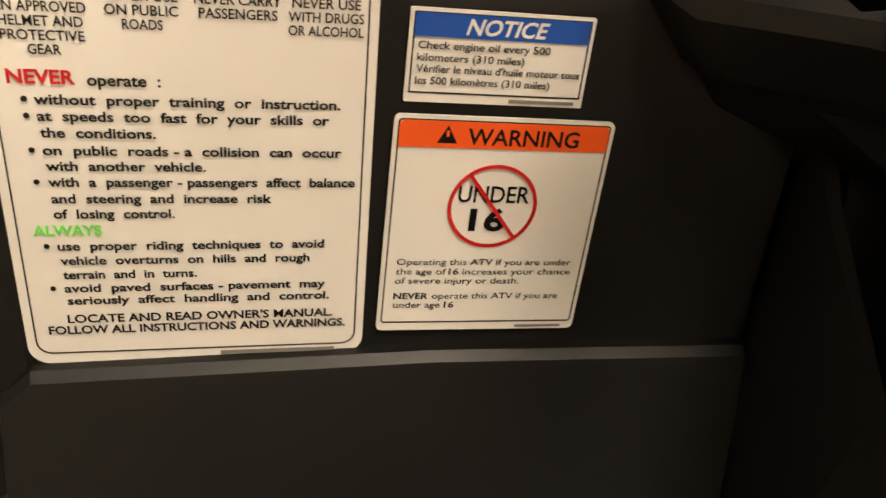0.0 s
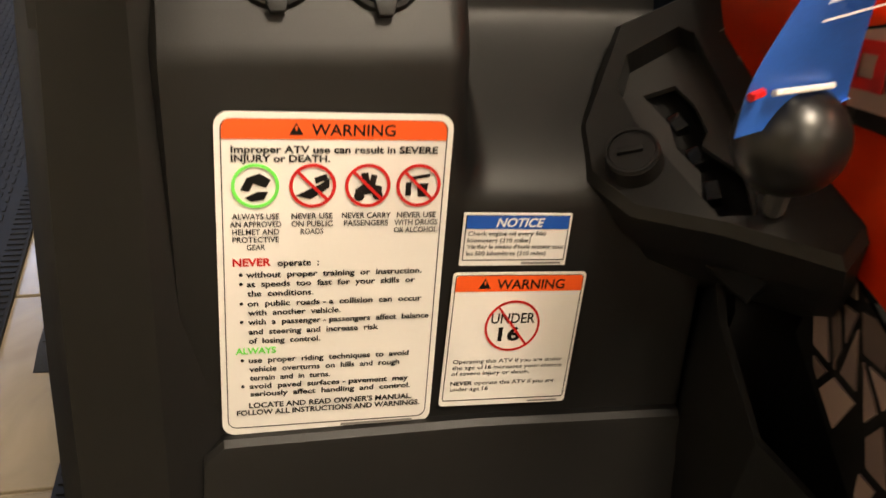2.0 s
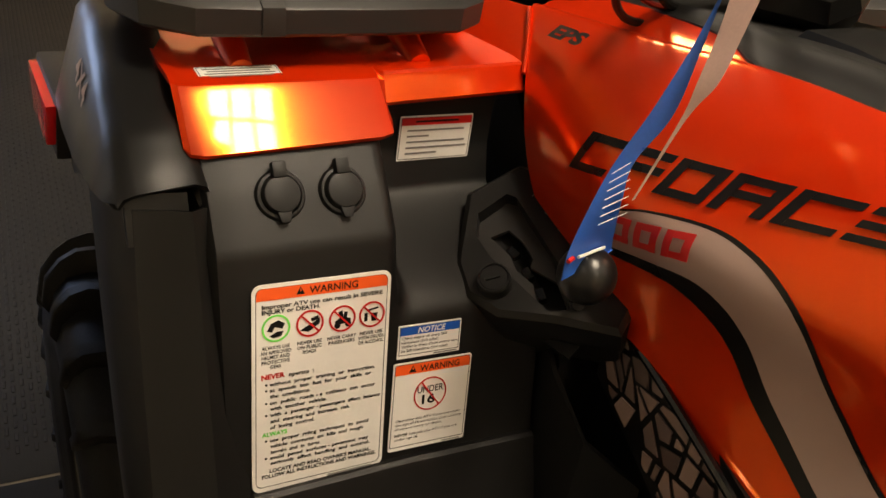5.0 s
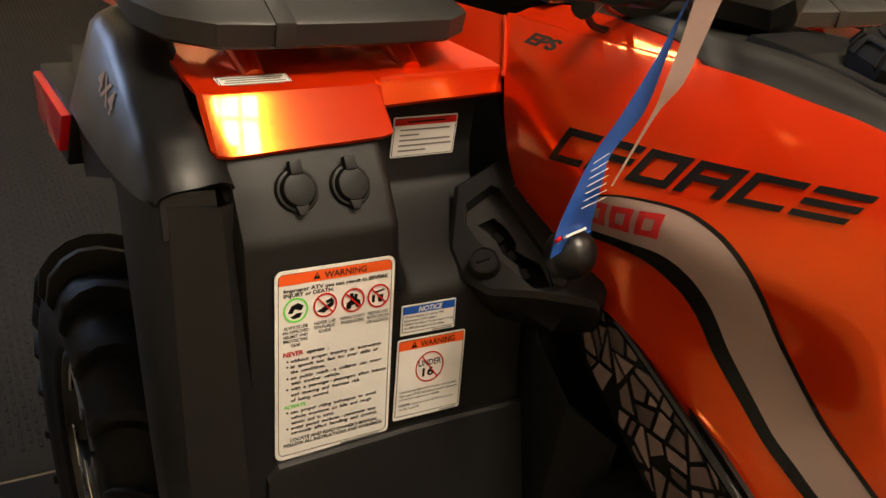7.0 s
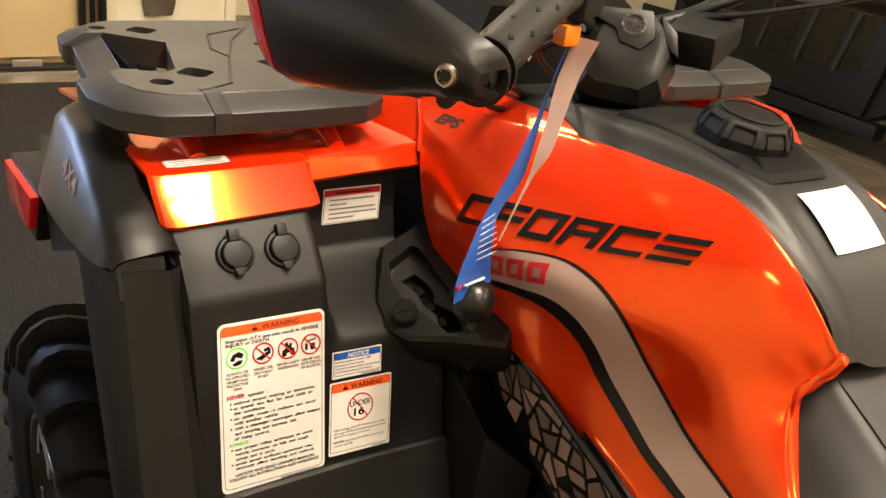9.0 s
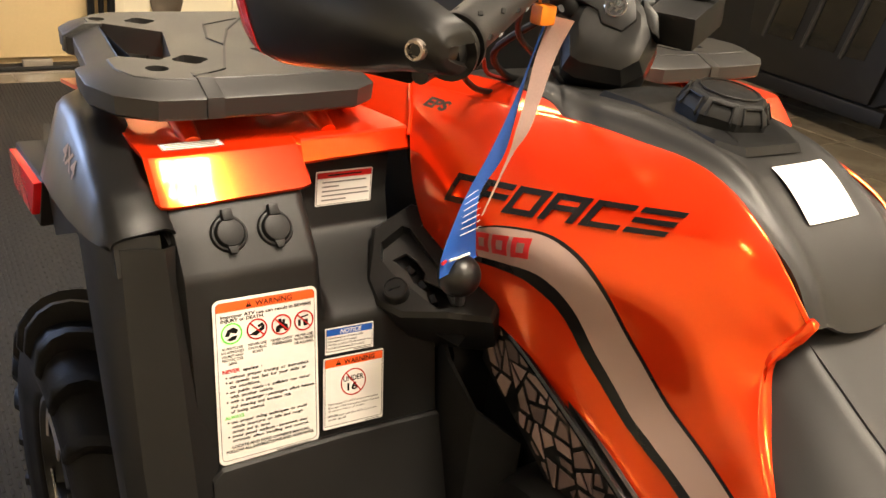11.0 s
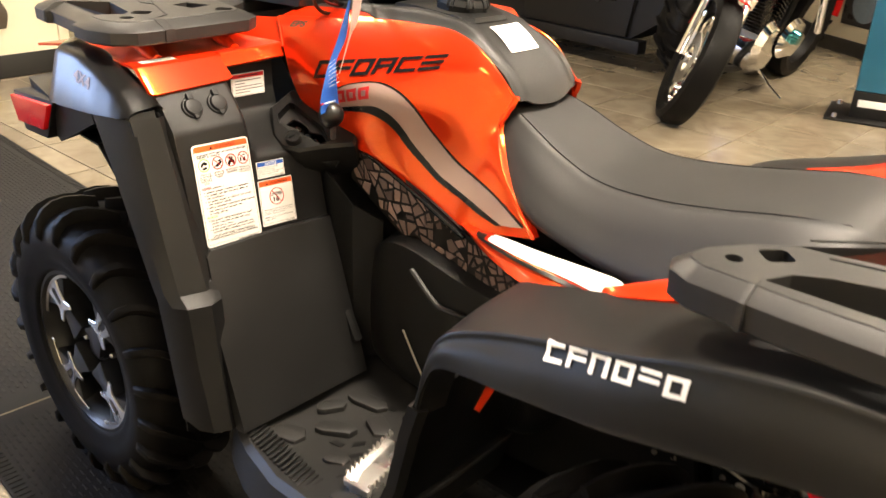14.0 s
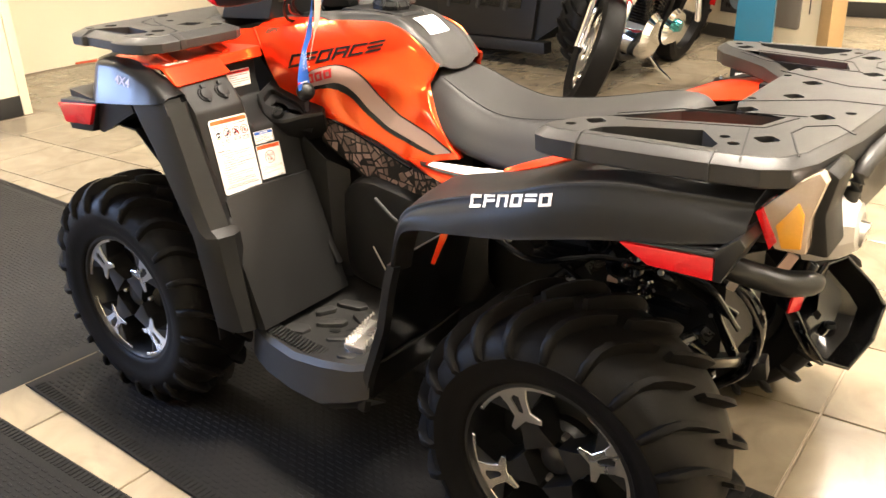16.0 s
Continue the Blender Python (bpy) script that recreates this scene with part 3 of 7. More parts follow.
def rack_bm(out, holes, z0, z1, wide, drop):
    """A flat top with holes, a broad chamfer round it and an upright edge."""
    o = out if area2(out) > 0 else out[::-1]
    top = inset(o, wide)
    bm = plate(top, holes, z0 + 0.004, z1, 0.001)
    rings = [[(x, y, z) for x, y in inset(o, k)] for k, z in ((wide - 0.0005, z1 - 0.0012), (0.002, z1 - drop + 0.001), (0.0, z1 - drop - 0.001), (0.001, z0 + 0.003), (0.004, z0), (wide, z0))]
    sk = grid_bm(np.array(rings), closed_v=True)
    me = bpy.data.meshes.new("tmp")
    sk.to_mesh(me)
    sk.free()
    bm.from_mesh(me)
    bpy.data.meshes.remove(me)
    return bm


def groove(rk, a, b, z, wide=0.0014):
    """A thin dark joint line on a rack's top."""
    d = Vector((b[0] - a[0], b[1] - a[1], 0))
    mm = Matrix.Translation(((a[0] + b[0]) / 2, (a[1] + b[1]) / 2, z)) @ Matrix.Rotation(math.atan2(d.y, d.x), 4, "Z")
    part("groove", box((-d.length / 2, -wide, -0.001), (d.length / 2, wide, 0.0006), 0, None, mm), DARK, rk)


def rear_rack():
    z1, z0, c = 0.930, 0.880, 0.012
    half = [(1.438, 0.0), (1.436, 0.150), (1.375, 0.245), (1.285, 0.330), (1.246, 0.362), (1.214, 0.408), (1.206, 0.438), (1.216, 0.462), (1.242, 0.476), (1.34, 0.482), (1.50, 0.482), (1.595, 0.474), (1.632, 0.452), (1.656, 0.405), (1.684, 0.25), (1.695, 0.1)]
    out = [(x, y + c) for x, y in both(half[1:])]
    holes = []
    for s in (-1, 1):
        f = lambda h: [(x, s * y + c) for x, y in h]
        # the grab opening and the long slot inside it
        holes += [f(h) for h in ([(1.304, 0.446), (1.318, 0.416), (1.350, 0.395), (1.466, 0.358), (1.512, 0.420), (1.512, 0.444)], [(1.336, 0.338), (1.390, 0.256), (1.556, 0.219), (1.536, 0.288)])]
        holes += [circle(1.262, s * 0.421 + c, 0.0090), flower(1.290, s * 0.384 + c, 0.0165), flower(1.568, s * 0.362 + c, 0.018), circle(1.532, s * 0.408 + c, 0.0095), circle(1.508, s * 0.377 + c, 0.0085), flower(1.606, s * 0.190 + c, 0.018), circle(1.640, s * 0.145 + c, 0.009), flower(1.483, s * 0.192 + c, 0.0165), flower(1.524, s * 0.062 + c, 0.017), circle(1.464, s * 0.110 + c, 0.008)]
    rk = part("rear_rack", rack_bm(out, holes, z0 + 0.006, z1, 0.018, 0.013), RACK, ATV, "grey-black moulded rear cargo rack with tie-down holes", 25)
    for s in (-1, 1):
        f = lambda x, y: (x, s * y + c)
        for pts in ([(1.300, 0.322), (1.385, 0.242), (1.585, 0.200)], [(1.330, 0.352), (1.545, 0.300), (1.575, 0.214)], [(1.525, 0.310), (1.563, 0.466)], [(1.634, 0.430), (1.590, 0.310), (1.598, 0.262), (1.640, 0.232), (1.675, 0.275)], [(1.440, 0.150), (1.590, 0.062), (1.680, 0.062)]):
            for a, b in zip(pts, pts[1:]):
                groove(rk, f(*a), f(*b), z1 + 0.0005)
        # moulded collars at both ends of the grab bar
        for x in (1.300, 1.520):
            bm = prism([(0.450, z1 + 0.0010), (0.464, z1 + 0.0010), (0.4832, z1 - 0.0125), (0.4832, z0 + 0.008), (0.474, z0 + 0.008), (0.474, z1 - 0.014), (0.450, z1 - 0.003)], x - 0.003, x + 0.003, "x")
            for v in bm.verts:
                v.co.y = s * v.co.y + c
            part("collar", bm, RACK, rk)
        part("rack_mount", box((1.38, s * 0.24 - 0.02, 0.80), (1.42, s * 0.24 + 0.02, z0 + 0.006), 0.004), DARK, rk)
        part("rack_mount", box((1.60, s * 0.24 - 0.02, 0.80), (1.64, s * 0.24 + 0.02, z0 + 0.006), 0.004), DARK, rk)


rear_rack()


def front_rack():
    z1, z0 = 1.006, 0.958
    half = [(-0.160, 0.0), (-0.165, 0.34), (-0.162, 0.41), (-0.140, 0.448), (-0.110, 0.466), (-0.062, 0.470), (-0.052, 0.462), (0.080, 0.478), (0.090, 0.492), (0.150, 0.496), (0.195, 0.480), (0.222, 0.445), (0.226, 0.40), (0.226, 0.30), (0.222, 0.222), (0.200, 0.190), (0.09, 0.165), (0.06, 0.12), (0.055, 0.0)]
    out = [(x, y + (0.06 if y > 0.15 else 0)) for x, y in both(half[1:-1])]
    holes = []
    for s in (-1, 1):
        holes += [[(x, s * y) for x, y in h] for h in ([(-0.070, 0.428), (-0.054, 0.410), (-0.014, 0.366), (0.104, 0.394), (0.118, 0.412), (0.102, 0.436), (-0.03, 0.434)], [(0.07, 0.255), (0.12, 0.235), (0.13, 0.28), (0.08, 0.292)])]
        holes += [circle(-0.092, s * 0.424, 0.010), flower(-0.078, s * 0.375, 0.017), flower(0.120, s * 0.378, 0.018), circle(0.152, s * 0.424, 0.012), flower(0.17, s * 0.24, 0.016), circle(0.0, s * 0.25, 0.01), flower(-0.1, s * 0.2, 0.016)]
    rk = part("front_rack", rack_bm(out, holes, z0 + 0.012, z1, 0.030, 0.013), RACK, ATV, "grey-black moulded front cargo rack with tie-down holes", 25)
    for s in (-1, 1):
        for pts in ([(0.190, 0.398), (0.166, 0.356), (0.060, 0.316), (-0.020, 0.282), (-0.090, 0.236)], [(0.058, 0.316), (0.024, 0.324), (-0.050, 0.302), (-0.085, 0.245)]):
            for a, b in zip(pts, pts[1:]):
                groove(rk, (a[0], s * a[1]), (b[0], s * b[1]), z1 + 0.0005)
        # moulded band over the rim
        bm = prism([(0.176, 1.0068), (0.196, 1.0068), (0.2275, 0.994), (0.2285, 0.972), (0.218, 0.972), (0.217, 0.984), (0.188, 1.000), (0.176, 1.000)], s * 0.388 - 0.009, s * 0.388 + 0.009, "y", 0.001)
        part("clip_band", bm, RACK, rk)
        # moulded collar at the front end of the grab bar
        bm = prism([(0.425, z1 + 0.0012), (0.446, z1 + 0.0012), (0.4715, z1 - 0.013), (0.4715, z0 + 0.016), (0.462, z0 + 0.016), (0.462, z1 - 0.014), (0.425, z1 - 0.003)], -0.068, -0.060, "x", 0.001)
        for v in bm.verts:
            v.co.y = s * v.co.y
        part("collar", bm, RACK, rk)
        part("rack_mount", box((0.02, s * 0.3 - 0.02, 0.88), (0.06, s * 0.3 + 0.02, z0 + 0.012), 0.004), DARK, rk)
        # orange stays that rise from the cover to the rack
        for y in (0.407, 0.250):
            part("rack_stay", tube([(0.208, s * y, 0.940), (0.165, s * y, 0.956), (0.120, s * y, 0.976)], [0.010, 0.013, 0.014], 12, smooth=8), ORANGE, ATV)


front_rack()


# ---- front fender, label panel, footwell ----
def pan(y, z, off=0.0):
    """A point of the leaning label panel, off metres proud of it."""
    x = np.interp(z, (0.33, 0.45, 0.63, 0.65, 0.735, 0.767, 0.84, 0.873, 0.905, 0.925), (0.468, 0.428, 0.3655, 0.3605, 0.3425, 0.3357, 0.3175, 0.291, 0.261, 0.242))
    return (float(x) + 0.969 * off, y, z + 0.247 * off)


def fender_front():
    # label panel: broad part and recess beside it
    rows = []
    ease = lambda t: max(0.0, min(1.0, t)) ** 2 * (3 - 2 * max(0.0, min(1.0, t)))
    zs = list(np.linspace(0.910, 0.752, 42)) + [0.74, 0.70, 0.66, 0.62, 0.55, 0.45, 0.33]
    for z in zs:
        r = []
        for y in [-0.462, -0.452, -0.43, -0.40, -0.36] + list(np.linspace(-0.325, -0.285, 14)) + [-0.26, -0.24, -0.215, -0.19, -0.170]:
            p = list(pan(y, z))
            if y > -0.318 and z > 0.76:
                deep = ease((z - 0.766) / 0.062) * ease((y + 0.318) / 0.022)
                p[0] = p[0] * (1 - deep) + (0.208 + 0.26 * max(0, (0.862 - z))) * deep
            if y < -0.455:
                p[0] -= 0.03
            r.append(tuple(p))
        rows.append(r)
    part("label_panel", grid_bm(np.array(rows), 0.005), PLASTIC, ATV, "matt black plastic fender panel facing the rider", 42)
    # lower knee panel, a step proud of it
    secs = []
    for off, dz in ((-0.01, 0.006), (0.011, 0.006), (0.0145, 0.003), (0.0155, -0.001)):
        secs.append([pan(-0.468, 0.590 + dz, off), pan(-0.452, 0.594 + dz, off), pan(-0.449, 0.63 + dz, off), pan(-0.438, 0.639 + dz, off), pan(-0.30, 0.637 + dz, off), pan(-0.172, 0.630 + dz, off), pan(-0.172, 0.33, off), pan(-0.468, 0.33, off)])
    part("knee_panel", grid_bm(np.array(secs), closed_v=True, caps=True), PLASTIC, ATV, "matt black plastic knee panel", 24)
    # flare behind the front wheel
    rows = []
    for xi, xo, y, z in ((0.165, 0.296, -0.515, 0.869), (0.235, 0.335, -0.520, 0.76), (0.285, 0.368, -0.522, 0.66), (0.320, 0.395, -0.522, 0.585), (0.330, 0.418, -0.522, 0.57), (0.345, 0.43, -0.518, 0.45), (0.355, 0.45, -0.512, 0.33)):
        ins = -0.462 if z > 0.575 else -0.470
        rows.append([(xi - 0.01, y + 0.12, z + 0.005), (xi, y + 0.01, z), (xi + 0.008, y, z), (xo - 0.035, y, z), (xo - 0.012, y + 0.012, z), (xo, ins - 0.005, z), (xo - 0.01, ins + 0.02, z)])
    part("fender_flare", grid_bm(np.array(rows), 0.005), PLASTIC, ATV, "matt black plastic front fender flare", 30)
    # upper fender cap
    rows = []
    for x, dx, yo, zb, zt in ((-0.200, 0.0, -0.340, 0.835, 0.905), (-0.125, 0.005, -0.412, 0.840, 0.926), (-0.050, 0.005, -0.474, 0.846, 0.938), (0.030, 0.0, -0.522, 0.851, 0.945), (0.11, 0.0, -0.526, 0.857, 0.946), (0.19, 0.0, -0.527, 0.864, 0.930), (0.25, 0.0, -0.524, 0.870, 0.908), (0.275, 0.0, -0.521, 0.872, 0.892), (0.290, 0.0, -0.518, 0.873, 0.881)):
        ln = 0.024 * min(1.0, max(0.0, (zt - zb) / 0.095))
        rows.append([(x, yo, zb), (x + dx * 0.8, yo + 0.002 + ln * 0.92, zt - 0.009), (x + dx, yo + 0.006 + ln, zt - 0.003), (x + dx, yo + 0.014 + ln, zt), (x + dx, yo + 0.054 + ln * 0.5, zt + 0.004), (x + dx, yo + 0.060 + ln * 0.5, zt + 0.001), (x + dx, yo + 0.063 + ln * 0.5, zt - 0.006), (x + dx, yo + (0.078 + ln * 0.4 if x < 0.2 else 0.058), zt - (0.05 if x < 0.2 else 0.012))])
    G = np.array(rows)
    G = np.stack([np.stack([np.interp(np.linspace(0, 8, 33), np.arange(9), G[:, j, k]) for k in range(3)], 1) for j in range(G.shape[1])], 1)
    SURF["fender_cap"] = G
    part("fender_cap", grid_bm(G, 0.004), PLASTIC_SMOOTH, ATV, "satin black upper front fender", 38)
    # inner block that closes the joint between cap and flare
    part("joint_block", loft([[(x - 0.10, -0.511, z0), (x, -0.511, z0), (x + 0.006, -0.468, z0), (x - 0.10, -0.468, z0)] for x, z0 in ((0.296, 0.845), (0.290, 0.862), (0.282, 0.880))]), PLASTIC, ATV)
    # nose under the cap with the side reflector
    part("fender_nose", loft([[(-0.15, -0.47, 0.78), (-0.15, -0.35, 0.80), (-0.15, -0.35, 0.86), (-0.13, -0.49, 0.862)], [(0.03, -0.515, 0.775), (0.03, -0.36, 0.80), (0.03, -0.36, 0.87), (0.03, -0.52, 0.855)], [(0.17, -0.515, 0.84), (0.17, -0.40, 0.85), (0.17, -0.40, 0.88), (0.17, -0.52, 0.866)]]), DARK, ATV)
    part("side_reflector", prism([(-0.118, 0.838), (0.040, 0.848), (0.008, 0.795), (-0.098, 0.790)], -0.536, -0.505, "y", 0.004), REDLENS, ATV, "red side reflector")
    part("reflector_holder", prism([(-0.122, 0.845), (0.046, 0.855), (0.000, 0.775), (-0.092, 0.772)], -0.527, -0.48, "y", 0.004), DARK, ATV)
    # inner liner over the wheel
    rows = [[(x, yy, z) for yy in (-0.50, -0.40, -0.25, -0.15)] for x, z in ((-0.16, 0.80), (0.0, 0.80), (0.14, 0.79), (0.24, 0.70), (0.31, 0.58), (0.335, 0.42), (0.34, 0.28))]
    part("wheel_liner", grid_bm(np.array(rows), 0.004), DARK, ATV)


fender_front()


def front_shelf():
    # orange cover below the front rack with its front lip
    lip = []
    for y, drop, x in ((-0.466, 0.033, 0.270), (-0.462, 0.036, 0.276), (-0.452, 0.037, 0.2785), (-0.38, 0.035, 0.2777), (-0.312, 0.033, 0.2768), (-0.302, 0.031, 0.2748), (-0.298, 0.026, 0.262), (-0.294, 0.020, 0.240), (-0.24, 0.020, 0.235), (-0.15, 0.020, 0.228)):
        k = 1.0 if drop > 0.022 else 0.25
        lip.append([(x - 0.012, y, 0.935 - drop), (x - 0.002, y, 0.936 - drop), (x, y, 0.9395 - drop), (x - 0.034 * k, y, 0.936), (x - 0.039 * k, y, 0.940), (x - 0.048 * k, y, 0.942), (0.12, y, 0.944), (0.0, y, 0.944), (-0.12, y, 0.925)])
    part("front_cover", grid_bm(np.array(lip), -0.005), ORANGE, ATV, "glossy orange front cover below the rack", 26)
    far = [[(max(p[0], 0.02 - 0.01 * k), 2 * CT - p[1], p[2]) for k, p in enumerate(r)] for r in lip]
    part("front_cover", grid_bm(np.array(far), 0.005), ORANGE, ATV, "glossy orange front cover below the rack", 26)
    mid = [[(x, y, 0.944 + 0.0 * y) for y in (-0.15, CT, 2 * CT + 0.15)] for x in (-0.12, 0.05, 0.17)]
    part("front_cover_middle", grid_bm(np.array(mid), 0.004), DARK, ATV)
    # wedge joining cover and tank panel
    for s in (-1, 1):
        f = lambda y: y if s < 0 else 2 * CT - y
        part("panel_lip", tube([(0.177, f(-0.124), 0.9805), (0.203, f(-0.138), 0.958), (0.2265, f(-0.1525), 0.9345)], 0.0022, 8, smooth=12), ORANGE, ATV)
        part("tank_wedge", grid_bm(np.array([[(0.226, f(-0.150), 0.934), (0.176, f(-0.121), 0.980)], [(0.10, f(-0.175), 0.943), (0.09, f(-0.150), 0.975)], [(0.02, f(-0.185), 0.943), (0.02, f(-0.17), 0.966)]]), 0.003), ORANGE, ATV)


front_shelf()


def footwell():
    z = 0.322
    rows = []
    for x, yo in ((0.402, -0.436), (0.440, -0.456), (0.50, -0.480), (0.60, -0.503), (0.70, -0.512), (0.79, -0.510), (0.835, -0.49)):
        zz = z + 0.035 * max(0, (x - 0.62)) / 0.2
        rows.append([(x + 0.01, yo + 0.03, 0.20 + 0.4 * max(0, x - 0.7)), (x, yo - 0.012, 0.235 + 0.35 * max(0, x - 0.7)), (x, yo, zz - 0.012), (x, yo + 0.012, zz), (x, yo + 0.035, zz - 0.004), (x, -0.32, zz - 0.012), (x, -0.16, zz - 0.006), (x, -0.10, zz + 0.02)])
    fw = part("footwell", grid_bm(np.array(rows), -0.006), CONSOLEM, ATV, "black moulded plastic footwell", 30)
    for x, y, a, l, w in ((0.52, -0.40, 20, 0.07, 0.030), (0.57, -0.33, 35, 0.08, 0.022), (0.62, -0.27, -25, 0.07, 0.026), (0.64, -0.39, 25, 0.05, 0.020), (0.68, -0.32, -35, 0.05, 0.022), (0.55, -0.23, 10, 0.09, 0.024), (0.66, -0.20, 35, 0.07, 0.026), (0.75, -0.22, 0, 0.06, 0.022), (0.74, -0.46, 15, 0.05, 0.018), (0.51, -0.29, 60, 0.06, 0.020)):
        zz = z + 0.035 * max(0, (x - 0.62)) / 0.2 - 0.010
        h = l / 2
        w *= 1.5
        pad = prism([(-h, -w * 0.3), (-h * 0.6, -w / 2), (h * 0.7, -w / 2), (h, 0.0), (h * 0.6, w / 2), (-h * 0.8, w * 0.4)], -0.004, 0.011, "z", 0.004)
        bmesh.ops.transform(pad, matrix=pose(x, y, zz, 0, 0, a), verts=pad.verts)
        part("tread_pad", pad, CONSOLEM, fw)
    for x, y, a in ((0.485, -0.40, 70), (0.50, -0.44, 40), (0.60, -0.355, 20), (0.63, -0.33, 60), (0.655, -0.36, 70), (0.66, -0.405, 20), (0.69, -0.42, 10), (0.71, -0.30, 0), (0.60, -0.21, 10)):
        zz = z + 0.035 * max(0, (x - 0.62)) / 0.2 - 0.0085
        # flat black chip laid on top paints the shade of an open slot
        part("slot_shade", prism([(-0.014, -0.004), (0.010, -0.007), (0.014, 0.003), (-0.008, 0.007)], 0.0, 0.0012, "z", 0, None), INK, fw, m=pose(x, y, zz, 0, 0, a))
    # grip pad rows along the outer edge
    for k in range(22):
        x = 0.48 + k * 0.0125
        part("grip_ridge", box((-0.003, -0.022, -0.001), (0.003, 0.022, 0.004), 0.001, None, pose(x, -0.438 - 0.14 * (x - 0.47), z + 0.001, 0, 0, 12)), PLASTIC, fw)
    # foot peg with a toothed rim
    peg = part("foot_peg", box((-0.028, -0.062, -0.012), (0.028, 0.062, -0.006), 0.002, None, pose(0.735, -0.375, 0.352, 8, 0, 6)), POLISH, ATV, "bright metal foot peg with toothed edges")
    for s in (-1, 1):
        bm = box((s * 0.026 - 0.002, -0.062, -0.012), (s * 0.026 + 0.002, 0.062, 0.012))
        for k in range(11):
            y0 = -0.06 + k * 0.0112
            prism([(y0, 0.011), (y0 + 0.0045, 0.0225), (y0 + 0.0065, 0.0225), (y0 + 0.0105, 0.011)], s * 0.026 - 0.002, s * 0.026 + 0.002, "x", 0, bm)
        bmesh.ops.transform(bm, matrix=pose(0.735, -0.375, 0.352, 8, 0, 6), verts=bm.verts)
        part("toothed_rim", bm, POLISH, peg)
    part("end_cap", box((-0.026, -0.066, -0.014), (0.026, -0.058, 0.012), 0.002, None, pose(0.735, -0.375, 0.352, 8, 0, 6)), POLISH, peg)
    # wall from footwell up to the rear fender
    rows = []
    for x, y, zz in ((0.80, -0.498, 0.24), (0.822, -0.497, 0.33), (0.868, -0.490, 0.46), (0.888, -0.486, 0.56), (0.902, -0.484, 0.61)):
        rows.append([(x - 0.01, -0.12, zz), (x - 0.004, y + 0.03, zz), (x, y, zz), (x + 0.012, y + 0.001, zz), (x + 0.018, y + 0.012, zz)])
    part("footwell_rear_wall", grid_bm(np.array(rows), -0.005), PLASTIC_SMOOTH, ATV, "", 30)


footwell()


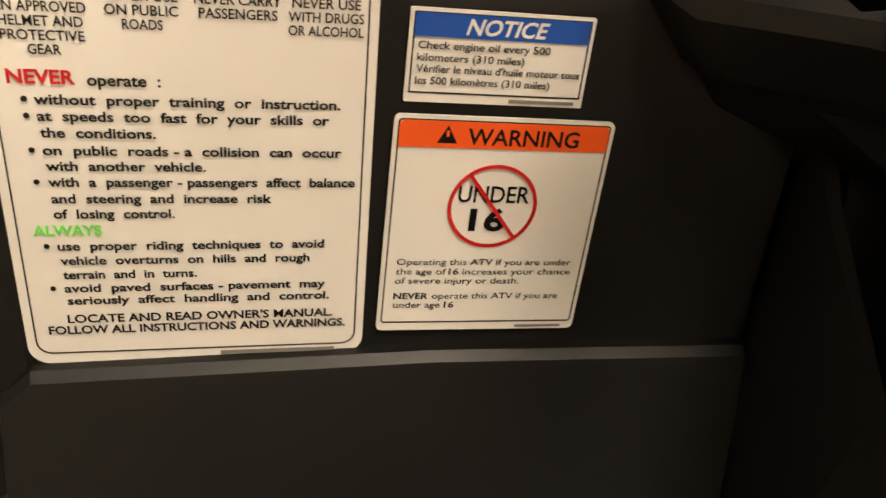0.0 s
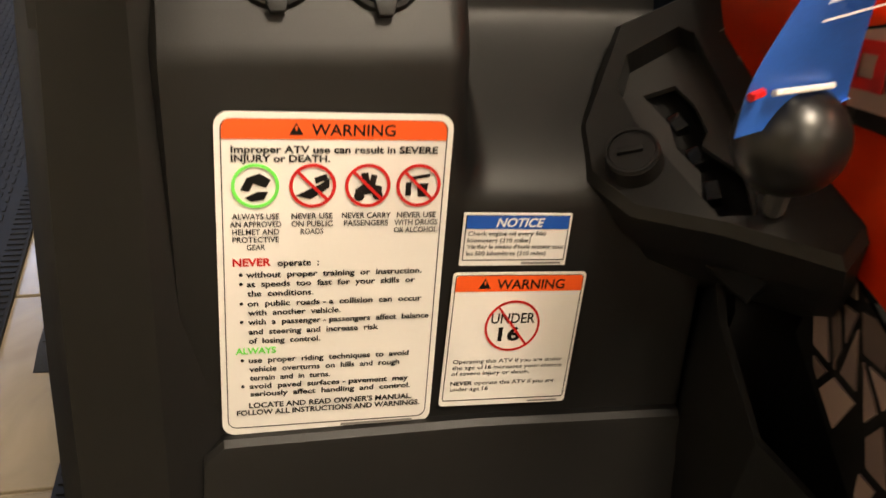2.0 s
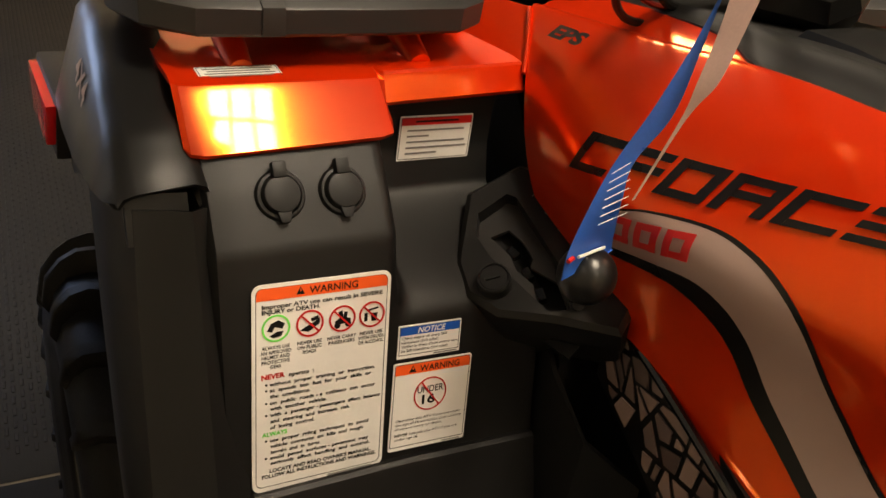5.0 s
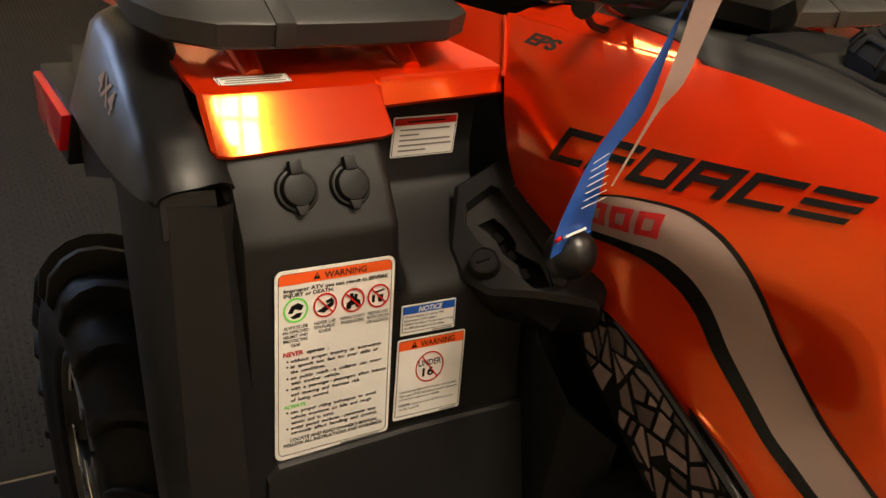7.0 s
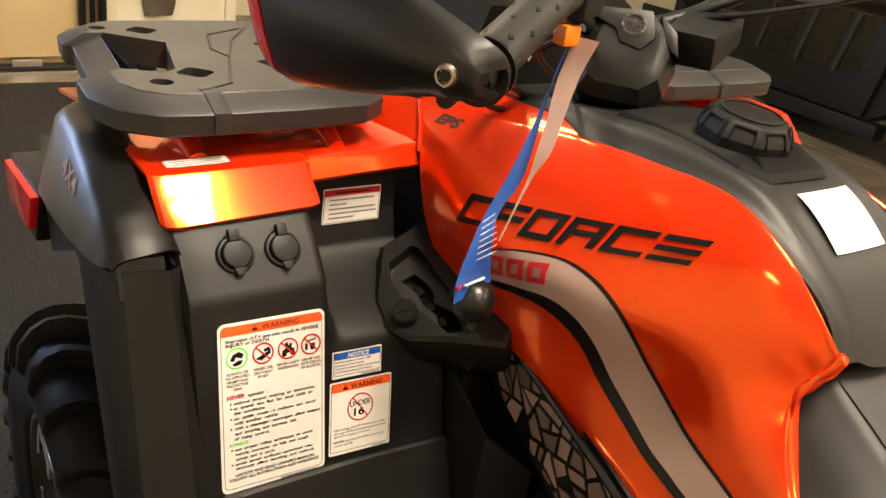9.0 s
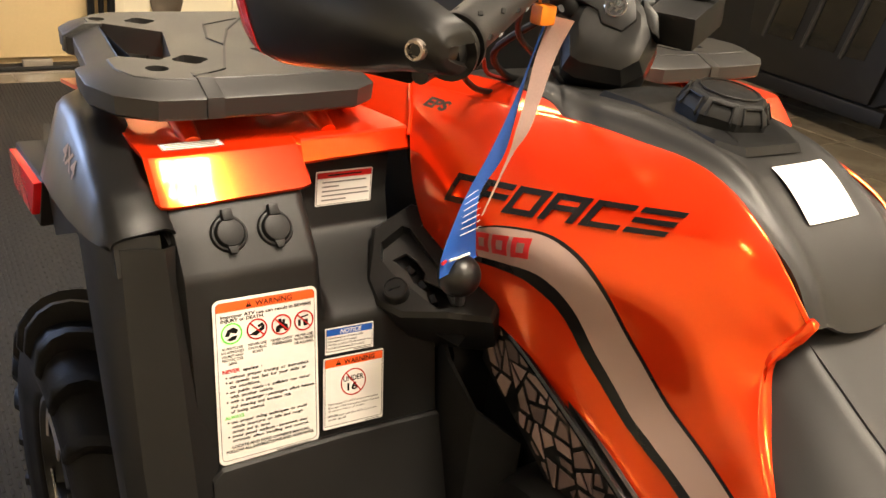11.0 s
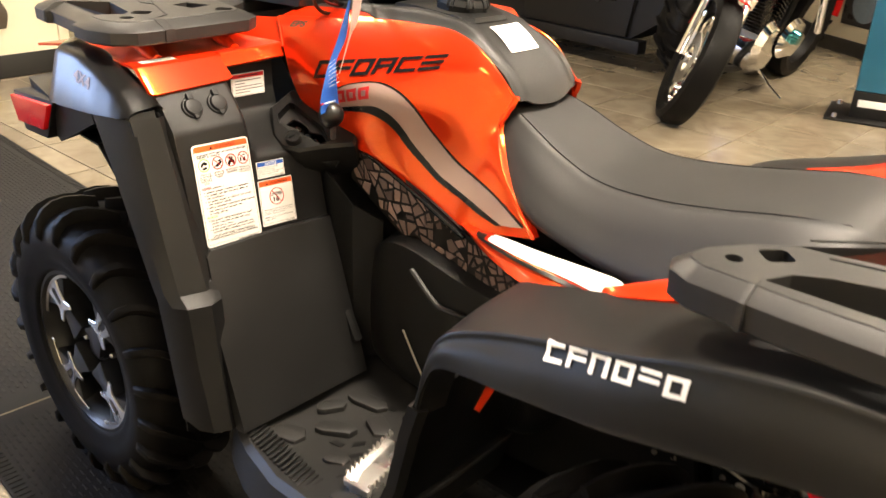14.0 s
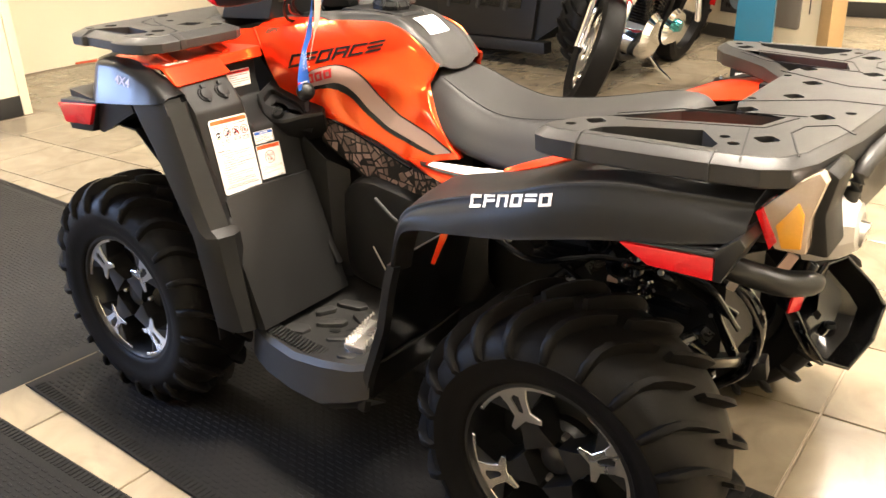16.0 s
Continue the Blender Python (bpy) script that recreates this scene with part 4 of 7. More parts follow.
# ---- rear fender ----
def fender_rear():
    rows = []
    # x, arch edge (y, z), ridge (y, z), inner top (y, z)
    data = [(0.905, -0.480, 0.595, -0.470, 0.640, -0.36, 0.66), (0.922, -0.484, 0.650, -0.474, 0.700, -0.34, 0.715), (0.948, -0.490, 0.695, -0.474, 0.738, -0.33, 0.757), (1.00, -0.496, 0.712, -0.470, 0.762, -0.335, 0.776),
            (1.06, -0.500, 0.720, -0.468, 0.780, -0.328, 0.788), (1.126, -0.500, 0.728, -0.472, 0.799, -0.326, 0.805), (1.20, -0.505, 0.741, -0.480, 0.822, -0.330, 0.829), (1.268, -0.507, 0.757, -0.487, 0.846, -0.345, 0.856), (1.34, -0.506, 0.772, -0.488, 0.862, -0.34, 0.874), (1.40, -0.502, 0.782, -0.484, 0.868, -0.34, 0.88), (1.50, -0.498, 0.796, -0.474, 0.868, -0.34, 0.878), (1.59, -0.485, 0.812, -0.45, 0.862, -0.34, 0.872)]
    for x, ya, za, yr, zr, yi, zi in data:
        rows.append([(x + 0.01, ya + 0.05, za - 0.004), (x, ya + 0.004, za - 0.004), (x, ya, za + 0.004), (x, (ya + yr) / 2 - 0.006, (za + zr) / 2), (x, yr - 0.004, zr - 0.012), (x, yr - 0.001, zr - 0.002), (x, yr + 0.009, zr + 0.001), (x, (yr + yi) / 2, (zr + zi) / 2 + 0.004), (x, yi, zi)])
    for s in (-1, 1):
        R = [[(p[0], p[1] if s < 0 else -p[1] + 0.02, p[2]) for p in r] for r in rows]
        if s < 0:
            SURF["rear_fender"] = surface(R, 56, 32)
        part("rear_fender", grid_bm(surface(R, 56, 32), 0.004 if s > 0 else -0.004), PLASTIC, ATV, "matt black plastic rear fender", 40)
        # orange inner fender
        f = lambda y: y if s < 0 else -y + 0.02
        wide = -0.45 if s < 0 else -0.345
        R = [[(x, f(max(y0, wide)), z0), (x, f((max(y0, wide) + y1) / 2), (z0 + z1) / 2 + 0.008), (x, f(y1), z1)] for x, y0, z0, y1, z1 in ((1.075, -0.330, 0.788, -0.315, 0.789), (1.12, -0.340, 0.806, -0.265, 0.803), (1.17, -0.342, 0.822, -0.215, 0.816), (1.25, -0.350, 0.853, -0.17, 0.842), (1.40, -0.35, 0.882, -0.15, 0.862), (1.52, -0.35, 0.882, -0.15, 0.862))]
        part("rear_cover", grid_bm(surface(R, 30, 12), 0.004 if s > 0 else -0.004), ORANGE, ATV, "glossy orange rear cover under the rack", 40)
        # red reflector along the tail, tail light, bumper bar
        part("side_marker", prism([(1.402, 0.779), (1.555, 0.786), (1.556, 0.748), (1.452, 0.750)], f(-0.506), f(-0.470), "y", 0.003), REDLENS, ATV, "red side marker")
        part("fender_tail", prism([(1.41, 0.784), (1.552, 0.793), (1.590, 0.826), (1.600, 0.812), (1.568, 0.748), (1.556, 0.748), (1.557, 0.786)], f(-0.508), f(-0.42), "y", 0.003), PLASTIC_SMOOTH, ATV)
        part("tail_block", prism([(1.45, 0.748), (1.56, 0.746), (1.585, 0.80), (1.40, 0.785)], f(-0.498), f(-0.40), "y", 0.004), DARK, ATV)
        tl = part("tail_light", prism([(1.588, 0.842), (1.640, 0.895), (1.668, 0.915), (1.680, 0.90), (1.664, 0.84), (1.664, 0.785), (1.618, 0.786)], f(-0.43), f(-0.398), "y", 0.006), CLEARLENS, ATV, "smoky tail light with an amber indicator")
        part("light_back", prism([(1.592, 0.835), (1.640, 0.888), (1.672, 0.912), (1.690, 0.90), (1.678, 0.84), (1.690, 0.775), (1.614, 0.776)], f(-0.400), f(-0.30), "y", 0.006), PLASTIC, tl)
        part("red_lens", prism([(1.586, 0.842), (1.596, 0.85), (1.622, 0.80), (1.612, 0.786)], f(-0.434), f(-0.36), "y", 0.002), REDLENS, tl)
        part("amber_lens", prism([(1.618, 0.826), (1.646, 0.866), (1.656, 0.848), (1.657, 0.796), (1.630, 0.792)], f(-0.436), f(-0.41), "y", 0.002), AMBERLENS, tl)
        part("tail_bumper", tube([(1.52, f(-0.44), 0.758), (1.57, f(-0.46), 0.756), (1.635, f(-0.435), 0.738), (1.668, f(-0.395), 0.729), (1.678, f(-0.372), 0.727)], [0.017, 0.020, 0.021, 0.020, 0.010], 14, smooth=24), PLASTIC_SMOOTH, ATV)


fender_rear()


# ---- wheels ----
def tyre_bm(R, w, rim):
    """A round-shouldered carcass with a rim guard on each side."""
    pr = [(rim - 0.006, -w * 0.36), (rim + 0.004, -w * 0.415), (rim + 0.012, -w * 0.445), (rim + 0.018, -w * 0.440), (rim + 0.036, -w * 0.478), (rim + 0.062, -w * 0.498), (R - 0.078, -w * 0.488), (R - 0.055, -w * 0.455), (R - 0.038, -w * 0.385), (R - 0.030, -w * 0.28), (R - 0.026, -w * 0.13), (R - 0.025, 0)]
    pr = pr + [(r, -h) for r, h in pr[-2::-1]]
    return lathe(pr, 72)


def lug_mesh(R, w):
    """One curved bar of the tread, from the middle over the shoulder."""
    bm = bmesh.new()
    path = [(-0.03, 0.005, R - 0.032, R - 0.004, 0.020), (0.03, 0.10, R - 0.032, R + 0.000, 0.024), (0.10, 0.21, R - 0.036, R + 0.000, 0.027), (0.155, 0.31, R - 0.042, R - 0.006, 0.030), (0.185, 0.395, R - 0.050, R - 0.018, 0.033), (0.195, 0.455, R - 0.066, R - 0.038, 0.035), (0.196, 0.484, R - 0.082, R - 0.066, 0.026)]
    prev = None
    for da, fy, rl, rh, half in path:
        out = 0.007 if fy > 0.43 else 0.003
        sec = []
        for u, r in ((-1.0, rl), (-0.86, rl * 0.25 + rh * 0.75), (-0.66, rh), (0.66, rh), (0.86, rl * 0.25 + rh * 0.75), (1.0, rl)):
            aa = da + 1.02 * half * u
            sec.append(bm.verts.new((r * math.cos(aa), r * math.sin(aa), w * fy + (out if r != rl else 0))))
        if prev:
            for i in range(6):
                bm.faces.new([prev[i], prev[(i + 1) % 6], sec[(i + 1) % 6], sec[i]])
        else:
            bm.faces.new(sec)
        prev = sec
    bm.faces.new(prev[::-1])
    finish(bm, 50)
    me = bpy.data.meshes.new("tread_lug")
    bm.to_mesh(me)
    bm.free()
    me.materials.append(RUBBER)
    return me


def tread(wh, R, w, lugs, m=None):
    me = lug_mesh(R, w)
    for k in range(lugs):
        for flip in (0, 1):
            ob = new("tread_lug", me)
            ob.parent = wh
            q = Matrix.Rotation((k + 0.5 * flip) * 2 * math.pi / lugs, 4, "Z")
            if flip:
                q = q @ Matrix.Rotation(math.pi, 4, "X")
            ob.matrix_local = (m or Matrix()) @ q


def wheel(x, y, z, R, w, side, turn, label):
    """side -1: the outer face looks to -y."""
    rim = 0.176
    base = pose(x, y, z) @ Matrix.Rotation(radians(90 if side < 0 else -90), 4, "X") @ Matrix.Rotation(radians(turn), 4, "Z")
    wh = part("wheel", lathe([(0.0, w * 0.20), (0.062, w * 0.20), (0.072, w * 0.15), (0.072, 0.0), (0.06, -w * 0.4), (0.0, -w * 0.4)], 40), RIMBLACK, ATV, label, m=base)
    part("tyre", tyre_bm(R, w, rim), RUBBER, wh, "knobbly black tyre", 60)
    tread(wh, R, w, 22)
    part("rim_barrel", lathe([(rim + 0.004, w * 0.41), (rim + 0.006, w * 0.37), (rim - 0.006, w * 0.36), (rim - 0.010, w * 0.25), (rim - 0.018, -w * 0.3), (rim, -w * 0.40), (rim - 0.02, -w * 0.40), (rim - 0.03, -w * 0.28), (rim - 0.022, w * 0.2), (rim - 0.012, w * 0.36), (rim - 0.004, w * 0.412)], 72, closed=True), RIMBLACK, wh)
    part("rim_disc", lathe([(0.0, w * 0.06), (0.06, w * 0.08), (rim - 0.02, w * 0.02), (rim - 0.02, -w * 0.02), (0.0, w * 0.0)], 48), DARK, wh)
    for k in range(4):
        q = Matrix.Rotation(k * math.pi / 2, 4, "Z")
        # dark forked spoke and the machined face on its head
        bm = prism([(0.040, -0.036), (0.078, -0.022), (0.118, -0.022), (0.150, -0.070), (0.164, -0.060), (0.170, -0.02), (0.170, 0.02), (0.164, 0.060), (0.150, 0.070), (0.118, 0.022), (0.078, 0.022), (0.040, 0.036)], w * 0.10, w * 0.365, "z", 0.004)
        bmesh.ops.transform(bm, matrix=q, verts=bm.verts)
        part("spoke", bm, RIMBLACK, wh)
        ro, ri = 0.1695, 0.1600
        arc = [(ro * math.cos(a), ro * math.sin(a)) for a in np.linspace(-0.59, 0.59, 15)]
        arc2 = [(ri * math.cos(a), ri * math.sin(a)) for a in np.linspace(0.57, 0.20, 5)]
        arc3 = [(ri * math.cos(a), ri * math.sin(a)) for a in np.linspace(-0.20, -0.57, 5)]
        out = arc + arc2 + [(0.140, 0.024), (0.112, 0.019), (0.094, 0.036), (0.085, 0.032), (0.098, 0.0), (0.085, -0.032), (0.094, -0.036), (0.112, -0.019), (0.140, -0.024)] + arc3
        bm = plate(out, [[(0.118, -0.006), (0.148, -0.010), (0.154, 0.0), (0.148, 0.010), (0.118, 0.006), (0.113, 0.0)]], w * 0.366, w * 0.380, 0.0012)
        bmesh.ops.transform(bm, matrix=q, verts=bm.verts)
        part("spoke_face", bm, POLISH, wh, "machined aluminium spoke face")
        ln = lathe([(0.0, w * 0.255), (0.005, w * 0.255), (0.007, w * 0.245), (0.008, w * 0.15), (0.0, w * 0.15)], 6, q @ Matrix.Rotation(math.pi / 4, 4, "Z") @ Matrix.Translation((0.055, 0, 0)))
        part("lug_nut", ln, STEEL, wh)
    part("hub_cap", lathe([(0.0, w * 0.29), (0.02, w * 0.285), (0.030, w * 0.26), (0.032, w * 0.15), (0.0, w * 0.15)], 28), RIMBLACK, wh)
    return wh


wheel(0.0, -0.440, 0.314, 0.325, 0.215, -1, 46, "front wheel with black and machined alloy rim")
wheel(0.0, 0.480, 0.314, 0.325, 0.215, 1, 20, "front wheel with black and machined alloy rim")
wheel(1.29, -0.424, 0.305, 0.316, 0.265, -1, 28, "rear wheel with black and machined alloy rim")
wheel(1.29, 0.464, 0.305, 0.316, 0.265, 1, 10, "rear wheel with black and machined alloy rim")


# ---- decals that follow a curved panel ----
from mathutils.bvhtree import BVHTree


def tree_of(G):
    nu, nv = G.shape[:2]
    V = [tuple(p) for p in G.reshape(-1, 3)]
    return BVHTree.FromPolygons(V, [(i * nv + j, (i + 1) * nv + j, (i + 1) * nv + j + 1, i * nv + j + 1) for i in range(nu - 1) for j in range(nv - 1)])


TREE = {k: tree_of(g) for k, g in SURF.items()}


def onto(tree, x, z, lift):
    p, n, _, _ = TREE[tree].ray_cast(Vector((x, -1.5, z)), Vector((0, 1, 0)))
    if p is None:
        p, n, _, _ = TREE[tree].find_nearest(Vector((x, -0.3, z)))
    n = n if n.y < 0 else -n
    return tuple(p + n * lift)


def strip(tree, A, B, n, m, lift, name, mat, parent, label=""):
    """A decal between two curves (x, z), laid on a panel."""
    A, B = crom(A, n), crom(B, n)
    G = [[onto(tree, *(a + (b - a) * t), lift) for t in np.linspace(0, 1, m)] for a, b in zip(A, B)]
    return part(name, grid_bm(np.array(G), 0.0004), mat, parent, label, 60)


def blocks(tree, bl, tl, tr, br, shapes, thick, lift, mat, parent, gap=0.12):
    """A row of slanted plain bars in a four-cornered field; each shape names its bars."""
    bl, tl, tr, br = (np.array(p) for p in (bl, tl, tr, br))
    n = len(shapes)

    def at(u, v):
        return (bl + (br - bl) * u) * (1 - v) + (tl + (tr - tl) * u) * v

    for k, bars in enumerate(shapes):
        u0, u1 = (k + gap / 2) / n, (k + 1 - gap / 2) / n
        w = thick * 0.55 / n * 1.6
        rects = dict(t=(u0, u1, 1 - thick, 1), b=(u0, u1, 0, thick), m=(u0, u1, 0.5 - thick / 2, 0.5 + thick / 2), l=(u0, u0 + w, 0, 1), r=(u1 - w, u1, 0, 1))
        bm = bmesh.new()
        for c in bars:
            a0, a1, v0, v1 = rects[c]
            G = [[onto(tree, *at(u, v), lift + 0.00015 * "tbmlr".index(c)) for v in np.linspace(v0, v1, 5)] for u in np.linspace(a0, a1, 7)]
            grid_bm(np.array(G), 0.0003, bm=bm)
        part("badge_bar", bm, mat, parent, "", 60)


TANK_OB = next(o for o in ATV.children if o.name == "tank_panel")
UP = [(0.395, 0.886), (0.430, 0.902), (0.477, 0.913), (0.509, 0.911), (0.538, 0.900), (0.563, 0.879), (0.590, 0.838), (0.632, 0.804), (0.684, 0.784), (0.749, 0.767), (0.818, 0.743)]
LO = [(0.400, 0.855), (0.440, 0.865), (0.481, 0.873), (0.506, 0.866), (0.524, 0.849), (0.552, 0.811), (0.603, 0.774), (0.640, 0.760), (0.663, 0.753), (0.713, 0.741), (0.772, 0.731)]
BL = [(0.375, 0.842), (0.430, 0.853), (0.465, 0.856), (0.494, 0.846), (0.514, 0.830), (0.545, 0.798), (0.598, 0.764), (0.636, 0.750), (0.659, 0.744), (0.705, 0.732), (0.758, 0.726)]
strip("tank", UP, LO, 60, 10, 0.0010, "side_stripe", GREYSTRIPE, TANK_OB, "silver-grey curved side stripe")
strip("tank", LO, BL, 60, 4, 0.0011, "stripe_edge", INK, TANK_OB)
UPK = [(x + 0.003, z + 0.003) for x, z in UP]
strip("tank", UPK, UP, 60, 3, 0.0011, "stripe_edge", INK, TANK_OB)
blocks("tank", (0.338, 0.897), (0.343, 0.929), (0.600, 0.975), (0.592, 0.951), ["tbl", "tml", "tblr", "tlrm", "tbl", "tmb"], 0.21, 0.0014, INK, TANK_OB)
blocks("tank", (0.397, 0.864), (0.400, 0.886), (0.478, 0.908), (0.480, 0.888), ["tblr", "tblr", "tblr"], 0.26, 0.0019, REDINK, TANK_OB, 0.2)
FEND_OB = next(o for o in ATV.children if o.name == "rear_fender")
blocks("rear_fender", (1.098, 0.770), (1.094, 0.790), (1.280, 0.834), (1.281, 0.814), ["tbl", "tml", "tlr", "tblr", "tm", "tblr"], 0.22, 0.0012, WHITE, FEND_OB, 0.2)


def lettering(parent, s, tl, w, h, mat, m=None, bold=0.0, shear=0.0, z=0.0012, name="lettering"):
    """A line of letters; tl is its top left corner in its parent's plane."""
    bm = text_bm(s, w, h, bold, shear)
    bmesh.ops.translate(bm, vec=(tl[0], tl[1] - h, z), verts=bm.verts)
    return part(name, bm, mat, parent, m=m)


def on_panel(origin, u, up):
    """A plane with x along u, y along up, seen against its z."""
    u = Vector(u).normalized()
    n = u.cross(Vector(up)).normalized()
    v = n.cross(u)
    return Matrix(((u.x, v.x, n.x, origin[0]), (u.y, v.y, n.y, origin[1]), (u.z, v.z, n.z, origin[2]), (0, 0, 0, 1)))


lettering(TANK_OB, "EPS", (0, 0), 0.052, 0.0125, INK, on_panel((0.238, -0.1360, 0.9835), (0.985, -0.06, 0.13), (0.25, 0.62, 0.75)), 0.05, 0.25, 0.0)
CAP_OB = next(o for o in ATV.children if o.name == "fender_cap")
bm = text_bm("4X4", 0.060, 0.019, 0.02)
for v in bm.verts:
    v.co = onto("fender_cap", 0.118 + v.co.x, 0.906 + v.co.y - 0.10 * v.co.x, 0.0052)
part("lettering", bm, GREYSTRIPE, CAP_OB)


# ---- stickers ----
def rounded(x0, y0, x1, y1, r, n=5):
    out = []
    for cx, cy, a in ((x1 - r, y1 - r, 0), (x0 + r, y1 - r, 90), (x0 + r, y0 + r, 180), (x1 - r, y0 + r, 270)):
        out += [(cx + r * math.cos(radians(a + 90 * k / n)), cy + r * math.sin(radians(a + 90 * k / n))) for k in range(n + 1)]
    return out


def flat(poly, z=0.0, h=0.0003, bm=None):
    return prism(poly, z, z + h, "z", 0, bm)


def outline(x0, y0, x1, y1, r, t, z):
    return plate(rounded(x0, y0, x1, y1, r), [rounded(x0 + t, y0 + t, x1 - t, y1 - t, max(0.0003, r - t))], z, z + 0.0002, 0.00002)


def ring_flat(cx, cy, r0, r1, z, n=40):
    return plate(circle(cx, cy, r1, n), [circle(cx, cy, r0, n)], z, z + 0.0002, 0.00002)


def slab(cx, cy, w, h, a, z, bm=None):
    return box((-w / 2, -h / 2, 0), (w / 2, h / 2, 0.0002), 0, bm, Matrix.Translation((cx, cy, z)) @ Matrix.Rotation(radians(a), 4, "Z"))


def sticker(name, label, tl, angle, w, h, r, tilt=(0.247, 0.969)):
    """A vinyl sticker on the leaning panel; local x to its right, y up from the top left corner."""
    n = Vector((tilt[1], 0, tilt[0]))
    down = Vector((tilt[0], 0, -tilt[1]))
    y = Vector((0, 1, 0))
    u = y * math.cos(radians(angle)) + down * math.sin(radians(angle))
    M4 = on_panel(Vector(tl) + n * 0.0012, u, -down)
    return part(name, flat(rounded(0, -h, w, 0, r), -0.001, 0.0012), WHITE, ATV, label, m=M4)


def tri_mark(p, cx, cy, s):
    part("warning_triangle", flat([(cx - s, cy - s * 0.8), (cx + s, cy - s * 0.8), (cx, cy + s)], 0.0006), INK, p)
    part("triangle_mark", flat([(cx - s * 0.12, cy - s * 0.1), (cx + s * 0.12, cy - s * 0.1), (cx + s * 0.15, cy + s * 0.5), (cx - s * 0.15, cy + s * 0.5)], 0.001), ORANGEINK, p)


def big_sticker():
    w, h = 0.1132, 0.178
    p = sticker("warning_label", "white safety sticker with orange warning header and pictograms", (0.3300, -0.4328, 0.8205), 1.9, w, h, 0.007, (0.208, 0.978))
    part("border", outline(0.0028, -h + 0.0042, w - 0.0028, -0.0028, 0.005, 0.0005, 0.0003), INK, p)
    band = [(0.0034, -0.0126), (w - 0.0034, -0.0126)] + [q for q in rounded(0.0034, -0.030, w - 0.0034, -0.0030, 0.0046) if q[1] > -0.0122]
    part("header_band", flat(band, 0.0004), ORANGEINK, p)
    tri_mark(p, 0.0375, -0.0078, 0.0034)
    lettering(p, "WARNING", (0.0445, -0.0050), 0.040, 0.0056, INK, bold=0.015, z=0.0009)
    L = lambda s, x, v, ww, hh=0.0031, mat=INK, b=0.026: lettering(p, s, (x, -v * h), ww, hh, mat, bold=b, z=0.0008)
    L("Improper ATV use can result in SEVERE", 0.0075, 0.089, 0.0985, 0.0034)
    L("INJURY or DEATH.", 0.0075, 0.114, 0.046, 0.0034)
    caps = (["ALWAYS USE", "AN APPROVED", "HELMET AND", "PROTECTIVE", "GEAR"], ["NEVER USE", "ON PUBLIC", "ROADS"], ["NEVER CARRY", "PASSENGERS"], ["NEVER USE", "WITH DRUGS", "OR ALCOHOL"])
    for k, (lines, cx) in enumerate(zip(caps, (0.0185, 0.0455, 0.0722, 0.0975))):
        cy = -0.0357
        r = 0.0112
        part("pictogram_ring", ring_flat(cx, cy, r - 0.0016, r, 0.0009), GREENINK if k == 0 else REDINK, p)
        bm = bmesh.new()
        if k == 0:
            flat([(cx - 0.007, cy - 0.002), (cx - 0.004, cy + 0.004), (cx + 0.002, cy + 0.0062), (cx + 0.0072, cy + 0.003), (cx + 0.005, cy - 0.001), (cx - 0.001, cy + 0.001), (cx - 0.003, cy - 0.003)], 0.0005, bm=bm)
            flat([(cx - 0.005, cy - 0.006), (cx + 0.001, cy - 0.003), (cx + 0.006, cy - 0.003), (cx + 0.004, cy - 0.007), (cx - 0.002, cy - 0.008)], 0.0005, bm=bm)
        elif k == 1:
            flat([(cx - 0.008, cy - 0.005), (cx + 0.004, cy + 0.001), (cx + 0.008, cy + 0.004), (cx + 0.008, cy - 0.001), (cx - 0.001, cy - 0.007)], 0.0005, bm=bm)
            slab(cx + 0.004, cy + 0.0035, 0.006, 0.003, 20, 0.0005, bm)
        elif k == 2:
            flat([(cx - 0.006, cy - 0.002), (cx - 0.001, cy + 0.0015), (cx + 0.007, cy - 0.0005), (cx + 0.007, cy - 0.004), (cx - 0.006, cy - 0.005)], 0.0005, bm=bm)
            flat(circle(cx - 0.004, cy - 0.0055, 0.0026, 12), 0.0006, bm=bm)
            flat(circle(cx + 0.005, cy - 0.0050, 0.0026, 12), 0.0006, bm=bm)
            slab(cx - 0.0012, cy + 0.0035, 0.0035, 0.006, 12, 0.0006, bm)
            slab(cx + 0.0026, cy + 0.0030, 0.003, 0.005, -10, 0.0007, bm)
        else:
            slab(cx - 0.005, cy - 0.002, 0.0028, 0.007, 0, 0.0005, bm)
            flat([(cx - 0.001, cy + 0.001), (cx + 0.005, cy + 0.001), (cx + 0.004, cy - 0.006), (cx, cy - 0.006)], 0.0005, bm=bm)
            slab(cx + 0.001, cy + 0.0045, 0.009, 0.0016, 10, 0.0006, bm)
        part("pictogram", bm, INK, p)
        if k:
            part("slash", slab(cx, cy, 2 * r - 0.002, 0.0015, -45, 0.0011), REDINK, p)
        for i, s in enumerate(lines):
            ww = min(0.0248, 0.00222 * len(s))
            L(s, cx - ww / 2, 0.280 + 0.0228 * i, ww, 0.0029, b=0.014)
    L("NEVER", 0.0072, 0.413, 0.0185, 0.0041, REDINK, 0.03)
    L("operate  :", 0.0288, 0.418, 0.0205, 0.0035)
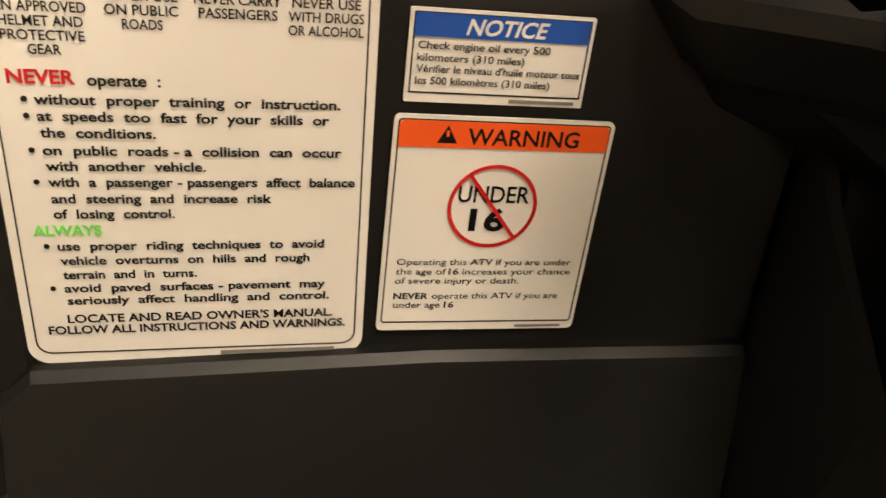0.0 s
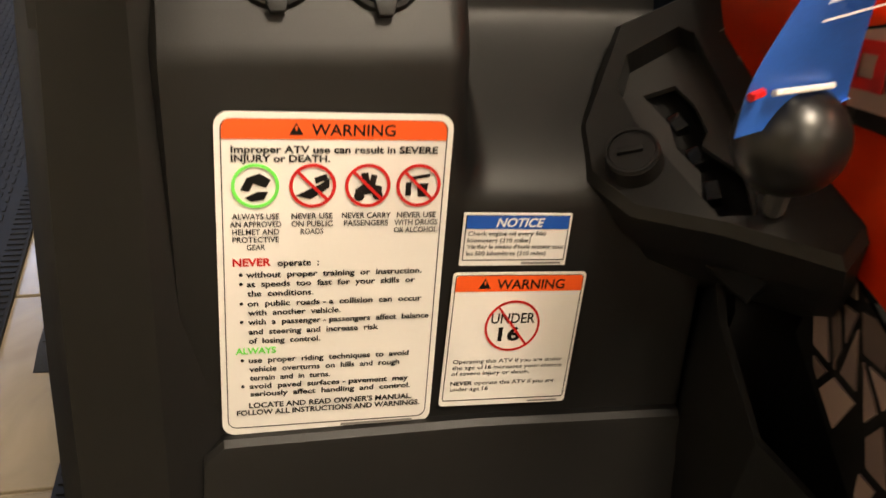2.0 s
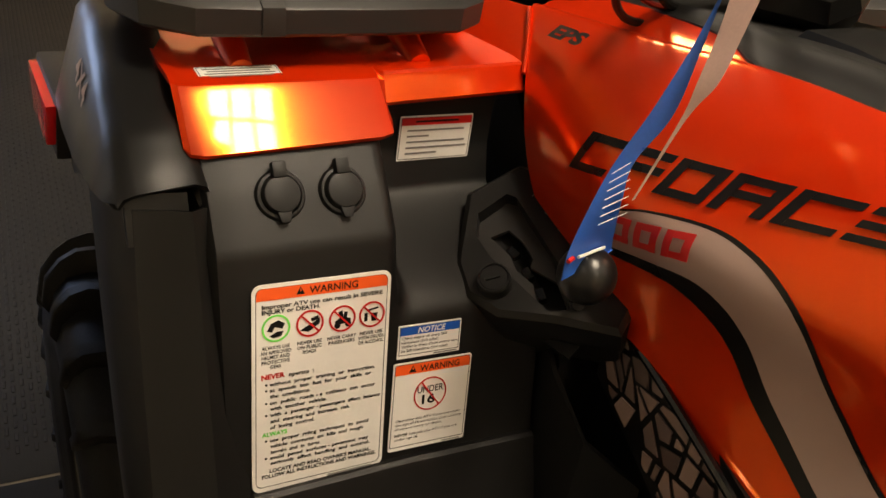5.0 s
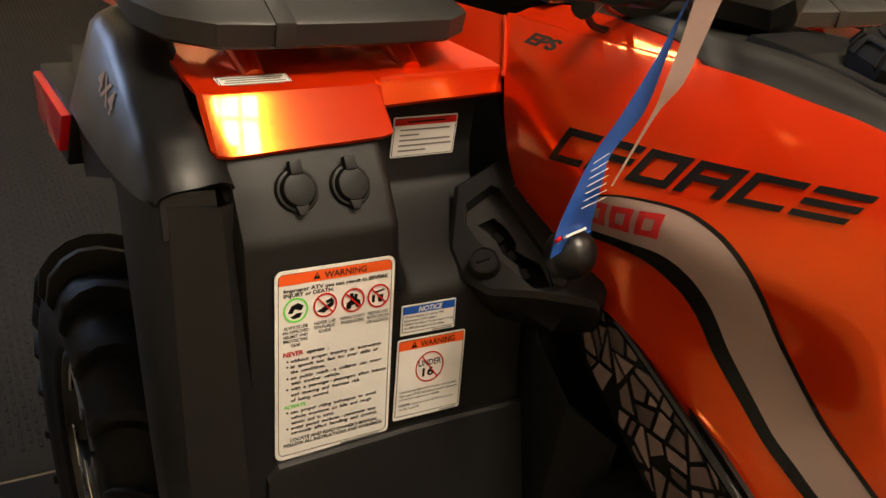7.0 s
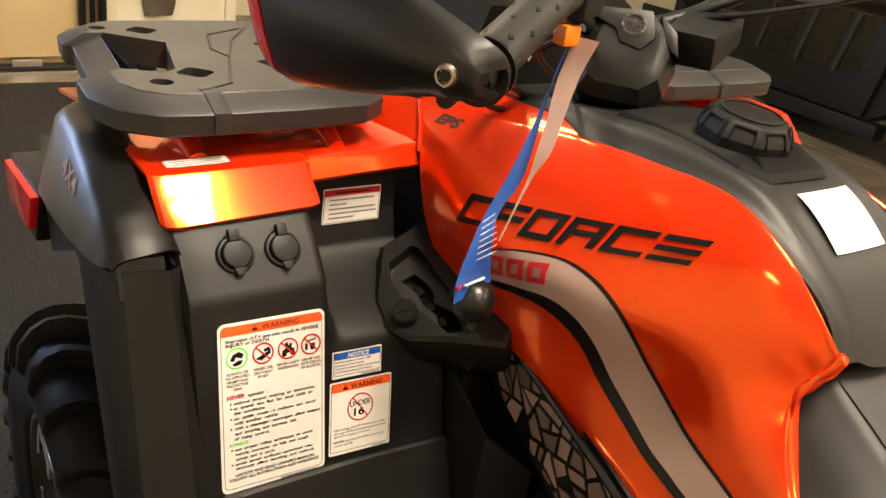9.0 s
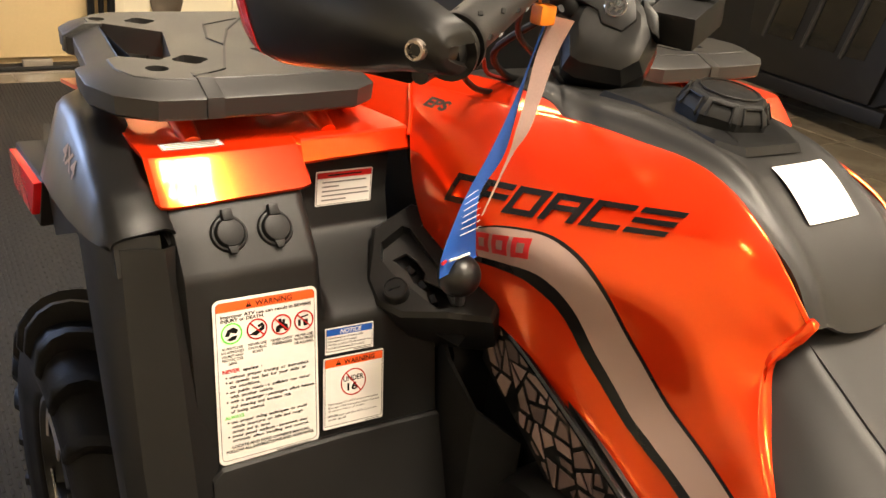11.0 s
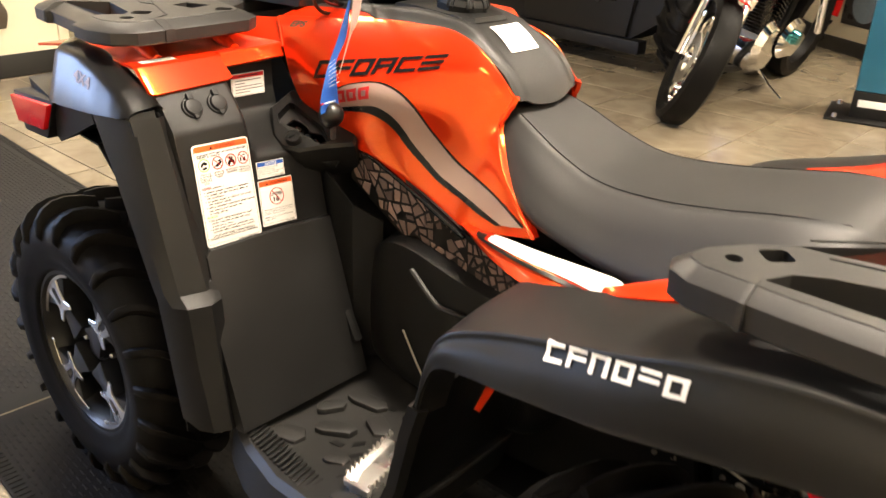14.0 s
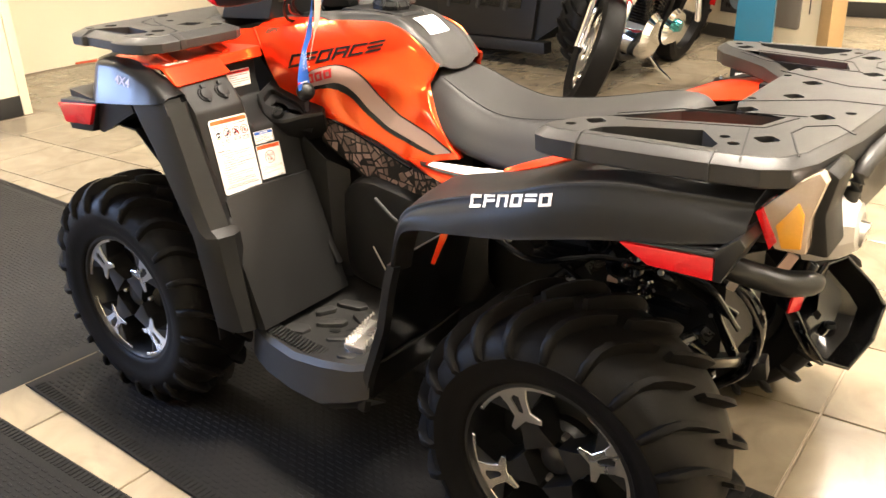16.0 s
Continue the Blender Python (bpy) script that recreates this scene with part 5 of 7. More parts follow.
    body = [("without  proper  training  or  instruction.", 0.0136, 0.4540, 0.0888), ("at  speeds  too  fast  for  your  skills  or", 0.0138, 0.4830, 0.0853), ("the  conditions.", 0.0140, 0.5125, 0.0328), ("on  public  roads - a  collision  can  occur", 0.0140, 0.5445, 0.0893), ("with  another  vehicle.", 0.0142, 0.5735, 0.0468), ("with  a  passenger - passengers  affect  balance", 0.0142, 0.6035, 0.0938), ("and  steering  and  increase  risk", 0.0144, 0.6355, 0.0668), ("of  losing  control.", 0.0144, 0.6655, 0.0363),
            ("use  proper  riding  techniques  to  avoid", 0.0142, 0.7305, 0.0843), ("vehicle  overturns  on  hills  and  rough", 0.0144, 0.7605, 0.0793), ("terrain  and  in  turns.", 0.0146, 0.7905, 0.0418), ("avoid  paved  surfaces - pavement  may", 0.0144, 0.8195, 0.0848), ("seriously  affect  handling  and  control.", 0.0148, 0.8465, 0.0858)]
    for s, x, v, ww in body:
        L(s, x, v, ww)
    for v in (0.456, 0.485, 0.5465, 0.6055, 0.7325, 0.8215):
        part("bullet", flat(circle(0.0110, -v * h - 0.0012, 0.0009, 10), 0.0006), INK, p)
    L("ALWAYS", 0.0076, 0.697, 0.0205, 0.0036, GREENINK, 0.03)
    L("LOCATE AND READ OWNER'S MANUAL.", 0.0140, 0.887, 0.0880, 0.0032)
    L("FOLLOW ALL INSTRUCTIONS AND WARNINGS.", 0.0076, 0.912, 0.0990, 0.0032)
    part("code_bar", slab(0.083, -h + 0.0024, 0.040, 0.0016, 0, 0.0005), GREYINK, p)


def small_stickers():
    w, h = 0.0592, 0.0295
    p = sticker("notice_label", "white oil notice sticker with a blue header", (0.3418, -0.3120, 0.7668), 3.0, w, h, 0.0006, (0.222, 0.975))
    part("border", outline(0.0012, -h + 0.0030, w - 0.0012, -0.0010, 0.0003, 0.0005, 0.0003), INK, p)
    part("header_band", flat([(0.0016, -0.0085), (w - 0.0016, -0.0085), (w - 0.0016, -0.0013), (0.0016, -0.0013)], 0.0004), BLUEINK, p)
    lettering(p, "NOTICE", (0.0175, -0.0024), 0.0265, 0.0048, WHITE, bold=0.025, shear=0.25, z=0.0009)
    for s, v, ww in (("Check engine oil every 500", 0.0098, 0.0425), ("kilometers (310 miles)", 0.0136, 0.0345), ("V\u00e9rifier le niveau d'huile moteur tous", 0.0172, 0.0535), ("les 500 kilom\u00e8tres (310 miles)", 0.0210, 0.0440)):
        lettering(p, s, (0.0030, -v), ww, 0.0024, INK, bold=0.012, z=0.0008)
    part("code_bar", slab(w - 0.014, -h + 0.0015, 0.022, 0.0011, 0, 0.0005), GREYINK, p)
    w, h = 0.0752, 0.0832
    p = sticker("age_label", "white age limit sticker with an orange warning header", (0.3492, -0.3160, 0.7340), 3.2, w, h, 0.0022, (0.212, 0.977))
    part("border", outline(0.0014, -h + 0.0034, w - 0.0014, -0.0012, 0.0014, 0.0005, 0.0003), INK, p)
    part("header_band", flat([(0.0018, -0.0108), (w - 0.0018, -0.0108), (w - 0.0018, -0.0030), (w - 0.0030, -0.0016), (0.0030, -0.0016), (0.0018, -0.0030)], 0.0004), ORANGEINK, p)
    tri_mark(p, 0.0178, -0.0064, 0.0034)
    lettering(p, "WARNING", (0.0245, -0.0037), 0.0385, 0.0056, INK, bold=0.015, z=0.0009)
    cx, cy, r = 0.0365, -0.0320, 0.0158
    part("prohibition_ring", ring_flat(cx, cy, r - 0.0013, r, 0.0009), REDINK, p)
    part("slash", slab(cx, cy, 2 * r - 0.002, 0.0013, -52, 0.0011), REDINK, p)
    lettering(p, "UNDER", (cx - 0.0125, cy + 0.0078), 0.0252, 0.0062, INK, bold=0.012, z=0.0007)
    lettering(p, "16", (cx - 0.0075, cy - 0.0010), 0.0128, 0.0082, INK, bold=0.03, z=0.0007)
    for s, x, v, ww in (("Operating this ATV if you are under", 0.0052, 0.0527, 0.0640), ("the age of", 0.0052, 0.0566, 0.0180), ("16", 0.0242, 0.0566, 0.0036), ("increases your chance", 0.0292, 0.0566, 0.0405), ("of severe injury or death.", 0.0052, 0.0604, 0.0455), ("NEVER", 0.0052, 0.0668, 0.0125), ("operate this ATV if you are", 0.0192, 0.0668, 0.0475), ("under age", 0.0055, 0.0706, 0.0170), ("16", 0.0240, 0.0706, 0.0036)):
        lettering(p, s, (x, -v), ww, 0.0025, INK, bold=0.02 if s in ("16", "NEVER") else 0.003, z=0.0008)
    part("code_bar", slab(w - 0.014, -h + 0.0016, 0.018, 0.0010, 0, 0.0005), GREYINK, p)
    # two more stickers whose print is too small to read
    w, h = 0.0745, 0.0425
    p = sticker("passenger_label", "small white sticker with a red header", (0.2135, -0.2655, 0.8945), 0.8, w, h, 0.0016, (0.03, 0.9995))
    part("border", outline(0.0012, -h + 0.0012, w - 0.0012, -0.0012, 0.001, 0.0005, 0.0003), INK, p)
    part("header_band", flat([(0.0016, -0.0085), (w - 0.0016, -0.0085), (w - 0.0016, -0.0016), (0.0016, -0.0016)], 0.0004), REDINK, p)
    part("header_bar", slab(w / 2, -0.005, 0.044, 0.0018, 0, 0.0007), INK, p)
    for k, (x0, x1) in enumerate(((0.008, 0.066), (0.008, 0.030), (0.008, 0.068), (0.008, 0.070), (0.008, 0.040))):
        part("print_bar", slab((x0 + x1) / 2, -0.0135 - 0.0055 * k, x1 - x0, 0.0017, 0, 0.0005), GREYINK, p)
    p = part("cover_label", flat(rounded(0, -0.021, 0.065, 0, 0.0015), 0, 0.001), WHITE, ATV, "small white sticker on the orange cover", m=on_panel((0.2095, -0.4440, 0.9425), (-0.02, 1, 0), (-1, 0, 0.09)))
    part("border", outline(0.0010, -0.0198, 0.064, -0.0010, 0.001, 0.0005, 0.0011), INK, p)
    for k in range(4):
        part("print_bar", slab(0.0325, -0.005 - 0.004 * k, 0.055 - 0.006 * (k % 2), 0.0016, 0, 0.0012), GREYINK, p)


big_sticker()
small_stickers()


# ---- power sockets on the panel ----
def socket(y, z, x):
    M4 = on_panel((x, y, z), (0, 1, 0), (-0.60, 0, 0.80))
    s = part("power_socket", lathe([(0.0, 0.0), (0.0190, 0.0), (0.0195, 0.003), (0.0180, 0.006), (0.0160, 0.0065), (0.0155, 0.004), (0.0, 0.004)], 32), DARK, ATV, "black capped power socket", m=M4)
    bm = lathe([(0.0, 0.0115), (0.009, 0.0115), (0.0135, 0.0105), (0.0150, 0.008), (0.0150, 0.004), (0.0, 0.004)], 32)
    prism([(-0.006, -0.012), (0.006, -0.012), (0.0035, -0.0215), (-0.0035, -0.0215)], 0.005, 0.0095, "z", 0.001, bm)
    part("lid", bm, DARK, s)
    part("hinge_tab", box((-0.0055, 0.012, 0.004), (0.0055, 0.0245, 0.0125), 0.002), DARK, s)


socket(-0.402, 0.873, 0.2945)
socket(-0.3525, 0.872, 0.2952)


# ---- shifter housing ----
def shifter():
    A, e1, e2, n = Vector((0.241, -0.21, 0.835)), Vector((0.918, 0.375, -0.127)), Vector((-0.255, 0.804, 0.537)), Vector((0.304, -0.461, 0.834))
    M4 = Matrix(((e1.x, e2.x, n.x, A.x), (e1.y, e2.y, n.y, A.y), (e1.z, e2.z, n.z, A.z), (0, 0, 0, 1)))
    out = [(0.010, -0.002), (0.028, 0.052), (0.062, 0.060), (0.130, 0.040), (0.196, 0.004), (0.203, -0.032), (0.152, -0.056), (0.112, -0.080), (0.078, -0.082), (0.050, -0.064)]
    rec = [(0.034, -0.014), (0.041, 0.018), (0.051, 0.020), (0.128, -0.013), (0.157, -0.039), (0.145, -0.052), (0.071, -0.041), (0.047, -0.032)]
    pod = part("shifter_housing", plate(out, [rec[::-1]], -0.034, 0.0, 0.005), PLASTIC, ATV, "black moulded shifter housing with gear letters", 30, M4)
    # body below the top plate
    low = [(x * 0.98 + 0.002, y * 0.98 + 0.001) for x, y in out]
    bm = grid_bm(np.array([[(x, y, -0.028) for x, y in inset(out[::-1] if area2(out) < 0 else out, 0.003)], [(x, y, -0.055) for x, y in (low[::-1] if area2(out) < 0 else low)], [(x * 0.90 + 0.010, y * 0.90 + 0.004, -0.10) for x, y in (low[::-1] if area2(out) < 0 else low)]]), closed_v=True, caps=False)
    part("housing_body", bm, PLASTIC, pod, "", 50)
    # sloping pocket with the stepped gate slot
    gate = [(0.052, -0.020), (0.060, -0.004), (0.078, -0.006), (0.096, -0.014), (0.100, -0.022), (0.128, -0.020), (0.152, -0.036), (0.150, -0.048), (0.126, -0.046), (0.112, -0.034), (0.092, -0.032), (0.078, -0.024)]
    part("gate_plate", plate([(x, y) for x, y in inset(rec if area2(rec) > 0 else rec[::-1], -0.003)], [gate], -0.020, -0.016, 0.0008), RACK, pod, "dull grey gate plate with a stepped slot")
    part("gate_pit", box((0.03, -0.06, -0.050), (0.17, 0.03, -0.046)), INK, pod)
    for x, y, a in ((0.074, -0.016, -12), (0.098, -0.025, -20), (0.120, -0.034, -35)):
        part("gate_tooth", box((-0.006, -0.004, 0), (0.006, 0.004, 0.010), 0.001, None, Matrix.Translation((x, y, -0.034)) @ Matrix.Rotation(radians(a), 4, "Z")), GLOSSBLACK, pod)
    for s, x, y in (("L", 0.062, 0.032), ("H", 0.082, 0.025), ("N", 0.102, 0.018), ("R", 0.122, 0.010), ("P", 0.140, 0.000)):
        bm = text_bm(s, 0.007, 0.009, 0.0)
        bmesh.ops.rotate(bm, cent=(0, 0, 0), matrix=Matrix.Rotation(radians(-100), 3, "Z"), verts=bm.verts)
        bmesh.ops.translate(bm, vec=(x, y + 0.004, 0.0005), verts=bm.verts)
        part("gear_letter", bm, GREYINK, pod)
    key = part("ignition_knob", lathe([(0.0, 0.011), (0.0115, 0.011), (0.0140, 0.009), (0.0150, 0.0), (0.0150, -0.004), (0.0, -0.004)], 32), PLASTIC, pod, "round black ignition cover", m=Matrix.Translation((0.092, -0.059, 0.001)))
    part("knob_ring", plate(circle(0, 0, 0.0138, 32), [circle(0, 0, 0.0124, 32)], 0.0105, 0.0118, 0.0003), PLASTIC, key)
    part("knob_bar", box((-0.0075, -0.0016, 0.0105), (0.0055, 0.0016, 0.0135), 0.0005, None, Matrix.Rotation(radians(55), 4, "Z")), DARK, key)
    part("shift_knob", lathe([(0.0, 0.0225)] + [(0.0225 * math.sin(a), 0.0225 * math.cos(a)) for a in np.linspace(0.15, 2.8, 18)] + [(0.007, -0.025), (0.0, -0.025)], 36), PLASTIC_SMOOTH, ATV, "round black shift lever knob", 50, pose(0.435, -0.213, 0.858, 0, 18, 0))
    part("lever", tube([(0.398, -0.178, 0.800), (0.412, -0.190, 0.824), (0.434, -0.211, 0.846)], 0.0055, 10, smooth=10), STEEL, ATV)


shifter()


# ---- lattice panel and the lower side panel ----
def clip(poly, a, b, c):
    """The part of a polygon where a x + b y <= c."""
    out = []
    for p, q in zip(poly, poly[1:] + poly[:1]):
        dp, dq = a * p[0] + b * p[1] - c, a * q[0] + b * q[1] - c
        if dp <= 0:
            out.append(p)
        if dp * dq < 0:
            t = dp / (dp - dq)
            out.append((p[0] + (q[0] - p[0]) * t, p[1] + (q[1] - p[1]) * t))
    return out


LATTICE_TOP = [(x, -0.129 - 0.06 * (x - 0.385), z) for x, z in ((0.385, 0.786), (0.418, 0.780), (0.491, 0.761), (0.581, 0.733), (0.665, 0.703), (0.700, 0.692))]


def lattice():
    base = [(0.385, 0.780), (0.385, 0.704), (0.473, 0.663), (0.558, 0.620), (0.632, 0.583), (0.705, 0.572), (0.79, 0.590), (0.835, 0.655), (0.765, 0.682), (0.700, 0.690), (0.665, 0.703), (0.581, 0.733), (0.491, 0.761), (0.418, 0.780)]
    y = lambda x: -0.124 - 0.06 * (x - 0.385)
    pl = prism(base, -0.126, -0.120, "y")
    for v in pl.verts:
        v.co.y += y(v.co.x) + 0.128
    pan_ob = part("lattice_panel", pl, PLASTIC_SMOOTH, ATV, "black side panel with a brown-grey broken-glass lattice")
    rnd = random.Random(11)
    inner = inset(base if area2(base) > 0 else base[::-1], 0.005)
    edges = list(zip(inner, inner[1:] + inner[:1]))

    def mean(q):
        return (sum(v[0] for v in q) / len(q), sum(v[1] for v in q) / len(q))

    # shards: the field is cut again and again by lines at odd angles
    todo, cells = [[(0.37, 0.56), (0.87, 0.56), (0.87, 0.80), (0.37, 0.80)]], []
    while todo:
        q = todo.pop()
        p = mean(q)
        if abs(area2(q)) < (0.0245 - 0.020 * max(0.0, min(0.35, p[0] - 0.45))) ** 2 * rnd.uniform(0.75, 1.7):
            cells.append(q)
            continue
        # cut across the longest side, askew
        i = max(range(len(q)), key=lambda i: math.dist(q[i], q[(i + 1) % len(q)]))
        a, b = q[i], q[(i + 1) % len(q)]
        t = rnd.uniform(0.36, 0.64)
        m0 = (a[0] + (b[0] - a[0]) * t, a[1] + (b[1] - a[1]) * t)
        ang = math.atan2(b[1] - a[1], b[0] - a[0]) + rnd.uniform(-0.55, 0.55)
        nx, ny = math.cos(ang), math.sin(ang)
        k = nx * m0[0] + ny * m0[1]
        one, two = clip(q, nx, ny, k), clip(q, -nx, -ny, -k)
        if min(len(one), len(two)) < 3:
            cells.append(q)
        else:
            todo += [one, two]
    for cell in cells:
        p = mean(cell)
        if rnd.random() < 0.10:
            continue
        # keep the piece inside the panel
        inside = sum(1 for (a, b) in edges if ((a[1] > p[1]) != (b[1] > p[1])) and p[0] < (b[0] - a[0]) * (p[1] - a[1]) / (b[1] - a[1]) + a[0]) % 2
        if not inside or len(cell) < 3:
            continue
        near = []
        for e in edges:
            A, d = Vector(e[0]), Vector(e[1]) - Vector(e[0])
            if (Vector(p) - A - d * max(0, min(1, (Vector(p) - A).dot(d) / d.length_squared))).length < 0.019:
                near.append(e)
        for a, b in near:
            nx, ny = b[1] - a[1], a[0] - b[0]
            cell = clip(cell, nx, ny, nx * a[0] + ny * a[1])
        if len(cell) < 3 or abs(area2(cell)) < 2e-5:
            continue
        cell = inset(cell if area2(cell) > 0 else cell[::-1], 0.0019 + 0.0022 * rnd.random())
        if area2(cell) < 1.5e-5:
            continue
        bm = prism(cell, -0.1275, -0.1262, "y")
        for v in bm.verts:
            v.co.y += y(v.co.x) + 0.128
        part("lattice_cell", bm, CELL, pan_ob)
    part("panel_edge", tube([(x, yy - 0.002, z - 0.004) for x, yy, z in LATTICE_TOP], 0.0045, 8, smooth=40), GLOSSBLACK, ATV, "glossy black edge strip")


CELL = worn("brown_grey_cell", (0.20, 0.14, 0.125), 0.38, grain=900, bump=0.03, vary=0.2, blotch=14)


def shade_by_piece(m, lo, hi):
    """Each piece takes its own tone."""
    N, L = m.node_tree.nodes, m.node_tree.links
    b = N["Principled BSDF"]
    src = b.inputs["Base Color"].links[0].from_socket
    oi, mr, hs = N.new("ShaderNodeObjectInfo"), N.new("ShaderNodeMapRange"), N.new("ShaderNodeHueSaturation")
    mr.inputs[3].default_value, mr.inputs[4].default_value = lo, hi
    L.new(oi.outputs["Random"], mr.inputs[0])
    L.new(mr.outputs[0], hs.inputs["Value"])
    L.new(src, hs.inputs["Color"])
    L.new(hs.outputs[0], b.inputs["Base Color"])


shade_by_piece(CELL, 0.5, 1.6)
lattice()


def lower_side():
    U = [(0.688, -0.132, 0.706), (0.747, -0.137, 0.709), (0.863, -0.166, 0.723), (0.974, -0.181, 0.734), (1.025, -0.190, 0.738), (1.050, -0.215, 0.738)]
    D = [(0.692, -0.140, 0.699), (0.765, -0.178, 0.694), (0.835, -0.205, 0.690), (0.905, -0.232, 0.694), (0.975, -0.270, 0.708), (1.062, -0.328, 0.752)]
    rows = [[np.array(u) + (np.array(d) - np.array(u)) * t + np.array((0, -0.010, 0.006)) * math.sin(math.pi * t) for t in (0, 0.25, 0.5, 0.75, 1)] for u, d in zip(U, D)]
    for s in (-1, 1):
        R = rows if s < 0 else [[np.array((p[0], 2 * CT - p[1], p[2])) for p in r] for r in rows]
        G = surface(R, 50, 20)
        ob = part("lower_side_panel", grid_bm(G, 0.004 if s < 0 else -0.004), ORANGE, ATV, "orange lower side panel with a white flash", 50)
        if s > 0:
            continue
        du, dv = np.gradient(G, axis=0), np.gradient(G, axis=1)
        n = np.cross(du, dv)
        n /= np.linalg.norm(n, axis=2, keepdims=True)
        n = np.where(n[..., 1:2] > 0, -n, n)

        def band(i0, i1, j0, j1, lift, name, mat):
            H = (G + n * lift)[i0:i1, j0:j1]
            part(name, grid_bm(H, 0.0004), mat, ob, "", 60)

        band(11, 50, 0, 9, 0.0022, "white_flash", WHITE)
        band(8, 50, 9, 12, 0.0030, "flash_edge", INK)
        band(7, 11, 0, 10, 0.0028, "flash_edge", INK)


lower_side()


# ---- tank cap, paper, handlebar ----
def cap_and_paper():
    c = part("fuel_cap", lathe([(0.0, 0.030), (0.026, 0.030), (0.036, 0.027), (0.044, 0.019), (0.047, 0.012), (0.046, 0.001), (0.038, 0.0), (0.038, -0.012), (0.0, -0.012)], 8), DARK, ATV, "black eight-sided fuel cap", 22, pose(0.502, 0.050, 1.022, 0, 6, 10) @ Matrix.Diagonal((1.06, 1.06, 1.12, 1)))
    for k in range(8):
        a = (k + 0.5) * math.pi / 4
        # raised hoop round each finger hollow
        part("grip_hoop", tube([(0.040, -0.013, 0.004), (0.0445, -0.012, 0.012), (0.038, -0.010, 0.0245), (0.038, 0.010, 0.0245), (0.0445, 0.012, 0.012), (0.040, 0.013, 0.004)], 0.0014, 6), DARK, c, m=Matrix.Rotation(a, 4, "Z"))
    part("cap_rim", plate(circle(0, 0, 0.030, 32), [circle(0, 0, 0.0275, 32)], 0.0295, 0.0308, 0.0005), DARK, c)
    part("cap_collar", lathe([(0.0, 0.0), (0.062, 0.0), (0.056, 0.008), (0.0, 0.010)], 6, pose(0.505, 0.052, 1.012, 0, 3, 20)), PLASTIC, ATV)
    tray = [(0.392, -0.020), (0.440, -0.016), (0.560, -0.030), (0.585, -0.010), (0.590, 0.070), (0.530, 0.108), (0.420, 0.112), (0.388, 0.060)]
    rings = [[(x, y, k) for x, y in inset(tray, d)] for d, k in ((0.0, 1.020), (0.004, 1.0275), (0.011, 1.0275), (0.017, 1.0245), (0.05, 1.0245))]
    part("console_tray", grid_bm(np.array([[(x, y, z - 0.085 * max(0.0, x - 0.53)) for x, y, z in r] for r in rings]), closed_v=True, caps=True), DARK, ATV, "dark sunken tray round the fuel cap", 30)
    G = []
    for u in np.linspace(0, 1, 8):
        r = []
        for v in np.linspace(0, 1, 6):
            p = Vector((0.603, 0.006, 0)).lerp(Vector((0.660, 0.000, 0)), u) + Vector((0.001, 0.077, 0)) * v
            hit, _, _, _ = CONS.ray_cast(Vector((p.x, p.y, 1.5)), Vector((0, 0, -1)))
            z = hit.z if hit else 0.98
            r.append((p.x, p.y, z + 0.0022 + 0.0015 * math.sin(u * 3.1)))
        G.append(r)
    sh = part("paper_sheet", grid_bm(np.array(G), 0.0003), PAPER, None, "plain white paper taped on the tank console", 60)
    tagged(sh, category="paper sheet")


_c = next(o for o in ATV.children if o.name == "console").data
CONS = BVHTree.FromPolygons([v.co for v in _c.vertices], [p.vertices for p in _c.polygons])
cap_and_paper()


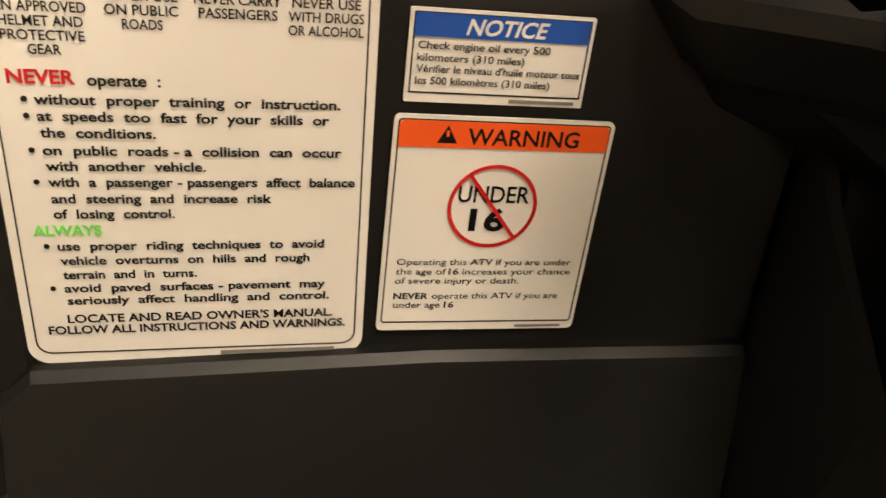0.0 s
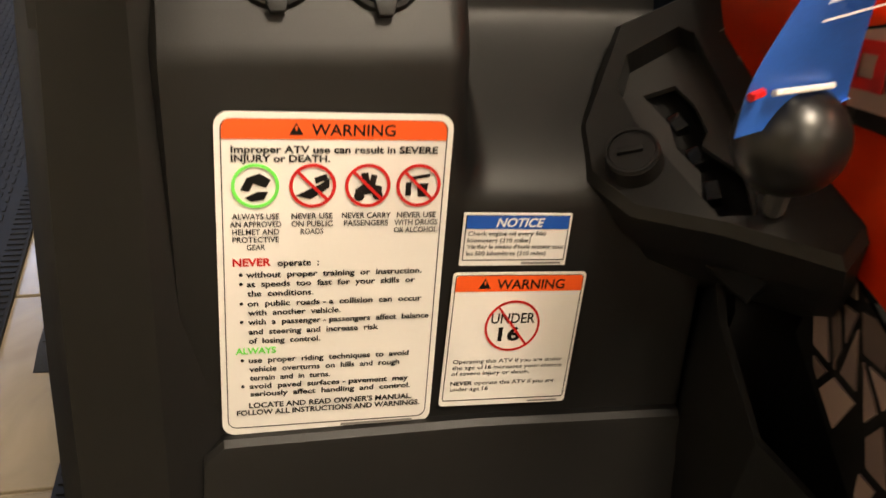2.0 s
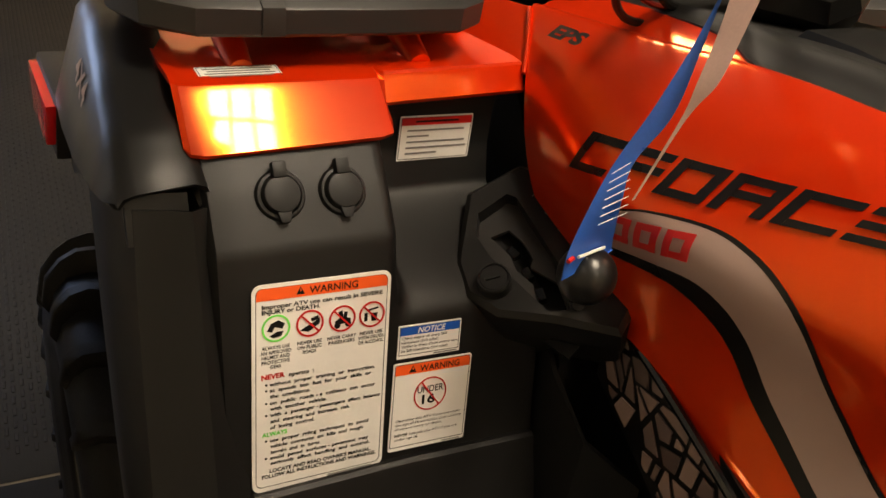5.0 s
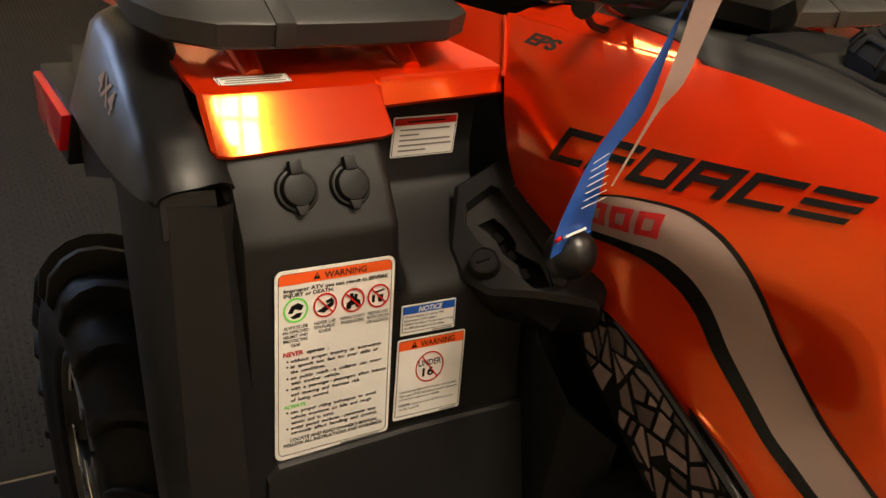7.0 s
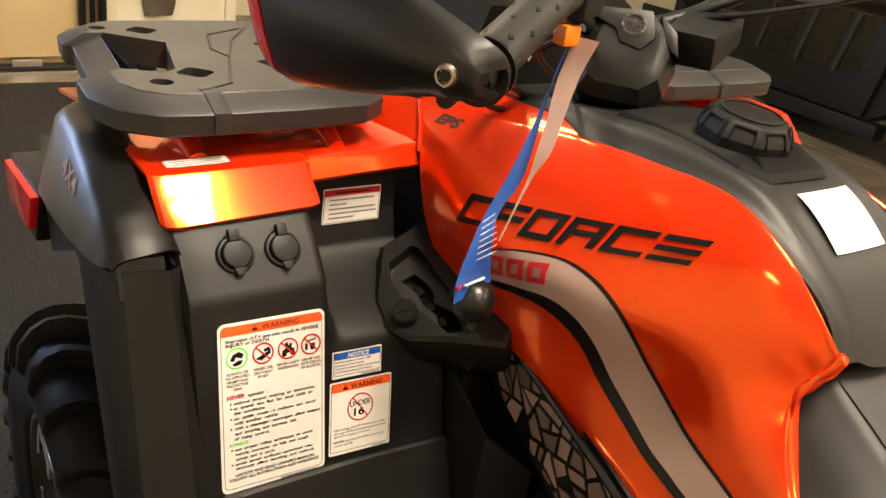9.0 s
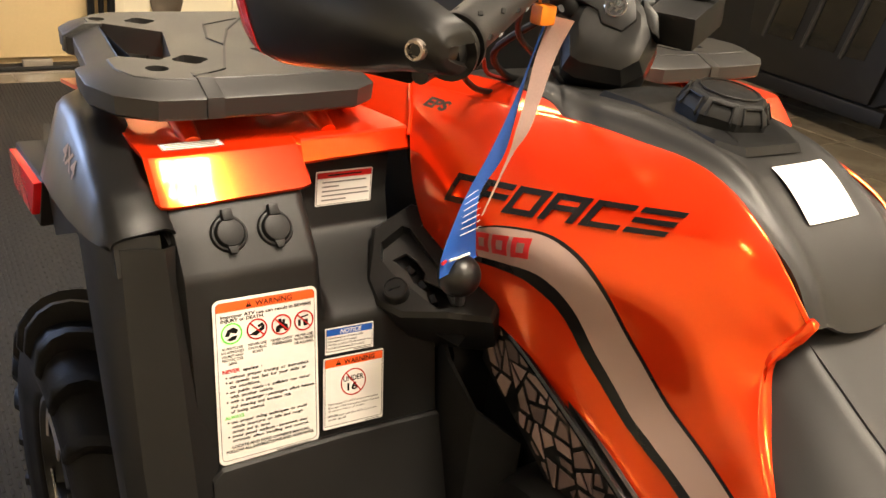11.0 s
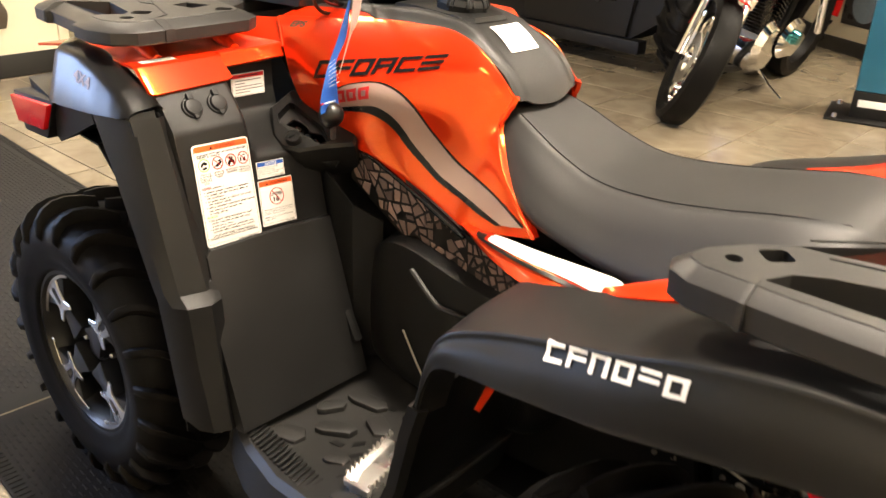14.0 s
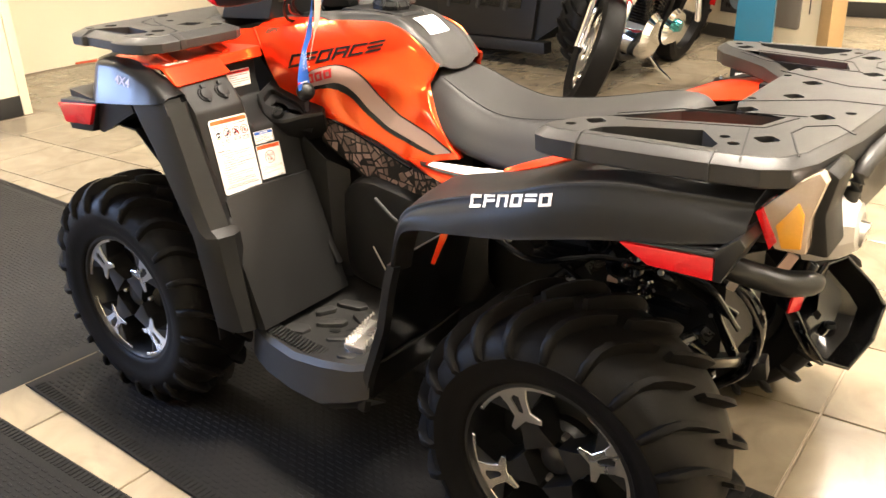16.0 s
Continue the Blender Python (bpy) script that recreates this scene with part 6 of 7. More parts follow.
def handlebar():
    grip = part("handlebar_grip", tube([(0.560, -0.342, 1.124), (0.545, -0.322, 1.129), (0.480, -0.222, 1.153), (0.460, -0.192, 1.159)], [0.0190, 0.0182, 0.0182, 0.0205], 24, smooth=30), RACK, ATV, "dull grey-black rubber handlebar grip")
    A, B = Vector((0.556, -0.337, 1.125)), Vector((0.468, -0.204, 1.157))
    ax = (B - A).normalized()
    e1 = ax.cross(Vector((0, 0, 1))).normalized()
    e2 = e1.cross(ax)
    # rows of low lens-shaped marks round the grip
    for k in range(5):
        for j in range(6):
            q = (j + 0.5 * (k % 2)) * math.pi / 3
            n = e1 * math.cos(q) + e2 * math.sin(q)
            p = A + (B - A) * ((k + 0.6) / 5.4) + n * 0.0182
            M4 = Matrix(((ax.x, n.cross(ax).x, n.x, p.x), (ax.y, n.cross(ax).y, n.y, p.y), (ax.z, n.cross(ax).z, n.z, p.z), (0, 0, 0, 1)))
            part("grip_mark", prism([(-0.0045, 0), (0, -0.0022), (0.0045, 0), (0, 0.0022)], -0.001, 0.0008, "z"), DARK, grip, m=M4)
    for t, r in ((0.000, 0.0225), (0.007, 0.0205), (0.013, 0.0220)):
        p = A - ax * (0.004 + t)
        part("end_washer", tube([tuple(p - ax * 0.002), tuple(p + ax * 0.002)], r, 28), PLASTIC_SMOOTH, grip)
    part("bar_end", tube([tuple(A - ax * 0.030), tuple(A)], [0.014, 0.017], 20), PLASTIC_SMOOTH, ATV)
    part("handlebar_tube", tube([(0.46, -0.192, 1.159), (0.41, -0.12, 1.160), (0.33, -0.04, 1.11), (0.30, 0.05, 1.09), (0.32, 0.15, 1.11), (0.38, 0.24, 1.165), (0.47, 0.38, 1.15)], 0.011, 12, smooth=40), DARK, ATV)
    part("handlebar_grip", tube([(0.40, 0.27, 1.163), (0.475, 0.39, 1.148)], 0.0165, 16), RUBBER, ATV)
    # hand guard: a deep blade from the bar end forwards, its front end red
    blade = ((0.592, -0.369, 1.134, 1.118, 0.0), (0.589, -0.374, 1.142, 1.113, 0.002), (0.580, -0.380, 1.149, 1.111, 0.004), (0.550, -0.391, 1.160, 1.106, 0.008), (0.52, -0.399, 1.170, 1.098, 0.010), (0.47, -0.410, 1.187, 1.088, 0.012), (0.43, -0.417, 1.199, 1.082, 0.013), (0.398, -0.421, 1.208, 1.083, 0.013), (0.372, -0.420, 1.214, 1.090, 0.011), (0.352, -0.412, 1.216, 1.100, 0.006))
    rows = [[(x, y + 0.016, zb - 0.002), (x, y + 0.004, zb + 0.002), (x, y - b * 0.6, zb + (zt - zb) * 0.28), (x, y - b, (zt + zb) / 2), (x, y - b * 0.5, zb + (zt - zb) * 0.75), (x, y + 0.006, zt - 0.003), (x + 0.004, y + 0.018, zt)] for x, y, zt, zb, b in blade]
    G = surface(rows, 60, 28)
    g = part("hand_guard", grid_bm(G[:46], 0.006), PLASTIC_SMOOTH, ATV, "black plastic hand guard with a red end", 40)
    part("guard_end", grid_bm(G[45:] + np.array((0, -0.0012, 0)), 0.006), REDLENS, g, "glossy red guard end", 40)
    bolt = part("guard_bolt", lathe([(0.0, 0.004), (0.0045, 0.004), (0.005, 0.007), (0.0066, 0.007), (0.0074, 0.005), (0.0074, -0.004), (0.0, -0.004)], 24), ROUGHSTEEL, ATV, "steel hex socket bolt", m=on_panel((0.577, -0.383, 1.126), (0.86, 0.5, 0), (0, 0, 1)))
    part("hex_socket", flat(circle(0, 0, 0.0043, 6), 0.0042, 0.0006), INK, bolt)
    part("bolt_boss", lathe([(0.0, -0.001), (0.016, -0.001), (0.018, -0.006), (0.018, -0.016), (0.0, -0.016)], 28, on_panel((0.577, -0.379, 1.126), (0.86, 0.5, 0), (0, 0, 1))), DARK, ATV)
    # centre pod: a faceted shell with a raised shield and a round badge
    MB = on_panel((0.352, 0.020, 1.070), (0.71, 0.65, 0.0), (-0.35, 0.38, 0.86))
    rim = [(-0.050, 0.028), (-0.034, 0.048), (0.028, 0.052), (0.050, 0.032), (0.057, 0.000), (0.048, -0.034), (0.026, -0.052), (-0.030, -0.050), (-0.046, -0.042), (-0.056, 0.002)]
    rings = [[(x * k, y * k + dy, z) for x, y in rim] for k, dy, z in ((0.80, 0.004, -0.085), (0.97, 0.0, -0.050), (1.0, 0.0, -0.020), (0.97, 0.001, 0.000), (0.80, 0.005, 0.016), (0.62, 0.007, 0.021))]
    m = part("instrument_housing", grid_bm(np.array(rings), closed_v=True, caps=True), PLASTIC_SMOOTH, ATV, "black plastic handlebar centre pod", 26, MB)
    cov = part("housing_cover", prism([(-0.046, 0.036), (-0.032, 0.047), (0.020, 0.050), (0.028, 0.020), (0.014, 0.004), (-0.010, 0.010), (-0.016, 0.024)], 0.008, 0.0245, "z", 0.003), PLASTIC, m, "raised black shield with a badge")
    part("housing_flank", prism([(0.028, 0.052), (0.050, 0.032), (0.056, 0.004), (0.046, 0.010), (0.036, 0.022)], -0.02, 0.0185, "z", 0.004), PLASTIC, m)
    part("round_badge", plate(circle(0.002, 0.031, 0.0125, 28), [circle(0.002, 0.031, 0.0100, 28)], 0.0245, 0.0260, 0.0004), CHROME, cov, "plain silver round badge")
    for dx, aa in ((-0.003, 60), (0.004, 60), (0.0, -20)):
        part("badge_bar", slab(0.002 + dx, 0.031, 0.014, 0.003, aa, 0.0250), CHROME, cov)
    part("switch_block", box((-0.022, -0.028, -0.022), (0.022, 0.028, 0.022), 0.006, None, pose(0.443, -0.162, 1.158, 0, 0, 30)), DARK, ATV, "black handlebar switch block")
    part("stop_switch", box((-0.010, -0.006, -0.012), (0.010, 0.006, 0.014), 0.003, None, pose(0.405, -0.118, 1.142, 0, 0, 30)), REDLENS, ATV, "red stop switch")
    part("bar_clamp", box((-0.03, -0.045, -0.02), (0.03, 0.045, 0.02), 0.006, None, pose(0.375, 0.115, 1.100, 15, 0, 20)), DARK, ATV)
    for pts, r in (([(0.42, -0.12, 1.12), (0.33, -0.12, 1.06), (0.29, -0.07, 1.02), (0.26, 0.0, 1.0)], 0.004), ([(0.44, -0.20, 1.14), (0.37, -0.19, 1.06), (0.30, -0.12, 1.01), (0.27, -0.05, 0.99)], 0.0035), ([(0.35, 0.12, 1.12), (0.40, 0.16, 1.15), (0.46, 0.18, 1.155), (0.52, 0.24, 1.18)], 0.004), ([(0.34, 0.10, 1.11), (0.42, 0.14, 1.135), (0.50, 0.20, 1.17), (0.56, 0.28, 1.21)], 0.0035), ([(0.45, -0.19, 1.14), (0.40, -0.15, 1.09), (0.36, -0.06, 1.04), (0.30, 0.02, 1.0)], 0.003)):
        part("cable", tube(pts, r, 8, smooth=24), DARK, ATV)
    part("cable", tube([(0.31, -0.12, 1.045), (0.285, -0.09, 1.02), (0.27, -0.04, 1.005)], 0.0025, 8, smooth=16), DARKRED, ATV, "dark red cable")
    part("brake_lever", tube([(0.43, -0.17, 1.135), (0.44, -0.21, 1.112), (0.49, -0.29, 1.098), (0.525, -0.345, 1.093)], [0.006, 0.0055, 0.005, 0.007], 10, smooth=24), PLASTIC_SMOOTH, ATV)
    part("headlight_cowl", loft([[(0.20, -0.09, 1.0), (0.20, 0.18, 1.0), (0.22, 0.16, 1.10), (0.22, -0.07, 1.10)], [(0.05, -0.12, 1.0), (0.05, 0.21, 1.0), (0.10, 0.19, 1.14), (0.10, -0.10, 1.14)], [(-0.03, -0.08, 1.03), (-0.03, 0.17, 1.03), (0.02, 0.15, 1.10), (0.02, -0.06, 1.10)]]), PLASTIC_SMOOTH, ATV)


handlebar()


def hang_tag():
    tag = thing("hang_tag", "blue and pale card tag hanging from the handlebar", "hang tag", pose(0.44, -0.18, 1.12))

    def card(rows, mat, name, label=""):
        G = surface([[tuple(np.array(p) - np.array((0.44, -0.18, 1.12))) for p in r] for r in rows], 40, 6)
        return part(name, grid_bm(G, 0.0006), mat, tag, label, 70)

    # the blue card twists on its way down to the shift knob
    blue = card([[(0.456, -0.170, 1.118), (0.457, -0.1695, 1.118), (0.458, -0.169, 1.118)], [(0.450, -0.178, 1.070), (0.4508, -0.1775, 1.070), (0.4516, -0.177, 1.070)], [(0.4485, -0.189, 1.033), (0.4505, -0.187, 1.0335), (0.4530, -0.184, 1.034)], [(0.4435, -0.203, 0.989), (0.450, -0.199, 0.990), (0.4560, -0.195, 0.992)], [(0.4380, -0.216, 0.954), (0.443, -0.213, 0.956), (0.4480, -0.209, 0.957)], [(0.4400, -0.230, 0.925), (0.445, -0.221, 0.928), (0.4480, -0.212, 0.932)], [(0.446, -0.246, 0.890), (0.437, -0.217, 0.882), (0.428, -0.190, 0.876)], [(0.446, -0.246, 0.866), (0.437, -0.216, 0.868), (0.429, -0.188, 0.872)]], BLUETAG, "blue_card", "blue printed card")
    for k in range(7):
        z = 0.952 - 0.0065 * k
        part("print_bar", tube([(0.4535 - 0.44 - 0.0001 * k, -0.232 + 0.18, z - 1.12), (0.4535 - 0.44, -0.218 + 0.18 + 0.0015 * k, z - 1.12 + 0.007)], 0.0003, 5), PAPER, blue)
    part("logo_bar", tube([(0.4465 - 0.44, -0.236 + 0.18, 0.884 - 1.12), (0.4370 - 0.44, -0.205 + 0.18, 0.882 - 1.12)], 0.0013, 6), PAPER, blue)
    part("red_mark", tube([(0.4495 - 0.44, -0.247 + 0.18, 0.884 - 1.12), (0.447 - 0.44, -0.241 + 0.18, 0.8845 - 1.12)], 0.0018, 6), REDINK, blue)
    card([[(0.461, -0.167, 1.122), (0.472, -0.164, 1.122), (0.484, -0.161, 1.122)], [(0.458, -0.176, 1.085), (0.467, -0.172, 1.087), (0.476, -0.168, 1.090)], [(0.464, -0.186, 1.048), (0.471, -0.183, 1.050), (0.478, -0.180, 1.052)], [(0.4685, -0.196, 1.018), (0.474, -0.193, 1.020), (0.4800, -0.190, 1.023)], [(0.4685, -0.201, 0.994), (0.470, -0.200, 0.995), (0.4715, -0.199, 0.996)], [(0.4655, -0.220, 0.937), (0.4660, -0.2195, 0.9375), (0.4665, -0.219, 0.938)]], BROWNTAG, "pale_card", "pale printed card")
    part("clip", box((0.012, -0.006, -0.006), (0.028, 0.012, 0.012), 0.003), ORANGETAG, tag, "orange plastic clip")
    part("tie", tube([(0.02, 0.004, 0.0), (0.012, 0.0, 0.022), (0.0, 0.006, 0.036)], 0.0015, 6, smooth=10), ORANGETAG, tag)


hang_tag()


# ---- engine, underside and tail of the quad bike ----
def underside():
    part("engine_block", loft([[(x, -0.085, z0), (x, 0.175, z0), (x, 0.175, z1), (x, -0.085, z1)] for x, z0, z1 in ((0.36, 0.28, 0.74), (0.55, 0.24, 0.68), (0.80, 0.24, 0.66), (1.00, 0.26, 0.70), (1.45, 0.34, 0.78))]), DARK, ATV, "dark engine and frame under the plastics")
    part("skid_plate", box((0.10, -0.17, 0.225), (1.30, 0.26, 0.238), 0.004), DARK, ATV)
    # belt cover between seat and footwell
    rows = []
    for x, zt, zb, y in ((0.44, 0.56, 0.33, -0.125), (0.50, 0.615, 0.335, -0.150), (0.58, 0.635, 0.335, -0.165), (0.72, 0.615, 0.34, -0.170), (0.86, 0.60, 0.36, -0.165), (0.92, 0.585, 0.42, -0.150)):
        rows.append([(x, y + 0.05, zt + 0.01), (x, y + 0.008, zt), (x, y, zt - 0.02), (x, y - 0.006, (zt + zb) / 2), (x, y, zb + 0.03), (x, y + 0.02, zb)])
    cv = part("belt_cover", grid_bm(surface(rows, 30, 24), 0.006), PLASTIC, ATV, "black plastic belt housing cover", 35)
    part("cover_rib", tube([(0.585, -0.176, 0.470), (0.615, -0.177, 0.425), (0.642, -0.176, 0.385)], 0.0022, 6), STEEL, cv, "pale moulded rib line")
    part("cover_lip", tube([(0.60, -0.174, 0.600), (0.66, -0.178, 0.560), (0.70, -0.180, 0.555), (0.86, -0.174, 0.565)], 0.006, 8, smooth=20), PLASTIC, cv)
    part("inner_wall", grid_bm(np.array([[(x, -0.168 + dy, z) for z in (0.34, 0.48, zt - 0.03, zt)] for x, dy, zt in ((0.30, 0.03, 0.74), (0.385, 0.0, 0.715), (0.43, 0.01, 0.672), (0.47, 0.05, 0.640))]), 0.005), DARK, ATV)
    part("wall_edge", box((-0.012, -0.010, -0.045), (0.012, 0.010, 0.045), 0.003, None, pose(0.440, -0.183, 0.435, 0, -30, 0)), PLASTIC, ATV)
    # suspension arms, shocks and frame tubes
    for s in (-1, 1):
        f = lambda y: y if s < 0 else 0.04 - y
        for a, b in (((0.15, -0.10, 0.36), (0.02, -0.36, 0.28)), ((-0.13, -0.10, 0.36), (-0.02, -0.36, 0.28)), ((0.13, -0.12, 0.46), (0.0, -0.35, 0.40)), ((1.12, -0.08, 0.34), (1.27, -0.32, 0.27)), ((1.44, -0.08, 0.34), (1.31, -0.32, 0.27)), ((1.16, -0.10, 0.44), (1.28, -0.31, 0.40)), ((1.42, -0.10, 0.44), (1.30, -0.31, 0.40))):
            part("suspension_arm", tube([(a[0], f(a[1]), a[2]), (b[0], f(b[1]), b[2])], 0.014, 10), GLOSSBLACK, ATV)
        for x, top, bot in ((0.02, (0.04, -0.24, 0.76), (0.0, -0.30, 0.34)), (1.36, (1.33, -0.20, 0.72), (1.30, -0.29, 0.32))):
            T, B = Vector((top[0], f(top[1]), top[2])), Vector((bot[0], f(bot[1]), bot[2]))
            sh = part("shock_absorber", tube([tuple(T), tuple(B)], 0.014, 12), GLOSSBLACK, ATV, "black shock absorber with a black spring")
            d = (B - T)
            n = d.normalized()
            u = n.cross(Vector((1, 0, 0))).normalized()
            v = n.cross(u)
            pts = [tuple(T + d * (0.12 + 0.66 * k / 110) + (u * math.cos(k * 0.5) + v * math.sin(k * 0.5)) * 0.032) for k in range(111)]
            part("spring", tube(pts, 0.0055, 6), GLOSSBLACK, sh)
        part("axle_shaft", tube([(1.29, f(-0.02), 0.33), (1.29, f(-0.33), 0.312)], [0.016, 0.03, 0.016, 0.03], 12, smooth=12), DARK, ATV)
        part("brake_disc", lathe([(0.05, 0.0), (0.09, 0.0), (0.09, 0.004), (0.05, 0.004)], 32, pose(1.29, f(-0.335), 0.314, 90, 0, 0), closed=True), STEEL, ATV)
        part("fender_stay", tube([(-0.10, f(-0.40), 0.79), (0.02, f(-0.34), 0.74), (0.16, f(-0.30), 0.62), (0.20, f(-0.26), 0.52)], 0.012, 8, smooth=16), DARK, ATV)
    rnd = random.Random(7)
    for x, y, z, l, a in ((1.04, -0.20, 0.66, 0.10, 20), (1.12, -0.24, 0.64, 0.07, -30), (1.20, -0.18, 0.67, 0.12, 10), (1.28, -0.22, 0.65, 0.06, 70), (1.36, -0.16, 0.66, 0.10, -15), (1.44, -0.20, 0.63, 0.08, 30), (1.10, -0.14, 0.56, 0.12, 5), (1.24, -0.12, 0.55, 0.10, 40)):
        part("bracket", box((-l / 2, -0.012, -0.018), (l / 2, 0.012, 0.018), 0.004, None, pose(x, y, z, 10, a, 15)), GLOSSBLACK, ATV)
    # added bright plate: stands in for the lit floor glimpsed through a gap
    part("gap_light_plate", box((-0.022, -0.004, -0.016), (0.022, 0.004, 0.016), 0.002, None, pose(1.166, -0.10, 0.530, 0, -35, 20)), POLISH, ATV, "bright metal plate standing in for lit floor seen through a gap")
    for x, y, z in ((1.100, -0.10, 0.474), (1.112, -0.10, 0.478), (1.268, -0.249, 0.551), (1.36, -0.21, 0.60), (1.02, -0.22, 0.60), (0.98, -0.24, 0.63)):
        part("bolt", lathe([(0.0, 0.005), (0.006, 0.005), (0.007, 0.0), (0.0, 0.0)], 8, pose(x, y, z, 90, 0, 0)), STEEL, ATV)
    part("orange_strut", tube([(1.000, -0.405, 0.712), (0.988, -0.412, 0.668), (0.964, -0.420, 0.606)], [0.012, 0.010, 0.006], 4), ORANGE, ATV)
    for pts in (([(1.05, -0.22, 0.70), (1.15, -0.26, 0.66), (1.30, -0.24, 0.68), (1.45, -0.20, 0.66)]), ([(1.00, -0.26, 0.62), (1.10, -0.25, 0.58), (1.25, -0.20, 0.60), (1.40, -0.22, 0.58)]), ([(1.35, -0.26, 0.70), (1.45, -0.28, 0.68), (1.52, -0.22, 0.60), (1.55, -0.18, 0.52)])):
        part("hose", tube(pts, 0.007, 8, smooth=20), GLOSSBLACK, ATV)
    # rear carrier with tow hitch and exhaust
    part("tow_hitch", box((-0.05, -0.022, -0.020), (0.05, 0.022, 0.020), 0.003, None, pose(1.50, -0.09, 0.375, 0, -10, 10)), DARK, ATV)
    part("hitch_plate", box((-0.030, -0.004, -0.010), (0.030, 0.004, 0.010), 0.002, None, pose(1.475, -0.125, 0.392, 0, -8, 25)), STEEL, ATV, "pale steel hitch plate")
    part("frame_tube", tube([(1.45, -0.12, 0.60), (1.53, -0.13, 0.52), (1.52, -0.12, 0.40), (1.46, -0.11, 0.33)], 0.013, 10, smooth=20), GLOSSBLACK, ATV)
    part("frame_tube", tube([(1.40, -0.16, 0.62), (1.55, -0.20, 0.70), (1.62, -0.16, 0.72)], 0.013, 10, smooth=16), GLOSSBLACK, ATV)
    part("bracket_plate", box((-0.008, -0.004, -0.032), (0.008, 0.004, 0.032), 0.002, None, pose(1.535, -0.30, 0.672, 0, 25, 15)), STEEL, ATV)
    part("bracket_plate", box((-0.010, -0.004, -0.036), (0.010, 0.004, 0.036), 0.002, None, pose(1.590, -0.25, 0.675, 0, 28, 20)), BROWNTAG, ATV, "dull brass-coloured bracket")
    part("link_plate", box((-0.012, -0.006, -0.020), (0.012, 0.006, 0.020), 0.003, None, pose(1.43, -0.125, 0.440, 20, 30, 0)), ROUGHSTEEL, ATV, "dull steel link plate")
    # dark clutter of brackets, pipes and bolts in front of the gearbox
    for x, y, z, r in ((1.245, -0.142, 0.567, 0.030), (1.335, -0.13, 0.545, 0.022), (1.18, -0.12, 0.60, 0.024)):
        part("boss", lathe([(0.0, 0.03), (r * 0.6, 0.03), (r * 0.7, 0.022), (r, 0.018), (r, -0.03), (0.0, -0.03)], 20, pose(x, y, z, 90, 0, 20)), GLOSSBLACK, ATV)
    part("boss_cap", box((-0.012, -0.004, -0.006), (0.012, 0.004, 0.006), 0.002, None, pose(1.222, -0.13, 0.519, 0, 10, 20)), BROWNTAG, ATV, "dull brown terminal block")
    for x, z, l, a in ((1.38, 0.60, 0.16, -18), (1.42, 0.52, 0.14, 24), (1.30, 0.49, 0.18, 6), (1.46, 0.46, 0.12, 62), (1.12, 0.52, 0.15, -40)):
        part("stay_bar", box((-l / 2, -0.008, -0.010), (l / 2, 0.008, 0.010), 0.003, None, pose(x, -0.115, z, 0, a, 4)), GLOSSBLACK, ATV)
    for k in range(14):
        x, z = rnd.uniform(1.06, 1.50), rnd.uniform(0.42, 0.66)
        part("bolt", lathe([(0.0, 0.004), (0.004, 0.004), (0.005, 0.0), (0.0, 0.0)], 6, pose(x, -0.126, z, 90, 0, 0)), ROUGHSTEEL, ATV)
    for pts in ([(1.20, -0.13, 0.66), (1.30, -0.14, 0.58), (1.42, -0.13, 0.56), (1.50, -0.14, 0.48)], [(1.05, -0.13, 0.56), (1.16, -0.14, 0.50), (1.32, -0.14, 0.46), (1.44, -0.13, 0.40)], [(1.36, -0.15, 0.68), (1.40, -0.15, 0.60), (1.48, -0.15, 0.58), (1.54, -0.14, 0.62)]):
        part("hose", tube(pts, 0.006, 8, smooth=20), GLOSSBLACK, ATV)
    ex = part("muffler", lathe([(0.0, 0.15), (0.05, 0.15), (0.062, 0.13), (0.068, -0.14), (0.05, -0.17), (0.0, -0.17)], 28, pose(1.48, -0.22, 0.770, 0, 86, 0)), DARK, ATV, "dark exhaust muffler with a pale cast end")
    end = lathe([(0.0, 0.045), (0.022, 0.045), (0.026, 0.050), (0.040, 0.046), (0.058, 0.020), (0.066, -0.010), (0.066, -0.03), (0.0, -0.03)], 10, pose(1.655, -0.250, 0.775, 0, 86, 0))
    part("cast_end", end, CASTALU, ex, "pale cast aluminium exhaust end", 25)
    part("tail_pipe", tube([(1.68, -0.250, 0.772), (1.712, -0.250, 0.766)], [0.020, 0.022], 16), STEEL, ex)
    # tail hoop and mud scoop
    part("tail_panel", grid_bm(np.array([[(1.655, y, 0.885), (1.672, y, 0.83), (1.676, y, 0.77), (1.66, y, 0.735)] for y in (-0.16, -0.05, 0.22, 0.33)]), 0.006), PLASTIC, ATV)
    part("tail_hoop", tube([(1.675, -0.255, 0.80), (1.690, -0.24, 0.87), (1.705, -0.16, 0.895), (1.715, -0.05, 0.890), (1.72, 0.02, 0.85), (1.715, 0.04, 0.76)], [0.012, 0.014, 0.014, 0.014, 0.014, 0.012], 12, smooth=30), RACK, ATV, "grey-black tail hoop")
    # solid black slab stands in for the shade inside the hoop
    part("tail_shade_slab", loft([[(1.681, -0.235, 0.79), (1.681, -0.215, 0.865), (1.681, -0.10, 0.885), (1.681, 0.02, 0.86), (1.681, 0.03, 0.77)], [(1.690, -0.230, 0.79), (1.690, -0.212, 0.860), (1.690, -0.10, 0.880), (1.690, 0.015, 0.855), (1.690, 0.025, 0.77)]]), INK, ATV)
